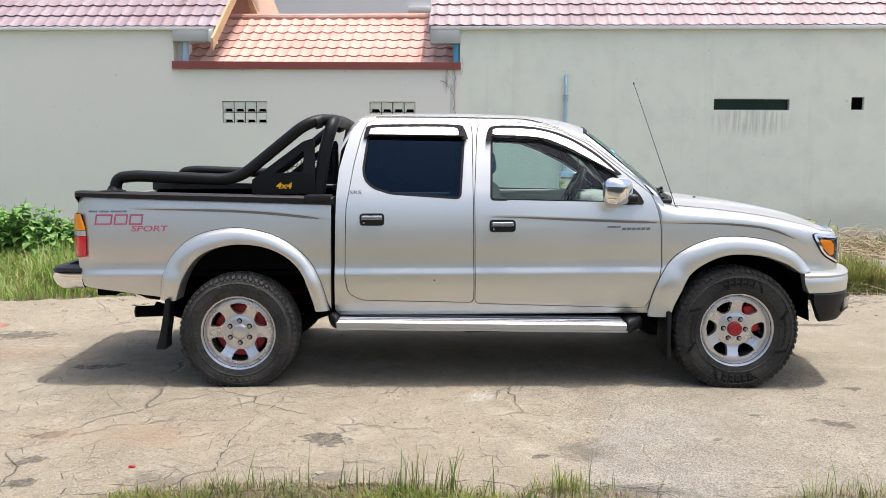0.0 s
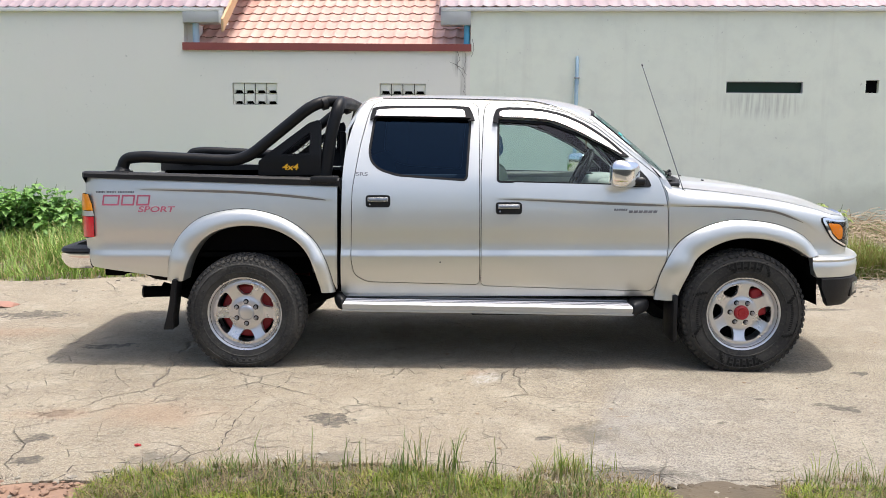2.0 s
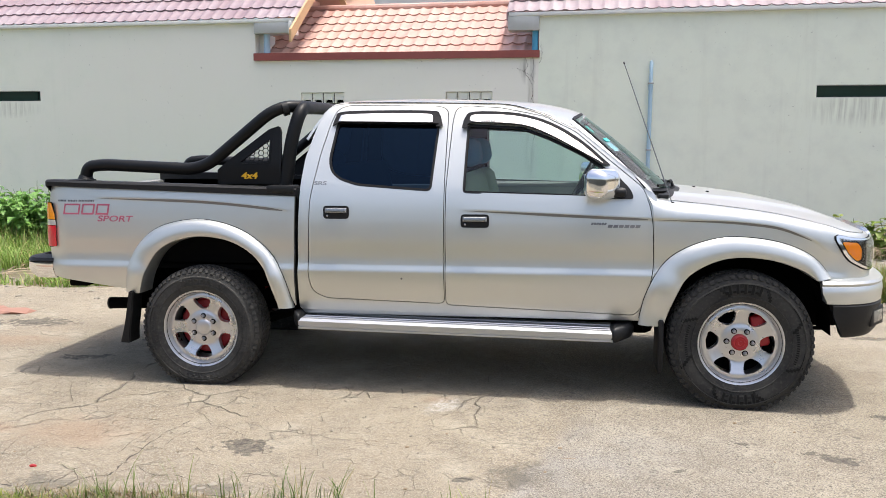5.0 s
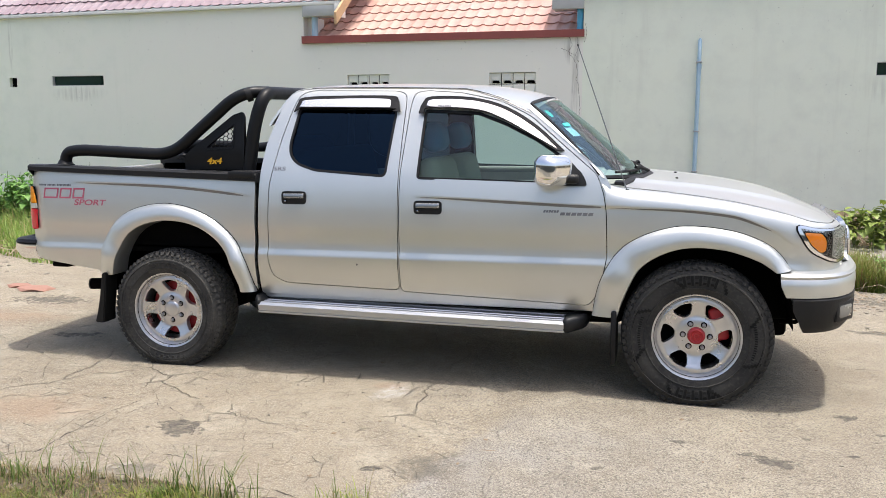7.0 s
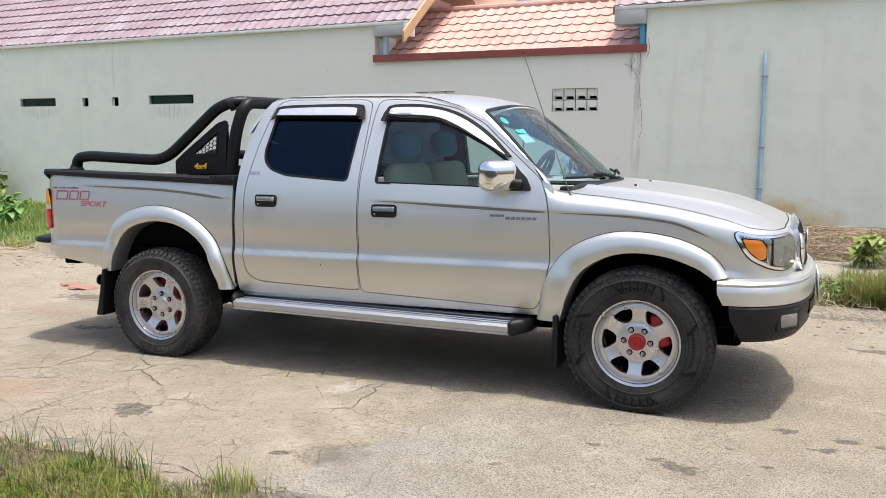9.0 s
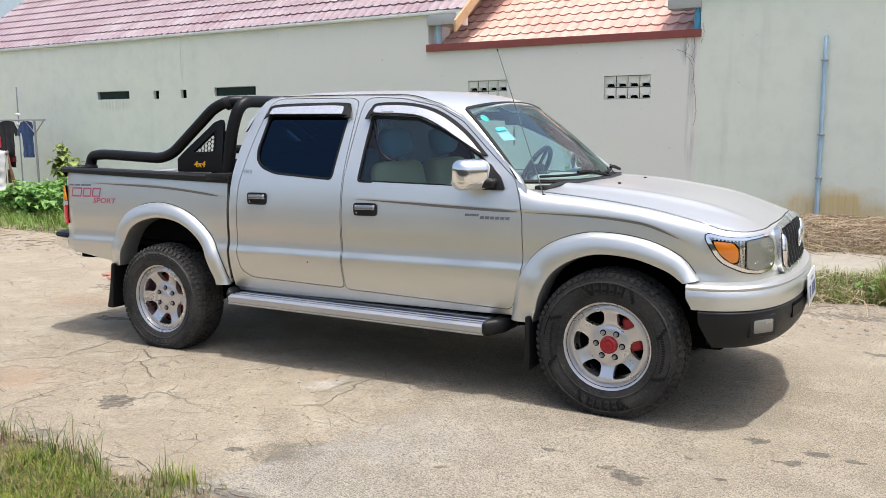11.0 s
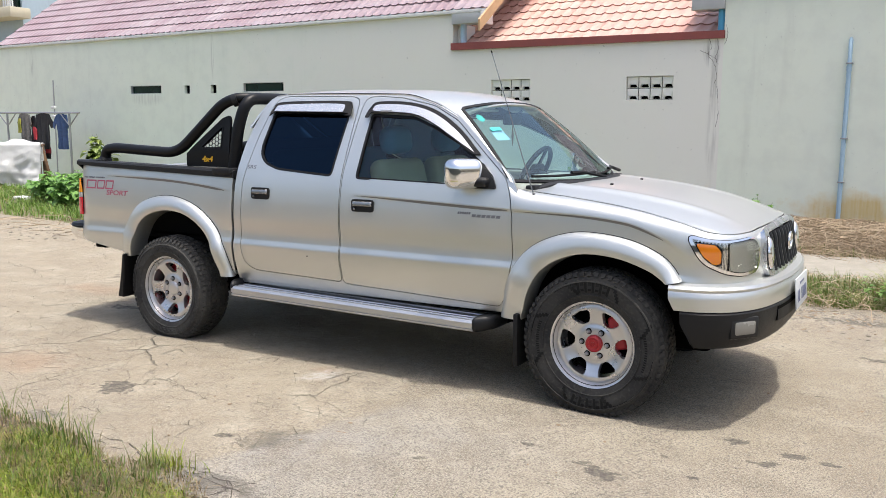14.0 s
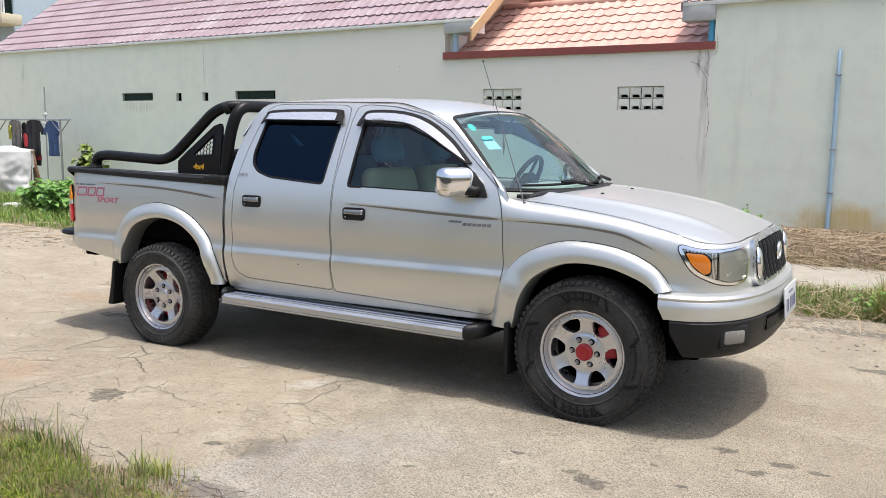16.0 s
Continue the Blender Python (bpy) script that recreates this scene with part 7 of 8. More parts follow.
# door mirrors: chrome shell on a black sail
for s in (-1, 1):
    c = Vector((0.790, CY + s * 0.862, 1.246))
    bm = bmesh.new()
    bmesh.ops.create_cube(bm, size=1.0)
    for v in bm.verts:
        v.co = (v.co.x * 0.14, v.co.y * 0.222, v.co.z * 0.172)
    bmesh.ops.bevel(bm, geom=bm.edges[:], offset=0.055, segments=8, profile=0.5, affect="EDGES")
    for v in bm.verts:
        f = (v.co.x / 0.125 + 0.5)
        k = 1 - 0.12 * max(0, f) ** 2
        v.co = Vector((v.co.x, v.co.y * (1 - 0.12 * max(0, f)), v.co.z * k))
        v.co = Matrix.Rotation(s * radians(36), 3, "Z") @ v.co + c
    mir = part("door_mirror", bm, CHROME, truck, "chrome-capped door mirror", 60)
    sail = skin(rounded([(0.80, 1.165), (0.965, 1.165), (0.945, 1.215), (0.86, 1.305), (0.84, 1.30)], 0.02), [], lambda x, z: near(x, cab_lat(z) + 0.014, z), [], [], 0.03, 0.02)
    part("mirror_sail", sail if s < 0 else mirrored(sail, CY), BLACK_PLASTIC, mir, "black mirror base")
    part("mirror_arm", box(0.82, 0.92, *sorted((CY + s * 0.78, CY + s * 0.87)), 1.175, 1.225, 0.02, 3), BLACK_PLASTIC, mir)
    part("mirror_glass", moved(box(-0.003, 0.003, -0.08, 0.08, -0.055, 0.055, 0.002), Matrix.Translation(c + Vector((-0.052, -s * 0.038, 0))) @ Matrix.Rotation(s * radians(36), 4, "Z")), CHROME, mir)

# aerial
base, tip = near(1.172, 0.778, 1.135), near(0.897, 0.748, 1.903)
aerial = part("aerial", tube([base, base.lerp(tip, 0.5), tip], [0.0032, 0.0028, 0.0022], 8), FAR_STEEL, truck, "thin raked dark radio aerial")
part("aerial_base", moved(lathe([(0.0, 0.012), (0.010, 0.010), (0.015, 0.0), (0.018, -0.008)], 14), Matrix.Translation(base + Vector((0, 0, 0.0))) @ Matrix.Rotation(radians(90), 4, "X")), RUBBER, aerial)
part("aerial_tip", tube([tip - (tip - base).normalized() * 0.006, tip + (tip - base).normalized() * 0.006], 0.004, 8), RUBBER, aerial)
part("vent_cap", box(1.10, 1.16, CY - 0.735, CY - 0.64, 1.16, 1.185, 0.010), BLACK_PLASTIC, truck)
part("vent_cap", box(1.10, 1.16, CY + 0.64, CY + 0.735, 1.16, 1.185, 0.010), BLACK_PLASTIC, truck)
for y in (-0.28, 0.28):
    part("washer_jet", box(1.425, 1.442, CY + y - 0.009, CY + y + 0.009, hood_place(1.43, y).z - 0.002, hood_place(1.43, y).z + 0.007, 0.003), RUBBER, truck)


# ---- side graphics ----
def decal_on(place, geo, x0, z0, wide, high, slant=0.0, lift=0.0015):
    """Lays flat verts (x, ., z), sized 1 by 1, onto the body side."""
    V = []
    for v in geo[0]:
        x, z = x0 + wide * v[0] + slant * v[2] * high, z0 + high * v[2]
        p = place(x, z)
        V.append(Vector((p.x, p.y - lift, p.z)))
    return V, geo[1]


def bars(rects):
    """Flat outlines of strokes as rectangles, each subdivided along its length."""
    V, F = [], []
    for x0, x1, z0, z1 in rects:
        n = max(1, int(max(x1 - x0, z1 - z0) / 0.1))
        k = len(V)
        for i in range(n + 1):
            t = i / n
            if x1 - x0 > z1 - z0:
                V += [(x0 + (x1 - x0) * t, 0, z0), (x0 + (x1 - x0) * t, 0, z1)]
            else:
                V += [(x0, 0, z0 + (z1 - z0) * t), (x1, 0, z0 + (z1 - z0) * t)]
        if x1 - x0 > z1 - z0:
            F += [(k + 2 * i, k + 2 * i + 2, k + 2 * i + 3, k + 2 * i + 1) for i in range(n)]
        else:
            F += [(k + 2 * i, k + 2 * i + 1, k + 2 * i + 3, k + 2 * i + 2) for i in range(n)]
    return V, F


for s, side in ((1, bed[0]), (-1, bed[1])):
    def lay(geo, m_, label="", kind=""):
        tagged(part("decal", geo if s > 0 else mirrored(geo, CY), m_, side), label, kind=kind)
    # three broad block shapes with red outlines, a slanted word under them
    frames = []
    for x0, x1 in ((0.0, 0.36), (0.40, 0.68), (0.72, 1.0)):
        frames += [(x0, x1, 0.86, 1.0), (x0, x1, 0.10, 0.24), (x0, x0 + 0.035, 0.24, 0.86), (x1 - 0.035, x1, 0.24, 0.86)]
    lay(decal_on(bed_side, bars(frames), -2.418, 1.044, 0.292, 0.072, 0.15), DECAL_RED, "red block graphic")
    word = lettering("SPORT", 1.0, 0.0, 0.018)
    wid = max(v[0] for v in word[0])
    word = ([Vector((v[0] / wid, 0, v[2] / 0.70)) for v in word[0]], word[1])
    lay(decal_on(bed_side, word, -2.195, 1.012, 0.222, 0.034, 0.25), DECAL_RED, "red slanted lettering")
    small = [(i * 0.0425, i * 0.0425 + 0.032, 0.0, 1.0) for i in range(24) if i not in (6, 13)]
    lay(decal_on(bed_side, bars(small), -2.455, 1.128, 0.235, 0.011), DECAL_GREY, kind="stuff")
for s, side in ((1, front_doors[0]), (-1, front_doors[1])):
    first = [(i * 0.165, i * 0.165 + 0.13, 0.0, 1.0) for i in range(6)]
    for rects, x0, z0, w, h in ((first, 0.732, 1.019, 0.085, 0.013), ([(i * 0.168, i * 0.168 + 0.14, 0.0, 1.0) for i in range(6)], 0.822, 1.005, 0.178, 0.016)):
        g = decal_on(cab_side, bars(rects), x0, z0, w, h, 0.3)
        tagged(part("decal", g if s > 0 else mirrored(g, CY), DECAL_GREY, side), kind="stuff")
    vis_bars = bars([(i * 0.17, i * 0.17 + 0.13, 0.0, 1.0) for i in range(6)])
    g = decal_on(lambda x, z: near(x, cab_lat(z) + 0.0335, z), vis_bars, 0.105, 1.588, 0.080, 0.012)
    tagged(part("decal", g if s > 0 else mirrored(g, CY), DECAL_GREY, side), kind="stuff")
for s, side in ((1, rear_doors[0]), (-1, rear_doors[1])):
    word = lettering("SRS", 1.0, 0.0, 0.012)
    wid = max(v[0] for v in word[0])
    word = ([Vector((v[0] / wid, 0, v[2] / 0.70)) for v in word[0]], word[1])
    g = decal_on(cab_side, word, -0.857, 1.232, 0.075, 0.022)
    part("lettering", g if s > 0 else mirrored(g, CY), DECAL_GREY, side)
def stripe(place, line, x0, x1, half, out=0.0025):
    """A thin grey strip that paints a pressed line's dark shading, tapering at its ends."""
    xs = np.arange(x0, x1, 0.03)
    V = []
    for x in xs:
        k = half * min(1.0, (x - x0) / 0.5 + 0.05, (x1 - x) / 0.12 + 0.15)
        for d in (-1, 1):
            q = place(x, line(x) - 0.002 + d * k)
            V.append(Vector((q.x, q.y - out, q.z)))
    return V, [(2 * i, 2 * i + 2, 2 * i + 3, 2 * i + 1) for i in range(len(xs) - 1)]


pair("crease_shade_strip", stripe(cab_side, crease_z, 0.02, 1.064, 0.0075), CREASE_SHADE, front_doors, "thin grey strip painting the shading of the pressed crease")
pair("crease_shade_strip", stripe(wing, crease_z, 1.085, 1.90, 0.0075), CREASE_SHADE, truck, "thin grey strip painting the shading of the pressed crease")
pair("crease_shade_strip", stripe(bed_side, bed_crease, -2.18, -1.02, 0.0075), CREASE_SHADE, bed, "thin grey strip painting the shading of the pressed crease")
dot = moved(lathe([(0.0, -0.002), (0.006, -0.001), (0.006, 0.002)], 10), Matrix.Translation(cab_side(-0.335, 0.70)))
part("paint_chip", dot, DECAL_GREY, rear_doors[0])

# ---- grass and plants ----
def front_edge(x):
    return float(np.interp(x, [p[0] for p in EDGE[:14]], [p[1] for p in EDGE[:14]]))


def verge():
    """Crumbled earth that laps over the concrete's edge and slopes off into the grass."""
    line = dense(EDGE, 0.03)
    line = [p for p in line if -1.78 < p[0] < 2.6 and -2.3 < p[1]][:-1]
    V, F = [], []
    for i, (x, y) in enumerate(line):
        a, b = line[max(0, i - 1)], line[min(len(line) - 1, i + 1)]
        dx, dy = b[0] - a[0], b[1] - a[1]
        l = math.hypot(dx, dy) or 1.0
        nx, ny = -dy / l, dx / l
        r = noise.noise(Vector((x * 2.9, y * 2.9, 31.0))) + 0.5 * noise.noise(Vector((x * 13, y * 13, 32.0)))
        for d, up in ((0.0 + 0.09 * r, 0.0005), (-0.03 + 0.06 * r, 0.006), (-0.12, 0.007), (-0.26, -0.004), (-0.5, -0.03)):
            px, py = x + nx * d, y + ny * d
            z = yard_place(px, py)[2] + up + 0.005 * noise.noise(Vector((px * 17, py * 17, 3.0)))
            V.append((px, py, z))
    n = len(line)
    F = [(5 * i + k, 5 * i + k + 1, 5 * i + 6 + k, 5 * i + 5 + k) for i in range(n - 1) for k in range(4)]
    return V, F


def scatter(n, x0, x1, y0, y1, keep):
    p = np.stack([rng.uniform(x0, x1, n), rng.uniform(y0, y1, n)], -1)
    return np.array([q for q in p if keep(*q)])


def patch(x, y, scale, seed):
    return noise.noise(Vector((x * scale, y * scale, seed)))


def grass_line(x):
    return float(np.interp(x, [-1.9, -1.72, -1.62, -1.27, -1.0, -0.77, -0.5, -0.28, -0.12, 0.02, 0.10, 0.32, 0.50, 0.60, 0.66, 1.02, 1.08, 1.3, 2.4], [-1.88, -1.82, -1.75, -1.71, -1.69, -1.71, -1.73, -1.77, -1.82, -1.84, -1.77, -1.80, -1.84, -1.90, -2.4, -2.4, -1.88, -1.80, -1.84]))


def front_keep(x, y):
    e = grass_line(x) - 0.035 + 0.06 * patch(x, y, 3.5, 2.0) + 0.035 * patch(x, y, 11.0, 6.0)
    if x > 2.2 or x < -1.80 + 0.10 * patch(x, y, 5, 3):
        return False
    if y > e:
        return False
    bare = patch(x, y, 2.6, 8.0) - 1.0 * min(1.0, (e - y) / 0.18)
    return bare < 0.05


def lawn(name, pts, hs, width, mat, label, lean=0.6, seg=3, lift=-0.012):
    V, F = blades([(x, y, ground_z(x, y) + lift) for x, y in pts], hs, lean, width, seg)
    return tagged(new(name, quick_mesh(name, V, F, mat)), label, "grass", kind="stuff")


tagged(part("verge", verge(), VERGE, sharp=180), "crumbled brown earth at the edge of the concrete", "soil", kind="structure")
# bare red-brown earth beside and between the grass, a step below the slab
gap = [(x, y, ground_z(x, y) - 0.008 + 0.008 * patch(x, y, 6.0, 2.0) - 0.03 * max(0.0, (y + 1.92) / 0.1)) for y in np.linspace(-2.6, -1.84, 30) for x in np.linspace(0.5, 1.2, 30)]
tagged(part("bare_soil", (gap, [(j * 30 + i, j * 30 + i + 1, j * 30 + 31 + i, j * 30 + 30 + i) for j in range(29) for i in range(29)]), RED_SOIL, sharp=180), "bare red-brown earth between grass patches", "soil", kind="structure")
sx_, sy_ = np.linspace(-5.5, -1.62, 80), np.linspace(-3.6, -1.70, 60)
V = [(x, y, ground_z(x, y) - 0.012 + 0.010 * patch(x, y, 5.0, 2.0) + 0.005 * patch(x, y, 19.0, 5.0) - 0.03 * max(0.0, (x + 1.85) / 0.2) - 0.03 * max(0.0, (y + 1.80) / 0.1)) for y in sy_ for x in sx_]
F = [(j * 80 + i, j * 80 + i + 1, j * 80 + 81 + i, j * 80 + 80 + i) for j in range(59) for i in range(79)]
tagged(part("bare_soil", (V, F), RED_SOIL, sharp=180), "bare red-brown earth below the slab's edge", "soil", kind="structure")
pts = scatter(56000, -1.95, 2.2, -2.5, -1.62, front_keep)
hs = np.array([0.022 + 0.042 * max(0, patch(x, y, 3.0, 5.0) + 0.3) for x, y in pts]) * rng.uniform(0.5, 1.5, len(pts))
lawn("grass", pts, hs, 0.0048, GRASS, "low green and straw-coloured grass at the edge of the concrete", 1.5)
thatch = np.array([(x, grass_line(x) - rng.uniform(-0.07, 0.30)) for x in np.r_[rng.uniform(-1.8, 0.6, 5000), rng.uniform(1.05, 2.0, 1200)]])
lawn("dead_grass", thatch, rng.uniform(0.015, 0.055, len(thatch)), 0.0035, THATCH, "short dead brown grass on the crumbled edge", 1.8, 3, 0.002)
tufts = [(x, grass_line(x) - rng.uniform(-0.02, 0.35)) for x in np.r_[rng.uniform(-1.75, 0.5, 60), rng.uniform(1.15, 1.9, 14)]]
tuft_pts = np.array([(x + rng.normal(0, 0.03), y + rng.normal(0, 0.03)) for x, y in tufts for _ in range(16)])
lawn("grass_tufts", tuft_pts, rng.uniform(0.05, 0.13, len(tuft_pts)), 0.0042, GRASS_TUFT, "taller green grass tufts along the concrete edge", 0.9, 4)
# upright clumps and fine seed stalks that lean out over the slab
clumps = [(x + rng.normal(0, 0.025), grass_line(x) + rng.normal(0.0, 0.03)) for x, n in ((-1.12, 10), (-1.0, 9), (-0.92, 8), (-0.75, 8), (-0.65, 8), (-0.5, 26), (-0.42, 16), (-0.30, 26), (-0.24, 14), (-0.12, 8), (-1.3, 6), (0.2, 14), (0.3, 8), (1.35, 8), (1.5, 6)) for _ in range(n)]
lawn("seed_stalks", np.array(clumps), rng.uniform(0.07, 0.24, len(clumps)), 0.0042, GRASS_TUFT, "tall upright blades and seed stalks in the grass", 0.6, 4)
dry = np.array([(1.42 + rng.normal(0, 0.09), -1.70 + rng.normal(0, 0.03)) for _ in range(34)] + [(0.24 + rng.normal(0, 0.08), -1.70 + rng.normal(0, 0.03)) for _ in range(160)])
lawn("dry_tuft", dry, rng.uniform(0.04, 0.12, len(dry)), 0.003, GRASS, "small half-dry tuft in a concrete crack", 0.9, 4)


def back_edge(x):
    return float(np.interp(x, [-30, -16, -10.0, -8.0, -6.6, -5.2, -4.3, -3.5, -2.5, 0, 2.0, 2.6, 3.3, 6, 24], [5.2, 4.9, 4.3, 4.15, 3.95, 3.2, 3.05, 3.3, 3.55, 3.6, 3.6, 3.6, 3.45, 3.1, 3.0]))


def back_keep(x, y):
    if y < back_edge(x) + 0.08 * patch(x, y, 3.0, 1.0) + 0.03 or y > 8.95 - 0.074 * x:
        return False
    if 0.6 < x < 7 and 4.70 < y + 0.03 * (x - 2) < 6.5:
        return False
    return patch(x, y, 0.9, 4.0) > (-0.7 if x < -8 else -0.28 if x < 1.5 else -0.6)


def back_height(x, y):
    tall = 0.16 + 0.26 * max(0.0, patch(x, y, 0.6, 12.0) + 0.35)
    if -7.5 < x < -3:
        tall += 0.14 * min(1.0, (y - back_edge(x)) / 0.7)
    if x < -9:
        tall = max(0.14, tall * 0.6) * (1.6 if y - back_edge(x) < 0.5 else 1.0)
    if x > 1.2:
        tall *= 0.6
    return tall * min(1.0, 0.35 + (y - back_edge(x)) / 0.8)


for nm, n, x0, x1 in (("grass_far_end", 40000, -22, -8), ("grass_back", 42000, -8, -2.2), ("grass_middle", 5000, -2.2, 1.5), ("grass_by_straw", 34000, 1.5, 8)):
    pts = scatter(n, x0, x1, 3.0, 10.6, back_keep)
    hs = np.array([back_height(x, y) for x, y in pts]) * rng.uniform(0.55, 1.25, len(pts))
    lawn(nm, pts, hs, 0.011 if x0 < -7 else 0.008, GRASS_FAR if x0 < -8 else GRASS_TUFT if x0 > 1 else GRASS_TALL, "rough tall grass between the yard and the wall", 1.15)


edge_pts = scatter(15000, 1.6, 5.4, 3.38, 4.80, lambda x, y: y > back_edge(x) - 0.05 + 0.12 * patch(x, y, 3.0, 7.0) and patch(x, y, 2.2, 3.0) > -0.35)
lawn("grass_edge", edge_pts, rng.uniform(0.04, 0.20, len(edge_pts)), 0.006, GRASS_TUFT, "rough dark green grass between rubble and cement strip", 1.2)
bush = scatter(9000, 2.75, 4.6, 3.50, 4.40, lambda x, y: y > back_edge(x) + 0.02 + 0.1 * patch(x, y, 3.0, 1.0))
lawn("bushy_grass", bush, np.array([0.24 + 0.24 * max(0.0, patch(x, y, 2.5, 9.0) + 0.3) for x, y in bush]) * rng.uniform(0.6, 1.15, len(bush)), 0.007, GRASS_BUSH, "tall bushy yellow-green grass at the edge of the yard", 0.9, 4)


def leaf_cluster(points, size, droop=0.5):
    """Folded pointed leaves at given places and headings."""
    V, F = [], []
    for p, a, s in points:
        s *= size
        d, w = Vector((math.cos(a), math.sin(a), 0)), Vector((-math.sin(a), math.cos(a), 0))
        tilt = rng.uniform(-0.2, 0.35)
        k = len(V)
        for t, half, z in ((0.0, 0.02, 0.0), (0.18, 0.34, 0.05), (0.42, 0.46, 0.06), (0.72, 0.28, 0.0), (1.0, 0.01, -0.14 - 0.2 * droop)):
            c = p + d * (t * s) + Vector((0, 0, (z + tilt * t - droop * 0.35 * t * t) * s))
            V += [c - w * (half * s) + Vector((0, 0, 0.07 * s * half * 2)), c, c + w * (half * s) + Vector((0, 0, 0.07 * s * half * 2))]
        for i in range(4):
            b = k + 3 * i
            F += [(b, b + 1, b + 4, b + 3), (b + 1, b + 2, b + 5, b + 4)]
    return V, F


def shrub(x, y, high, wide, stems, size, label, leaf=LEAF, dense_by=1.0):
    z0 = ground_z(x, y) - 0.03
    ob = thing("shrub", (x, y, z0), label, "shrub", "broad-leaved shrubs")
    leaves = []
    for k in range(stems):
        a, r = rng.uniform(0, 2 * math.pi), wide * math.sqrt(rng.uniform(0, 1))
        top = Vector((x + r * math.cos(a), y + r * math.sin(a), z0 + high * rng.uniform(0.6, 1.0) * (1 - 0.25 * (r / wide) ** 2)))
        foot = Vector((x + 0.45 * r * math.cos(a), y + 0.45 * r * math.sin(a), z0))
        mid = foot.lerp(top, 0.5) + Vector((rng.normal(0, 0.03), rng.normal(0, 0.03), 0.02))
        path = smooth_path([foot, mid, top], 4)
        part("stem", tube(path, [0.008 - 0.005 * i / (len(path) - 1) for i in range(len(path))], 5), STEM, ob)
        n = int((16 * high / 0.8 + 7) * dense_by)
        for i in range(n):
            t = rng.uniform(0.22, 1.0) ** 0.8
            p = path[int(t * (len(path) - 1))]
            leaves.append((p + Vector((rng.normal(0, 0.02), rng.normal(0, 0.02), rng.normal(0, 0.03))), rng.uniform(0, 2 * math.pi), rng.uniform(0.55, 1.2)))
    part("foliage", leaf_cluster(leaves, size), leaf, ob, "broad pointed green leaves", 180)
    return ob


for x, y, h, w, n in ((-4.95, 5.3, 0.88, 0.45, 30), (-5.6, 5.5, 1.05, 0.55, 36), (-6.3, 5.7, 1.02, 0.55, 34), (-7.1, 5.9, 1.0, 0.55, 30), (-6.9, 6.6, 0.95, 0.5, 20), (-8.0, 6.4, 0.85, 0.5, 18)):
    shrub(x, y, h, w, n, 0.125, "dense leafy green shrub growing in tall grass")
for x, y, h, w, n in ((-10.2, 5.6, 0.62, 0.45, 18), (-10.9, 6.0, 0.72, 0.55, 22), (-11.8, 6.6, 0.6, 0.6, 18), (-12.9, 7.2, 0.42, 0.6, 14), (-9.6, 5.7, 0.58, 0.45, 16), (-11.3, 6.9, 0.7, 0.5, 16), (-12.6, 8.2, 0.5, 0.7, 14)):
    shrub(x, y, h, w, n, 0.15, "low leafy green weeds beside the yard")
for x, y, h, w, n in ((-14.38, 9.5, 1.48, 0.14, 3), (-14.0, 9.45, 1.0, 0.25, 4)):
    shrub(x, y, h, w, n, 0.24, "tall single-stemmed weed by the wall", LEAF_PALE, 0.8)
for x, y, h, w, n in ((3.15, 6.0, 0.60, 0.22, 5), (3.45, 6.1, 0.70, 0.22, 5), (3.70, 6.0, 0.78, 0.20, 4), (3.95, 6.1, 0.64, 0.25, 5), (4.4, 6.2, 0.7, 0.3, 6), (4.9, 6.4, 0.75, 0.35, 6)):
    shrub(x, y, h, w, n, 0.14, "open yellow-green weed with thin stems near the wall", LEAF_PALE, 0.85)
for x, y, h, w, n in ((2.7, 3.95, 0.28, 0.3, 9), (3.3, 4.05, 0.34, 0.3, 10), (3.9, 4.1, 0.30, 0.3, 9), (4.6, 4.0, 0.36, 0.35, 10), (5.4, 4.1, 0.32, 0.35, 9)):
    shrub(x, y, h, w, n, 0.06, "low small-leaved weed at the edge of the yard")
shrub(0.9, 8.4, 0.55, 0.25, 4, 0.07, "thin dark weed by the wall")


# ---- straw heap against the wall ----
def heap_z(x, y):
    dx, dy = (x - 2.3) / 2.3, (y - 7.9) / 1.35
    return ground_z(x, y) - 0.06 + 0.25 * max(0.0, 1 - dx**4 - dy * dy) ** 0.6 + 0.05 * patch(x, y, 2.5, 6.0)


hx, hy = np.linspace(-0.2, 4.8, 60), np.linspace(6.4, 8.95, 34)
V = [(x, min(y, 8.98 - 0.074 * x), heap_z(x, y)) for y in hy for x in hx]
F = [(j * 60 + i, j * 60 + i + 1, j * 60 + 61 + i, j * 60 + 60 + i) for j in range(33) for i in range(59)]
tagged(part("straw_heap", (V, F), TWIG, None, sharp=180), "low heap of dry tangled stems against the wall", "straw", kind="stuff")


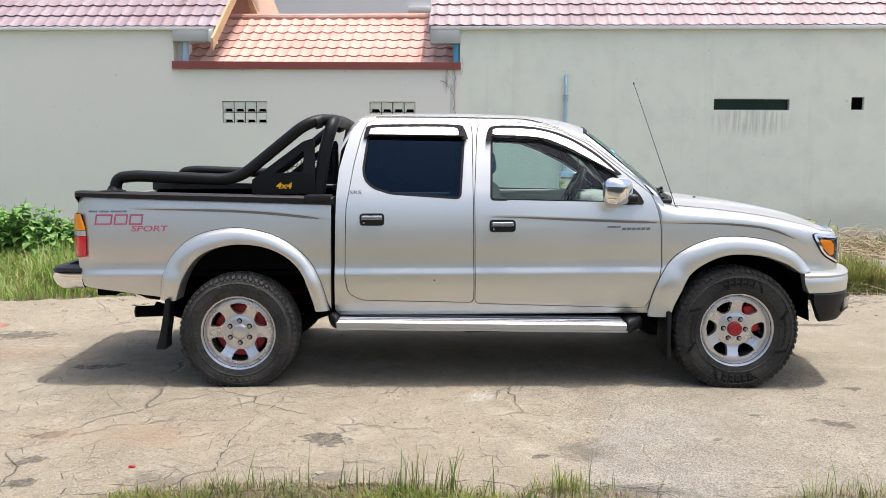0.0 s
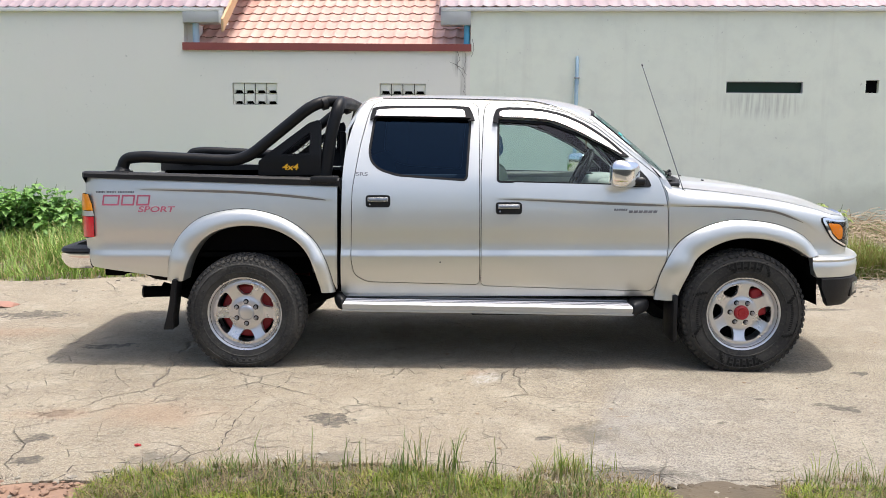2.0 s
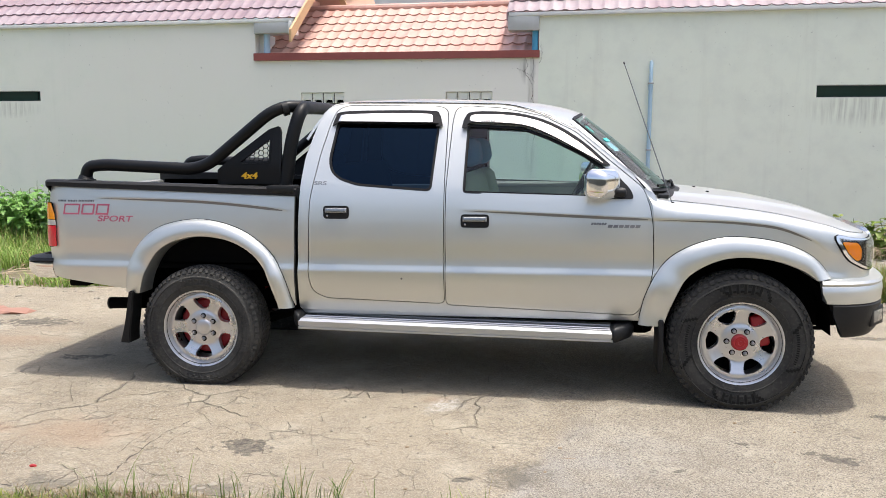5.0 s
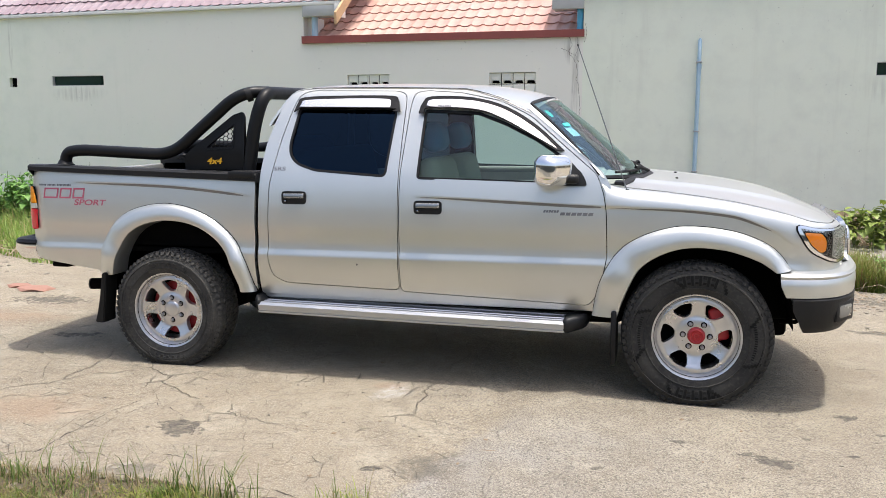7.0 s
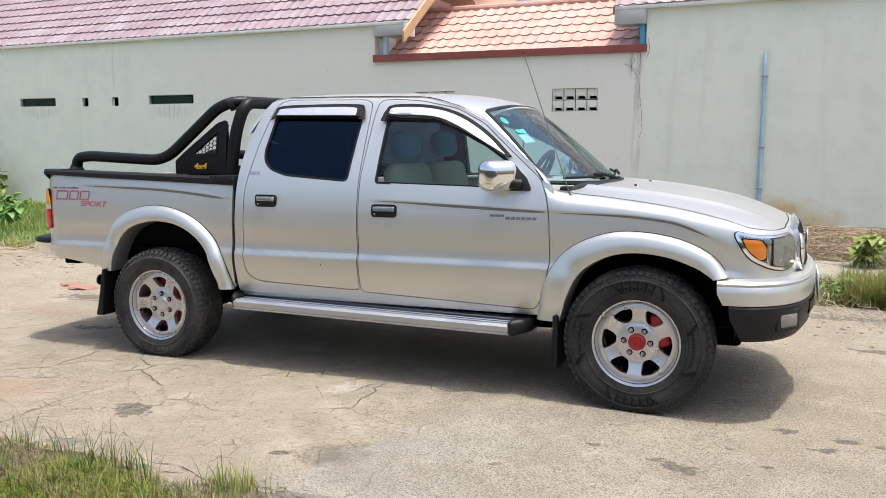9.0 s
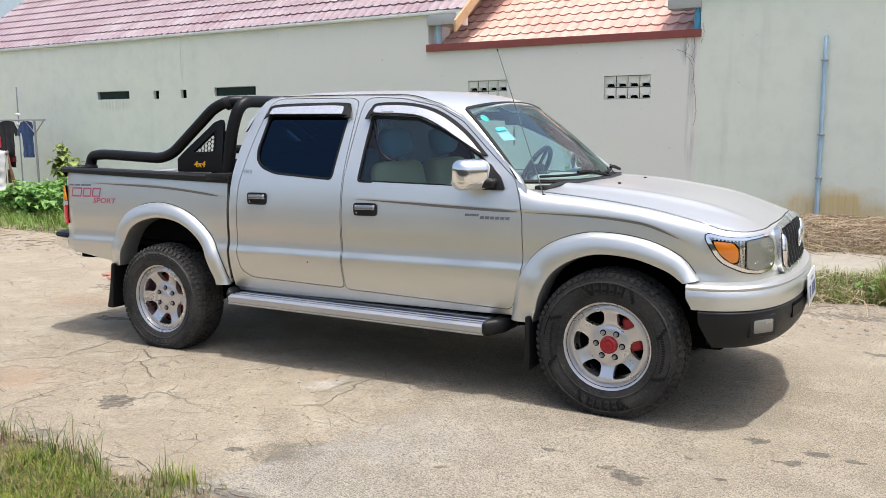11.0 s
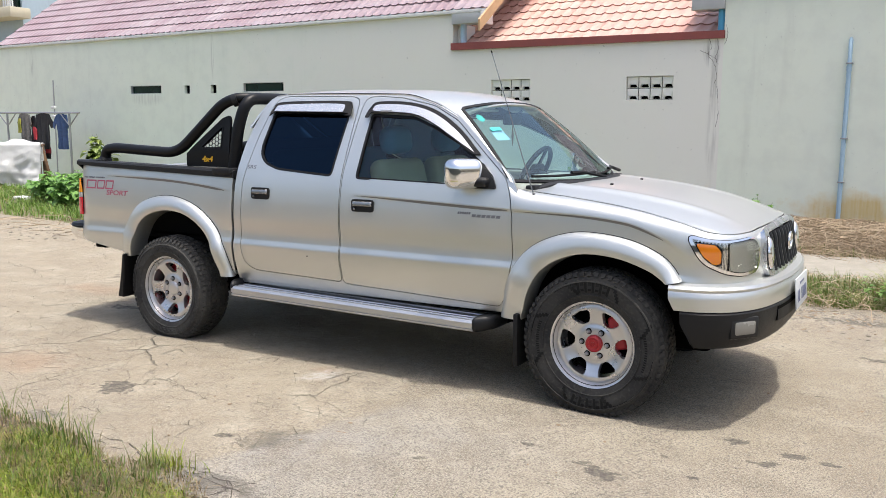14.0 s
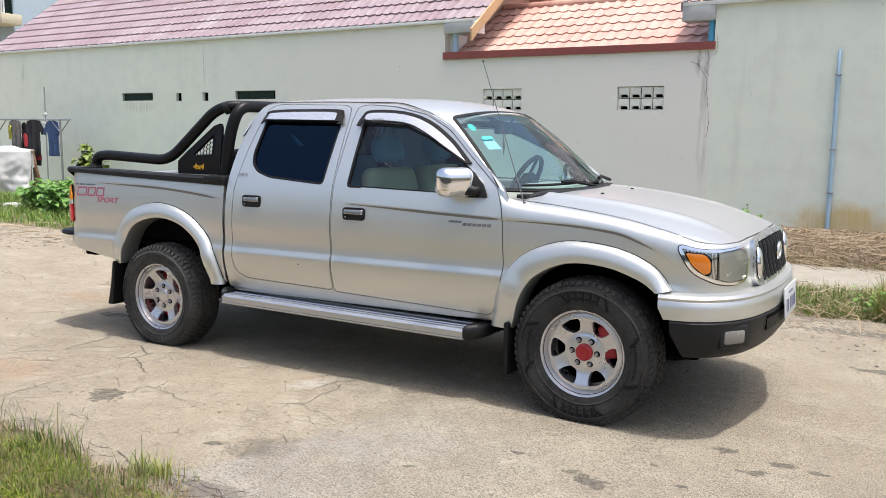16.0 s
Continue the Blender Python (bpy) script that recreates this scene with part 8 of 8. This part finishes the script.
def strands(n, box_, lift, length, width):
    V, F = [], []
    for k in range(n):
        x, y = rng.uniform(box_[0], box_[1]), rng.uniform(box_[2], box_[3])
        a, b = rng.uniform(0, 2 * math.pi), rng.normal(0, 0.8)
        l = length * rng.uniform(0.5, 1.5)
        k0 = len(V)
        up = lift * rng.uniform(0.1, 1.0)
        for i in range(6):
            t = i / 5
            px, py = x + l * t * math.cos(a + b * t), y + l * t * math.sin(a + b * t)
            py = min(py, 8.93 - 0.074 * px)
            z = max(heap_z(px, py), ground_z(px, py)) + up * math.sin(math.pi * t) + 0.01 + 0.03 * rng.uniform(0, 1)
            w = Vector((-math.sin(a), math.cos(a), 0.6)) * width
            V += [Vector((px, py, z)) - w, Vector((px, py, z)) + w]
        F += [(k0 + 2 * i, k0 + 2 * i + 1, k0 + 2 * i + 3, k0 + 2 * i + 2) for i in range(5)]
    return V, F


V, F = strands(7500, (0.1, 4.6, 6.6, 8.7), 0.08, 0.5, 0.003)
tagged(new("dry_stems", quick_mesh("dry_stems", V, F, STRAW)), "tangled pale brown dry stems on the heap", "straw", kind="stuff")
V, F = strands(260, (4.6, 6.6, 5.6, 8.4), 0.30, 0.9, 0.006)
tagged(new("dry_stems_loose", quick_mesh("dry_stems_loose", V, F, STRAW)), "loose long dry stems lying over the grass", "straw", kind="stuff")
V, F = strands(520, (1.4, 5.2, 3.45, 4.75), 0.10, 0.42, 0.0032)
tagged(new("dry_stems_edge", quick_mesh("dry_stems_edge", V, F, STRAW)), "dry stems scattered at the concrete edge", "straw", kind="stuff")
V, F = strands(160, (-9.5, -2.8, 3.4, 4.6), 0.05, 0.5, 0.005)
tagged(new("dry_stems_verge", quick_mesh("dry_stems_verge", V, F, STRAW)), "dry stems lying along the grass verge", "straw", kind="stuff")

# ---- yard odds and ends ----
path_out = ragged([(0.4, 5.0), (2.2, 4.70), (4.2, 4.75), (7.5, 4.3), (7.5, 5.9), (4.2, 6.25), (2.2, 6.5), (0.4, 6.6)], 0.15, 0.10, 3.0)
tagged(part("path", skin(path_out, [], lambda x, y: (x, y, 0.035 + 0.012 * patch(x, y, 2.0, 2.0)), np.arange(0.4, 7.5, 0.2), np.arange(4.3, 6.7, 0.2), 0.07, 0.15), SLAB_PALE), "broken pale cement strip in the grass", "path", kind="structure")


def rock(r, squash, seed):
    bm = bmesh.new()
    bmesh.ops.create_icosphere(bm, subdivisions=1, radius=r)
    for v in bm.verts:
        k = 1 + 0.45 * noise.noise(v.co * (1.3 / r) + Vector((seed, 0, 0)))
        v.co = Vector((v.co.x * k, v.co.y * k * 0.8, v.co.z * k * squash))
    bm.verts.index_update()
    out = [v.co.copy() for v in bm.verts], [tuple(v.index for v in f.verts) for f in bm.faces]
    bm.free()
    return out


ROCKS = [rock(1.0, 0.45, 3.1 * k) for k in range(6)]


def rubble(name, n, spread, size, mat, label):
    V, F = [], []
    for k in range(n):
        x, y = spread()
        g = ROCKS[k % 6]
        s = size * rng.uniform(0.3, 1.0) ** 1.5
        m = Matrix.Translation((x, y, ground_z(x, y) + 0.02 * s)) @ Matrix.Rotation(rng.uniform(0, 6.28), 4, "Z") @ Matrix.Scale(s, 4)
        k0 = len(V)
        V += [m @ v for v in g[0]]
        F += [tuple(i + k0 for i in f) for f in g[1]]
    return tagged(part(name, (V, F), mat, None, sharp=25), label, "rubble", kind="stuff")


rubble("rubble", 1800, lambda: (rng.uniform(1.4, 5.5), 3.45 - abs(rng.normal(0, 0.42))), 0.024, STONE, "pale broken stones along the concrete edge")
rubble("debris", 420, lambda: (rng.uniform(1.7, 4.8), 3.35 - abs(rng.normal(0, 0.30))), 0.022, TWIG, "brown broken stalks and crumbs on the rubble")
rubble("pebbles", 260, lambda: (rng.uniform(-9, -3.0), back_edge(-5) + rng.normal(0.1, 0.35)), 0.035, STONE, "small pale stones along the verge")
rubble("grit", 500, lambda: (rng.uniform(-3, 3.2), rng.uniform(-1.45, 3.2)), 0.011, STONE, "loose grit scattered on the concrete")
rubble("leaf_litter", 90, lambda: (rng.uniform(-3.5, 3.2), rng.uniform(-1.5, 3.0)), 0.016, TWIG, "bits of dry leaf scattered on the concrete")

rubble("soil_clods", 260, lambda: (rng.uniform(0.52, 1.14), rng.uniform(-2.1, -1.84)), 0.026, VERGE, "dark crumbs of earth below the broken slab edge")
rubble("soil_clods", 240, lambda: (rng.uniform(-2.6, -1.7), rng.uniform(-2.15, -1.83)), 0.024, RED_SOIL, "red-brown crumbs of earth beside the grass")
rubble("edge_chips", 150, lambda: (lambda x: (x, front_edge(x) + rng.normal(0.02, 0.06)))(rng.uniform(-2.4, 0.9)), 0.026, STONE, "broken chips along the crumbling concrete edge")


def lump(name, x, y, sx, sy, sz, mat, label, cat):
    g = ROCKS[2]
    m = Matrix.Translation((x, y, ground_z(x, y) + sz * 0.2))
    return tagged(part(name, ([m @ Vector((v[0] * sx, v[1] * sy, v[2] * sz)) for v in g[0]], g[1]), mat, None, sharp=25), label, cat)


lump("brick_fragment", -4.08, 1.86, 0.18, 0.14, 0.05, BRICK_RED, "worn red brick fragment in the concrete", "brick")
lump("brick_fragment", -4.32, 1.95, 0.12, 0.10, 0.05, BRICK_RED, "worn red brick fragment in the concrete", "brick")
lump("red_scrap", -1.75, -1.42, 0.018, 0.014, 0.02, RED_PAINT, "small scrap of red plastic on the concrete", "litter")
lump("litter", 4.15, 3.75, 0.16, 0.08, 0.07, CLOTH_WHITE, "crumpled white plastic litter at the grass edge", "litter")
lump("litter", -12.4, 6.2, 0.25, 0.18, 0.12, CLOTH_WHITE, "white plastic litter lying in the grass", "litter")
stick = tube(smooth_path([(-4.9, 2.62, 0.012), (-4.5, 2.70, 0.02), (-4.1, 2.78, 0.016), (-3.7, 2.80, 0.02)], 4), 0.010, 6)
tagged(part("stick", stick, TWIG), "long dry stick lying on the concrete", "stick")
stick2 = tube(smooth_path([(0.56, -0.97, 0.024), (0.61, -0.965, 0.026), (0.66, -0.96, 0.024)], 3), 0.005, 6)
tagged(part("stick", stick2, TWIG), "short dark twig lying on the concrete", "stick")

# ---- washing line and covered table at the far end ----
rack = thing("clothes_rack", (-15.9, 8.9, 0.1), "grey steel clothes rack with washing hung on it", "rack")
part("crossbar", tube([(-17.20, 8.9, 1.84), (-14.12, 8.9, 1.82)], 0.022, 8), STEEL, rack)
for x in (-16.80, -14.48):
    part("post", tube([(x, 8.9, 0.08), (x, 8.9, 1.83)], 0.025, 8), STEEL, rack)
    for d in (-0.33, 0.33):
        part("strut", tube([(x, 8.9, 1.52), (x + d, 8.9, 1.82)], 0.014, 6), STEEL, rack)
mast = thing("mast", (-16.9, 10.2, 0.1), "thin steel mast with white insulators by the wall", "pole")
part("pole", tube([(-16.53, 10.0, 0.1), (-16.50, 10.0, 2.66)], 0.016, 8), STEEL, mast)
for z in (1.72, 1.95):
    part("insulator", box(-16.58, -16.44, 9.95, 10.02, z, z + 0.07, 0.02), WHITE_TRIM, mast)


def garment(name, x, y, top, wide, high, mat, label, sleeves=True):
    """A hung shirt: shoulders, body and sleeves with soft folds."""
    out = [(-wide / 2, -high), (wide / 2, -high), (wide * 0.48, -0.22 * high)]
    if sleeves:
        out += [(wide * 0.62, -0.42 * high), (wide * 0.80, -0.36 * high), (wide * 0.52, -0.04 * high)]
    out += [(wide * 0.16, 0.0), (-wide * 0.16, 0.0)]
    if sleeves:
        out += [(-wide * 0.52, -0.04 * high), (-wide * 0.80, -0.36 * high), (-wide * 0.62, -0.42 * high)]
    out += [(-wide * 0.48, -0.22 * high)]
    def place(a, b):
        return (x + a, y + 0.035 * math.sin(a * 38 / wide * 0.35 + x * 5) * (0.2 - b) + 0.02 * patch(a, b, 6, x), top + b)
    g = skin(out, [], place, np.arange(-wide, wide, 0.05), np.arange(-high, 0, 0.06), 0.03, 0.06)
    ob = tagged(part(name, g, mat), label, "clothing", "washing")
    return ob


garment("shirt", -15.42, 8.88, 1.82, 0.46, 0.84, CLOTH_BLACK, "black shirt hanging on the rack")
garment("cloth", -15.45, 8.92, 1.04, 0.40, 0.16, CLOTH_RED, "red cloth hanging below a black shirt", False)
garment("cloth", -15.40, 8.94, 0.95, 0.22, 0.20, CLOTH_BLACK, "black cloth end hanging below a shirt", False)
garment("shirt", -14.80, 8.90, 1.80, 0.34, 0.82, CLOTH_BLUE, "blue patterned shirt hanging on the rack")
garment("shirt", -16.10, 8.86, 1.82, 0.34, 0.72, CLOTH_MIX, "grey patterned shirt hanging on the rack")
garment("shirt", -15.86, 8.94, 1.76, 0.26, 0.74, CLOTH_BLACK, "dark top hanging on the rack", False)
garment("cloth", -15.70, 8.84, 1.50, 0.12, 0.30, CLOTH_RED, "small pink cloth hanging on the rack", False)
garment("cloth", -16.26, 8.84, 1.70, 0.12, 0.34, CLOTH_YELLOW, "small yellow cloth hanging on the rack", False)

table = thing("covered_table", (-15.55, 8.3, 0.1), "rough wooden table under a white sheet", "table")
for x, y in ((-16.00, 8.05), (-15.10, 8.05), (-16.00, 8.7), (-15.06, 8.7)):
    part("leg", box(x - 0.04, x + 0.04, y - 0.04, y + 0.04, 0.1, 1.05, 0.008), WOOD, table)
part("tabletop", box(-16.35, -15.02, 7.9, 8.8, 1.05, 1.10, 0.01), WOOD, table)
part("leaning_board", moved(box(-0.03, 0.03, -0.02, 0.02, 0.0, 1.0, 0.004), Matrix.Translation((-14.86, 8.2, 0.12)) @ Matrix.Rotation(radians(-11), 4, "Y")), WOOD, table)


def sheet(a, b):
    """a along, b from the back edge over the top and down the front."""
    fold = 0.025 * math.sin(a * 11.0 + 2 * b) + 0.10 * patch(a, b, 2.6, 1.0) + 0.05 * patch(a, b, 7.0, 4.0)
    if b < 0.8:
        return (a, 8.7 - b, 1.125 + 0.06 * patch(a, b, 3.0, 5.0) + 0.07 * math.exp(-((a + 15.6) / 0.25) ** 2))
    d = b - 0.8
    k = 1 - 0.10 * d
    return (-15.55 + (a + 15.57) * k, 7.87 + fold * d * 1.3 - 0.03 * math.sin(3 * d), 1.12 - d)


part("sheet", skin([(-16.10, 0.0), (-15.05, 0.0), (-15.04, 1.70), (-15.35, 1.80), (-15.75, 1.77), (-16.12, 1.62)], [], sheet, np.arange(-16.1, -15.0, 0.05), np.arange(0.05, 1.8, 0.05), 0.01, 0.05), CLOTH_WHITE, table, "white cloth sheet", 180)
part("sheet_side", skin([(7.85, 0.70), (8.78, 0.78), (8.78, 1.12), (7.85, 1.12)], [], lambda y, z: (-15.03 + 0.03 * math.sin(y * 14) * (1.12 - z) + 0.03 * (1.12 - z), y, z), np.arange(7.9, 8.8, 0.06), np.arange(0.7, 1.1, 0.1), 0.01, 0.06), CLOTH_WHITE, table, "white cloth sheet", 180)

table.matrix_basis = Matrix.Translation(table.location) @ Matrix.Rotation(radians(48), 4, "Z")

# ---- beyond the end of the wall ----
gate = thing("gate", (-21.5, 10.8, 0.2), "grey steel bar gate beyond the wall", "gate")
for x in np.arange(-23.4, -19.95, 0.14):
    part("bar", tube([(x, 10.75, 0.3), (x, 10.75, 2.9)], 0.02, 6), FAR_STEEL, gate)
for z in (0.35, 1.0, 2.85):
    part("rail", box(-23.5, -19.9, 10.72, 10.78, z, z + 0.06), FAR_STEEL, gate)
part("panel", box(-23.5, -19.9, 10.79, 10.82, 0.3, 1.0), FAR_GREY, gate)
part("panel", box(-23.5, -19.85, 10.9, 11.1, 3.0, 3.7), FAR_GREY, gate)
far = thing("far_house", (-36, 24, 0), "pale blue and beige two-storey house with a balcony", "house")
part("wall", box(-48, -33.5, 21.0, 32.0, 0.0, 9.0), FAR_BLUE, far)
part("cornice", box(-48.3, -33.2, 20.5, 21.0, 4.6, 5.0, 0.03), FAR_BEIGE, far)
part("cornice", box(-48.3, -32.9, 20.0, 21.0, 6.3, 6.75, 0.03), FAR_BEIGE, far)
part("cornice", box(-48.3, -32.9, 20.0, 21.0, 8.6, 9.2, 0.03), FAR_BEIGE, far)
for x in (-34.0, -38.0, -42.0):
    part("pillar", box(x - 0.25, x + 0.25, 20.1, 20.6, 6.7, 8.7, 0.03), FAR_BEIGE, far)
part("balcony_back", box(-48, -33.6, 20.95, 21.0, 6.8, 8.5), GREEN_GLASS, far)
for x in np.arange(-42, -33, 0.16):
    part("baluster", box(x - 0.025, x + 0.025, 20.2, 20.25, 6.75, 7.7), FAR_GREY, far)
part("handrail", box(-42, -33.2, 20.15, 20.3, 7.7, 7.8), FAR_GREY, far)
for x in (-35.5, -39.0):
    w = part("window", box(x - 0.7, x + 0.7, 20.94, 20.99, 1.5, 3.4), FAR_BEIGE, far)
    part("pane", box(x - 0.6, x + 0.6, 20.91, 20.95, 1.6, 3.3), GREEN_GLASS, w)

# ---- cracks in the yard concrete ----
def crack(points, width, seed, wander=0.018):
    """A dirt-filled crack: a narrow uneven strip that wanders along a line."""
    pts = []
    for (x0, y0), (x1, y1) in zip(points, points[1:]):
        n = max(2, int(math.hypot(x1 - x0, y1 - y0) / 0.012))
        pts += [(x0 + (x1 - x0) * i / n, y0 + (y1 - y0) * i / n) for i in range(n)]
    pts.append(points[-1])
    V, F = [], []
    m = len(pts)
    for i, (x, y) in enumerate(pts):
        x += wander * noise.noise(Vector((x * 9, y * 9, seed))) + 0.3 * wander * noise.noise(Vector((x * 40, y * 40, seed)))
        y += wander * noise.noise(Vector((x * 9, y * 9, seed + 5))) + 0.3 * wander * noise.noise(Vector((x * 40, y * 40, seed + 7)))
        dx, dy = pts[min(i + 1, m - 1)][0] - pts[max(i - 1, 0)][0], pts[min(i + 1, m - 1)][1] - pts[max(i - 1, 0)][1]
        d = math.hypot(dx, dy) or 1.0
        w = 0.8 * width * max(0.05, 0.42 + 1.3 * noise.noise(Vector((x * 14, y * 14, seed + 2))) + 0.5 * noise.noise(Vector((x * 60, y * 60, seed)))) * min(1.0, 0.15 + 6 * min(i, m - 1 - i) / m)
        for s in (-1, 1):
            px, py = x - s * dy / d * w, y + s * dx / d * w
            q = yard_place(px, py)
            V.append((q[0], q[1], q[2] + 0.0016))
    F = [(2 * i, 2 * i + 2, 2 * i + 3, 2 * i + 1) for i in range(m - 1)]
    return V, F


CRACKS = (
    (0.0040, ((-2.48, -0.57), (-2.11, -0.56), (-1.8, -0.66), (-1.58, -0.73), (-1.39, -0.73))),
    (0.0060, ((-1.33, -1.61), (-1.37, -1.45), (-1.38, -1.2), (-1.39, -1.0), (-1.35, -0.85), (-1.32, -0.67), (-1.27, -0.48), (-1.23, -0.28))),
    (0.0035, ((-1.27, -0.71), (-1.1, -0.8), (-0.97, -0.89))),
    (0.0030, ((-0.75, -0.76), (-0.62, -0.84), (-0.32, -0.93), (-0.1, -0.91), (0.0, -0.85), (0.17, -0.9))),
    (0.0030, ((-1.88, -1.16), (-1.73, -1.16), (-1.58, -1.21))),
    (0.0035, ((-1.06, -1.24), (-0.79, -1.38), (-0.61, -1.4), (-0.34, -1.4))),
    (0.0035, ((-1.31, -1.37), (-1.15, -1.43), (-0.95, -1.48))),
    (0.0050, ((-1.94, -1.85), (-1.95, -1.66), (-1.86, -1.63), (-1.68, -1.64), (-1.68, -1.49), (-1.53, -1.38))),
)
CRACKS += (
    (0.0050, ((-2.32, -1.58), (-2.19, -1.62), (-2.11, -1.55))),
    (0.0050, ((-2.02, -1.88), (-1.95, -1.80), (-1.92, -1.73), (-1.76, -1.71), (-1.62, -1.74))),
    (0.0055, ((-1.45, -1.66), (-1.04, -1.62), (-0.73, -1.63), (-0.53, -1.64), (-0.28, -1.66), (-0.03, -1.67))),
    (0.0055, ((-0.03, -1.65), (0.06, -1.74), (0.14, -1.69), (0.36, -1.70), (0.58, -1.72), (0.69, -1.75), (0.81, -1.69))),
    (0.0040, ((1.64, 0.75), (1.93, 0.92), (2.33, 1.01), (2.46, 0.9), (2.64, 0.89), (2.82, 0.92))),
    (0.0065, ((-0.48, -1.6), (-0.27, -1.61), (-0.18, -1.6), (-0.08, -1.63), (0.07, -1.69), (0.13, -1.72))),
    (0.0050, ((0.19, -1.73), (0.33, -1.65), (0.43, -1.66), (0.52, -1.62))),
    (0.0055, ((0.35, -1.64), (0.4, -1.63), (0.47, -1.67), (0.56, -1.68), (0.62, -1.72))),
)
CRACKS += (
    (0.0055, ((0.28, -1.80), (0.42, -1.76), (0.50, -1.80), (0.62, -1.74), (0.72, -1.80), (0.80, -1.72))),
    (0.0050, ((0.60, -1.86), (0.64, -1.76), (0.56, -1.68), (0.70, -1.64))),
    (0.0055, ((0.78, -1.86), (0.82, -1.78), (0.98, -1.78), (1.12, -1.80), (1.30, -1.77), (1.6, -1.78))),
    (0.0045, ((0.95, -1.72), (1.02, -1.66), (1.18, -1.68), (1.26, -1.64))),
    (0.0035, ((-3.6, 0.75), (-3.1, 0.60), (-2.9, 0.75), (-2.5, 0.70))),
    (0.0035, ((-4.2, -0.35), (-3.6, -0.25), (-3.2, -0.45), (-2.8, -0.40))),
    (0.0030, ((-3.0, -1.05), (-2.6, -0.90), (-2.35, -1.0))),
    (0.0030, ((2.6, 0.5), (2.9, 0.3), (3.2, 0.35))),
    (0.0025, ((-1.43, -1.30), (-1.30, -1.12), (-1.28, -0.95), (-1.22, -0.80))),
    (0.0025, ((-1.46, -1.25), (-1.48, -1.05), (-1.44, -0.90))),
)
floor_slab = bpy.data.objects["pavement"]
for k, (w, pts) in enumerate(CRACKS):
    part("crack", crack(pts, w, 11.0 * k, 0.028), CRACK, floor_slab, "dark dirt-filled crack")
crng = random.Random(5)
for k in range(70):
    # short branching hairlines, denser on the older western part
    x, y = crng.uniform(-3.2, -0.3), crng.uniform(-1.6, -0.2)
    if k > 45:
        x, y = crng.uniform(-7.0, -2.2), crng.uniform(-1.2, 2.6)
    a, line = crng.uniform(0, 6.28), [(x, y)]
    for i in range(crng.randint(2, 5)):
        a += crng.gauss(0, 0.7)
        l = crng.uniform(0.06, 0.2)
        line.append((line[-1][0] + l * math.cos(a), line[-1][1] + 0.7 * l * math.sin(a)))
    if all(p[1] > front_edge(p[0]) + 0.04 for p in line):
        part("crack", crack(line, crng.uniform(0.0010, 0.0018), 500.0 + k, 0.025), CRACK, floor_slab)
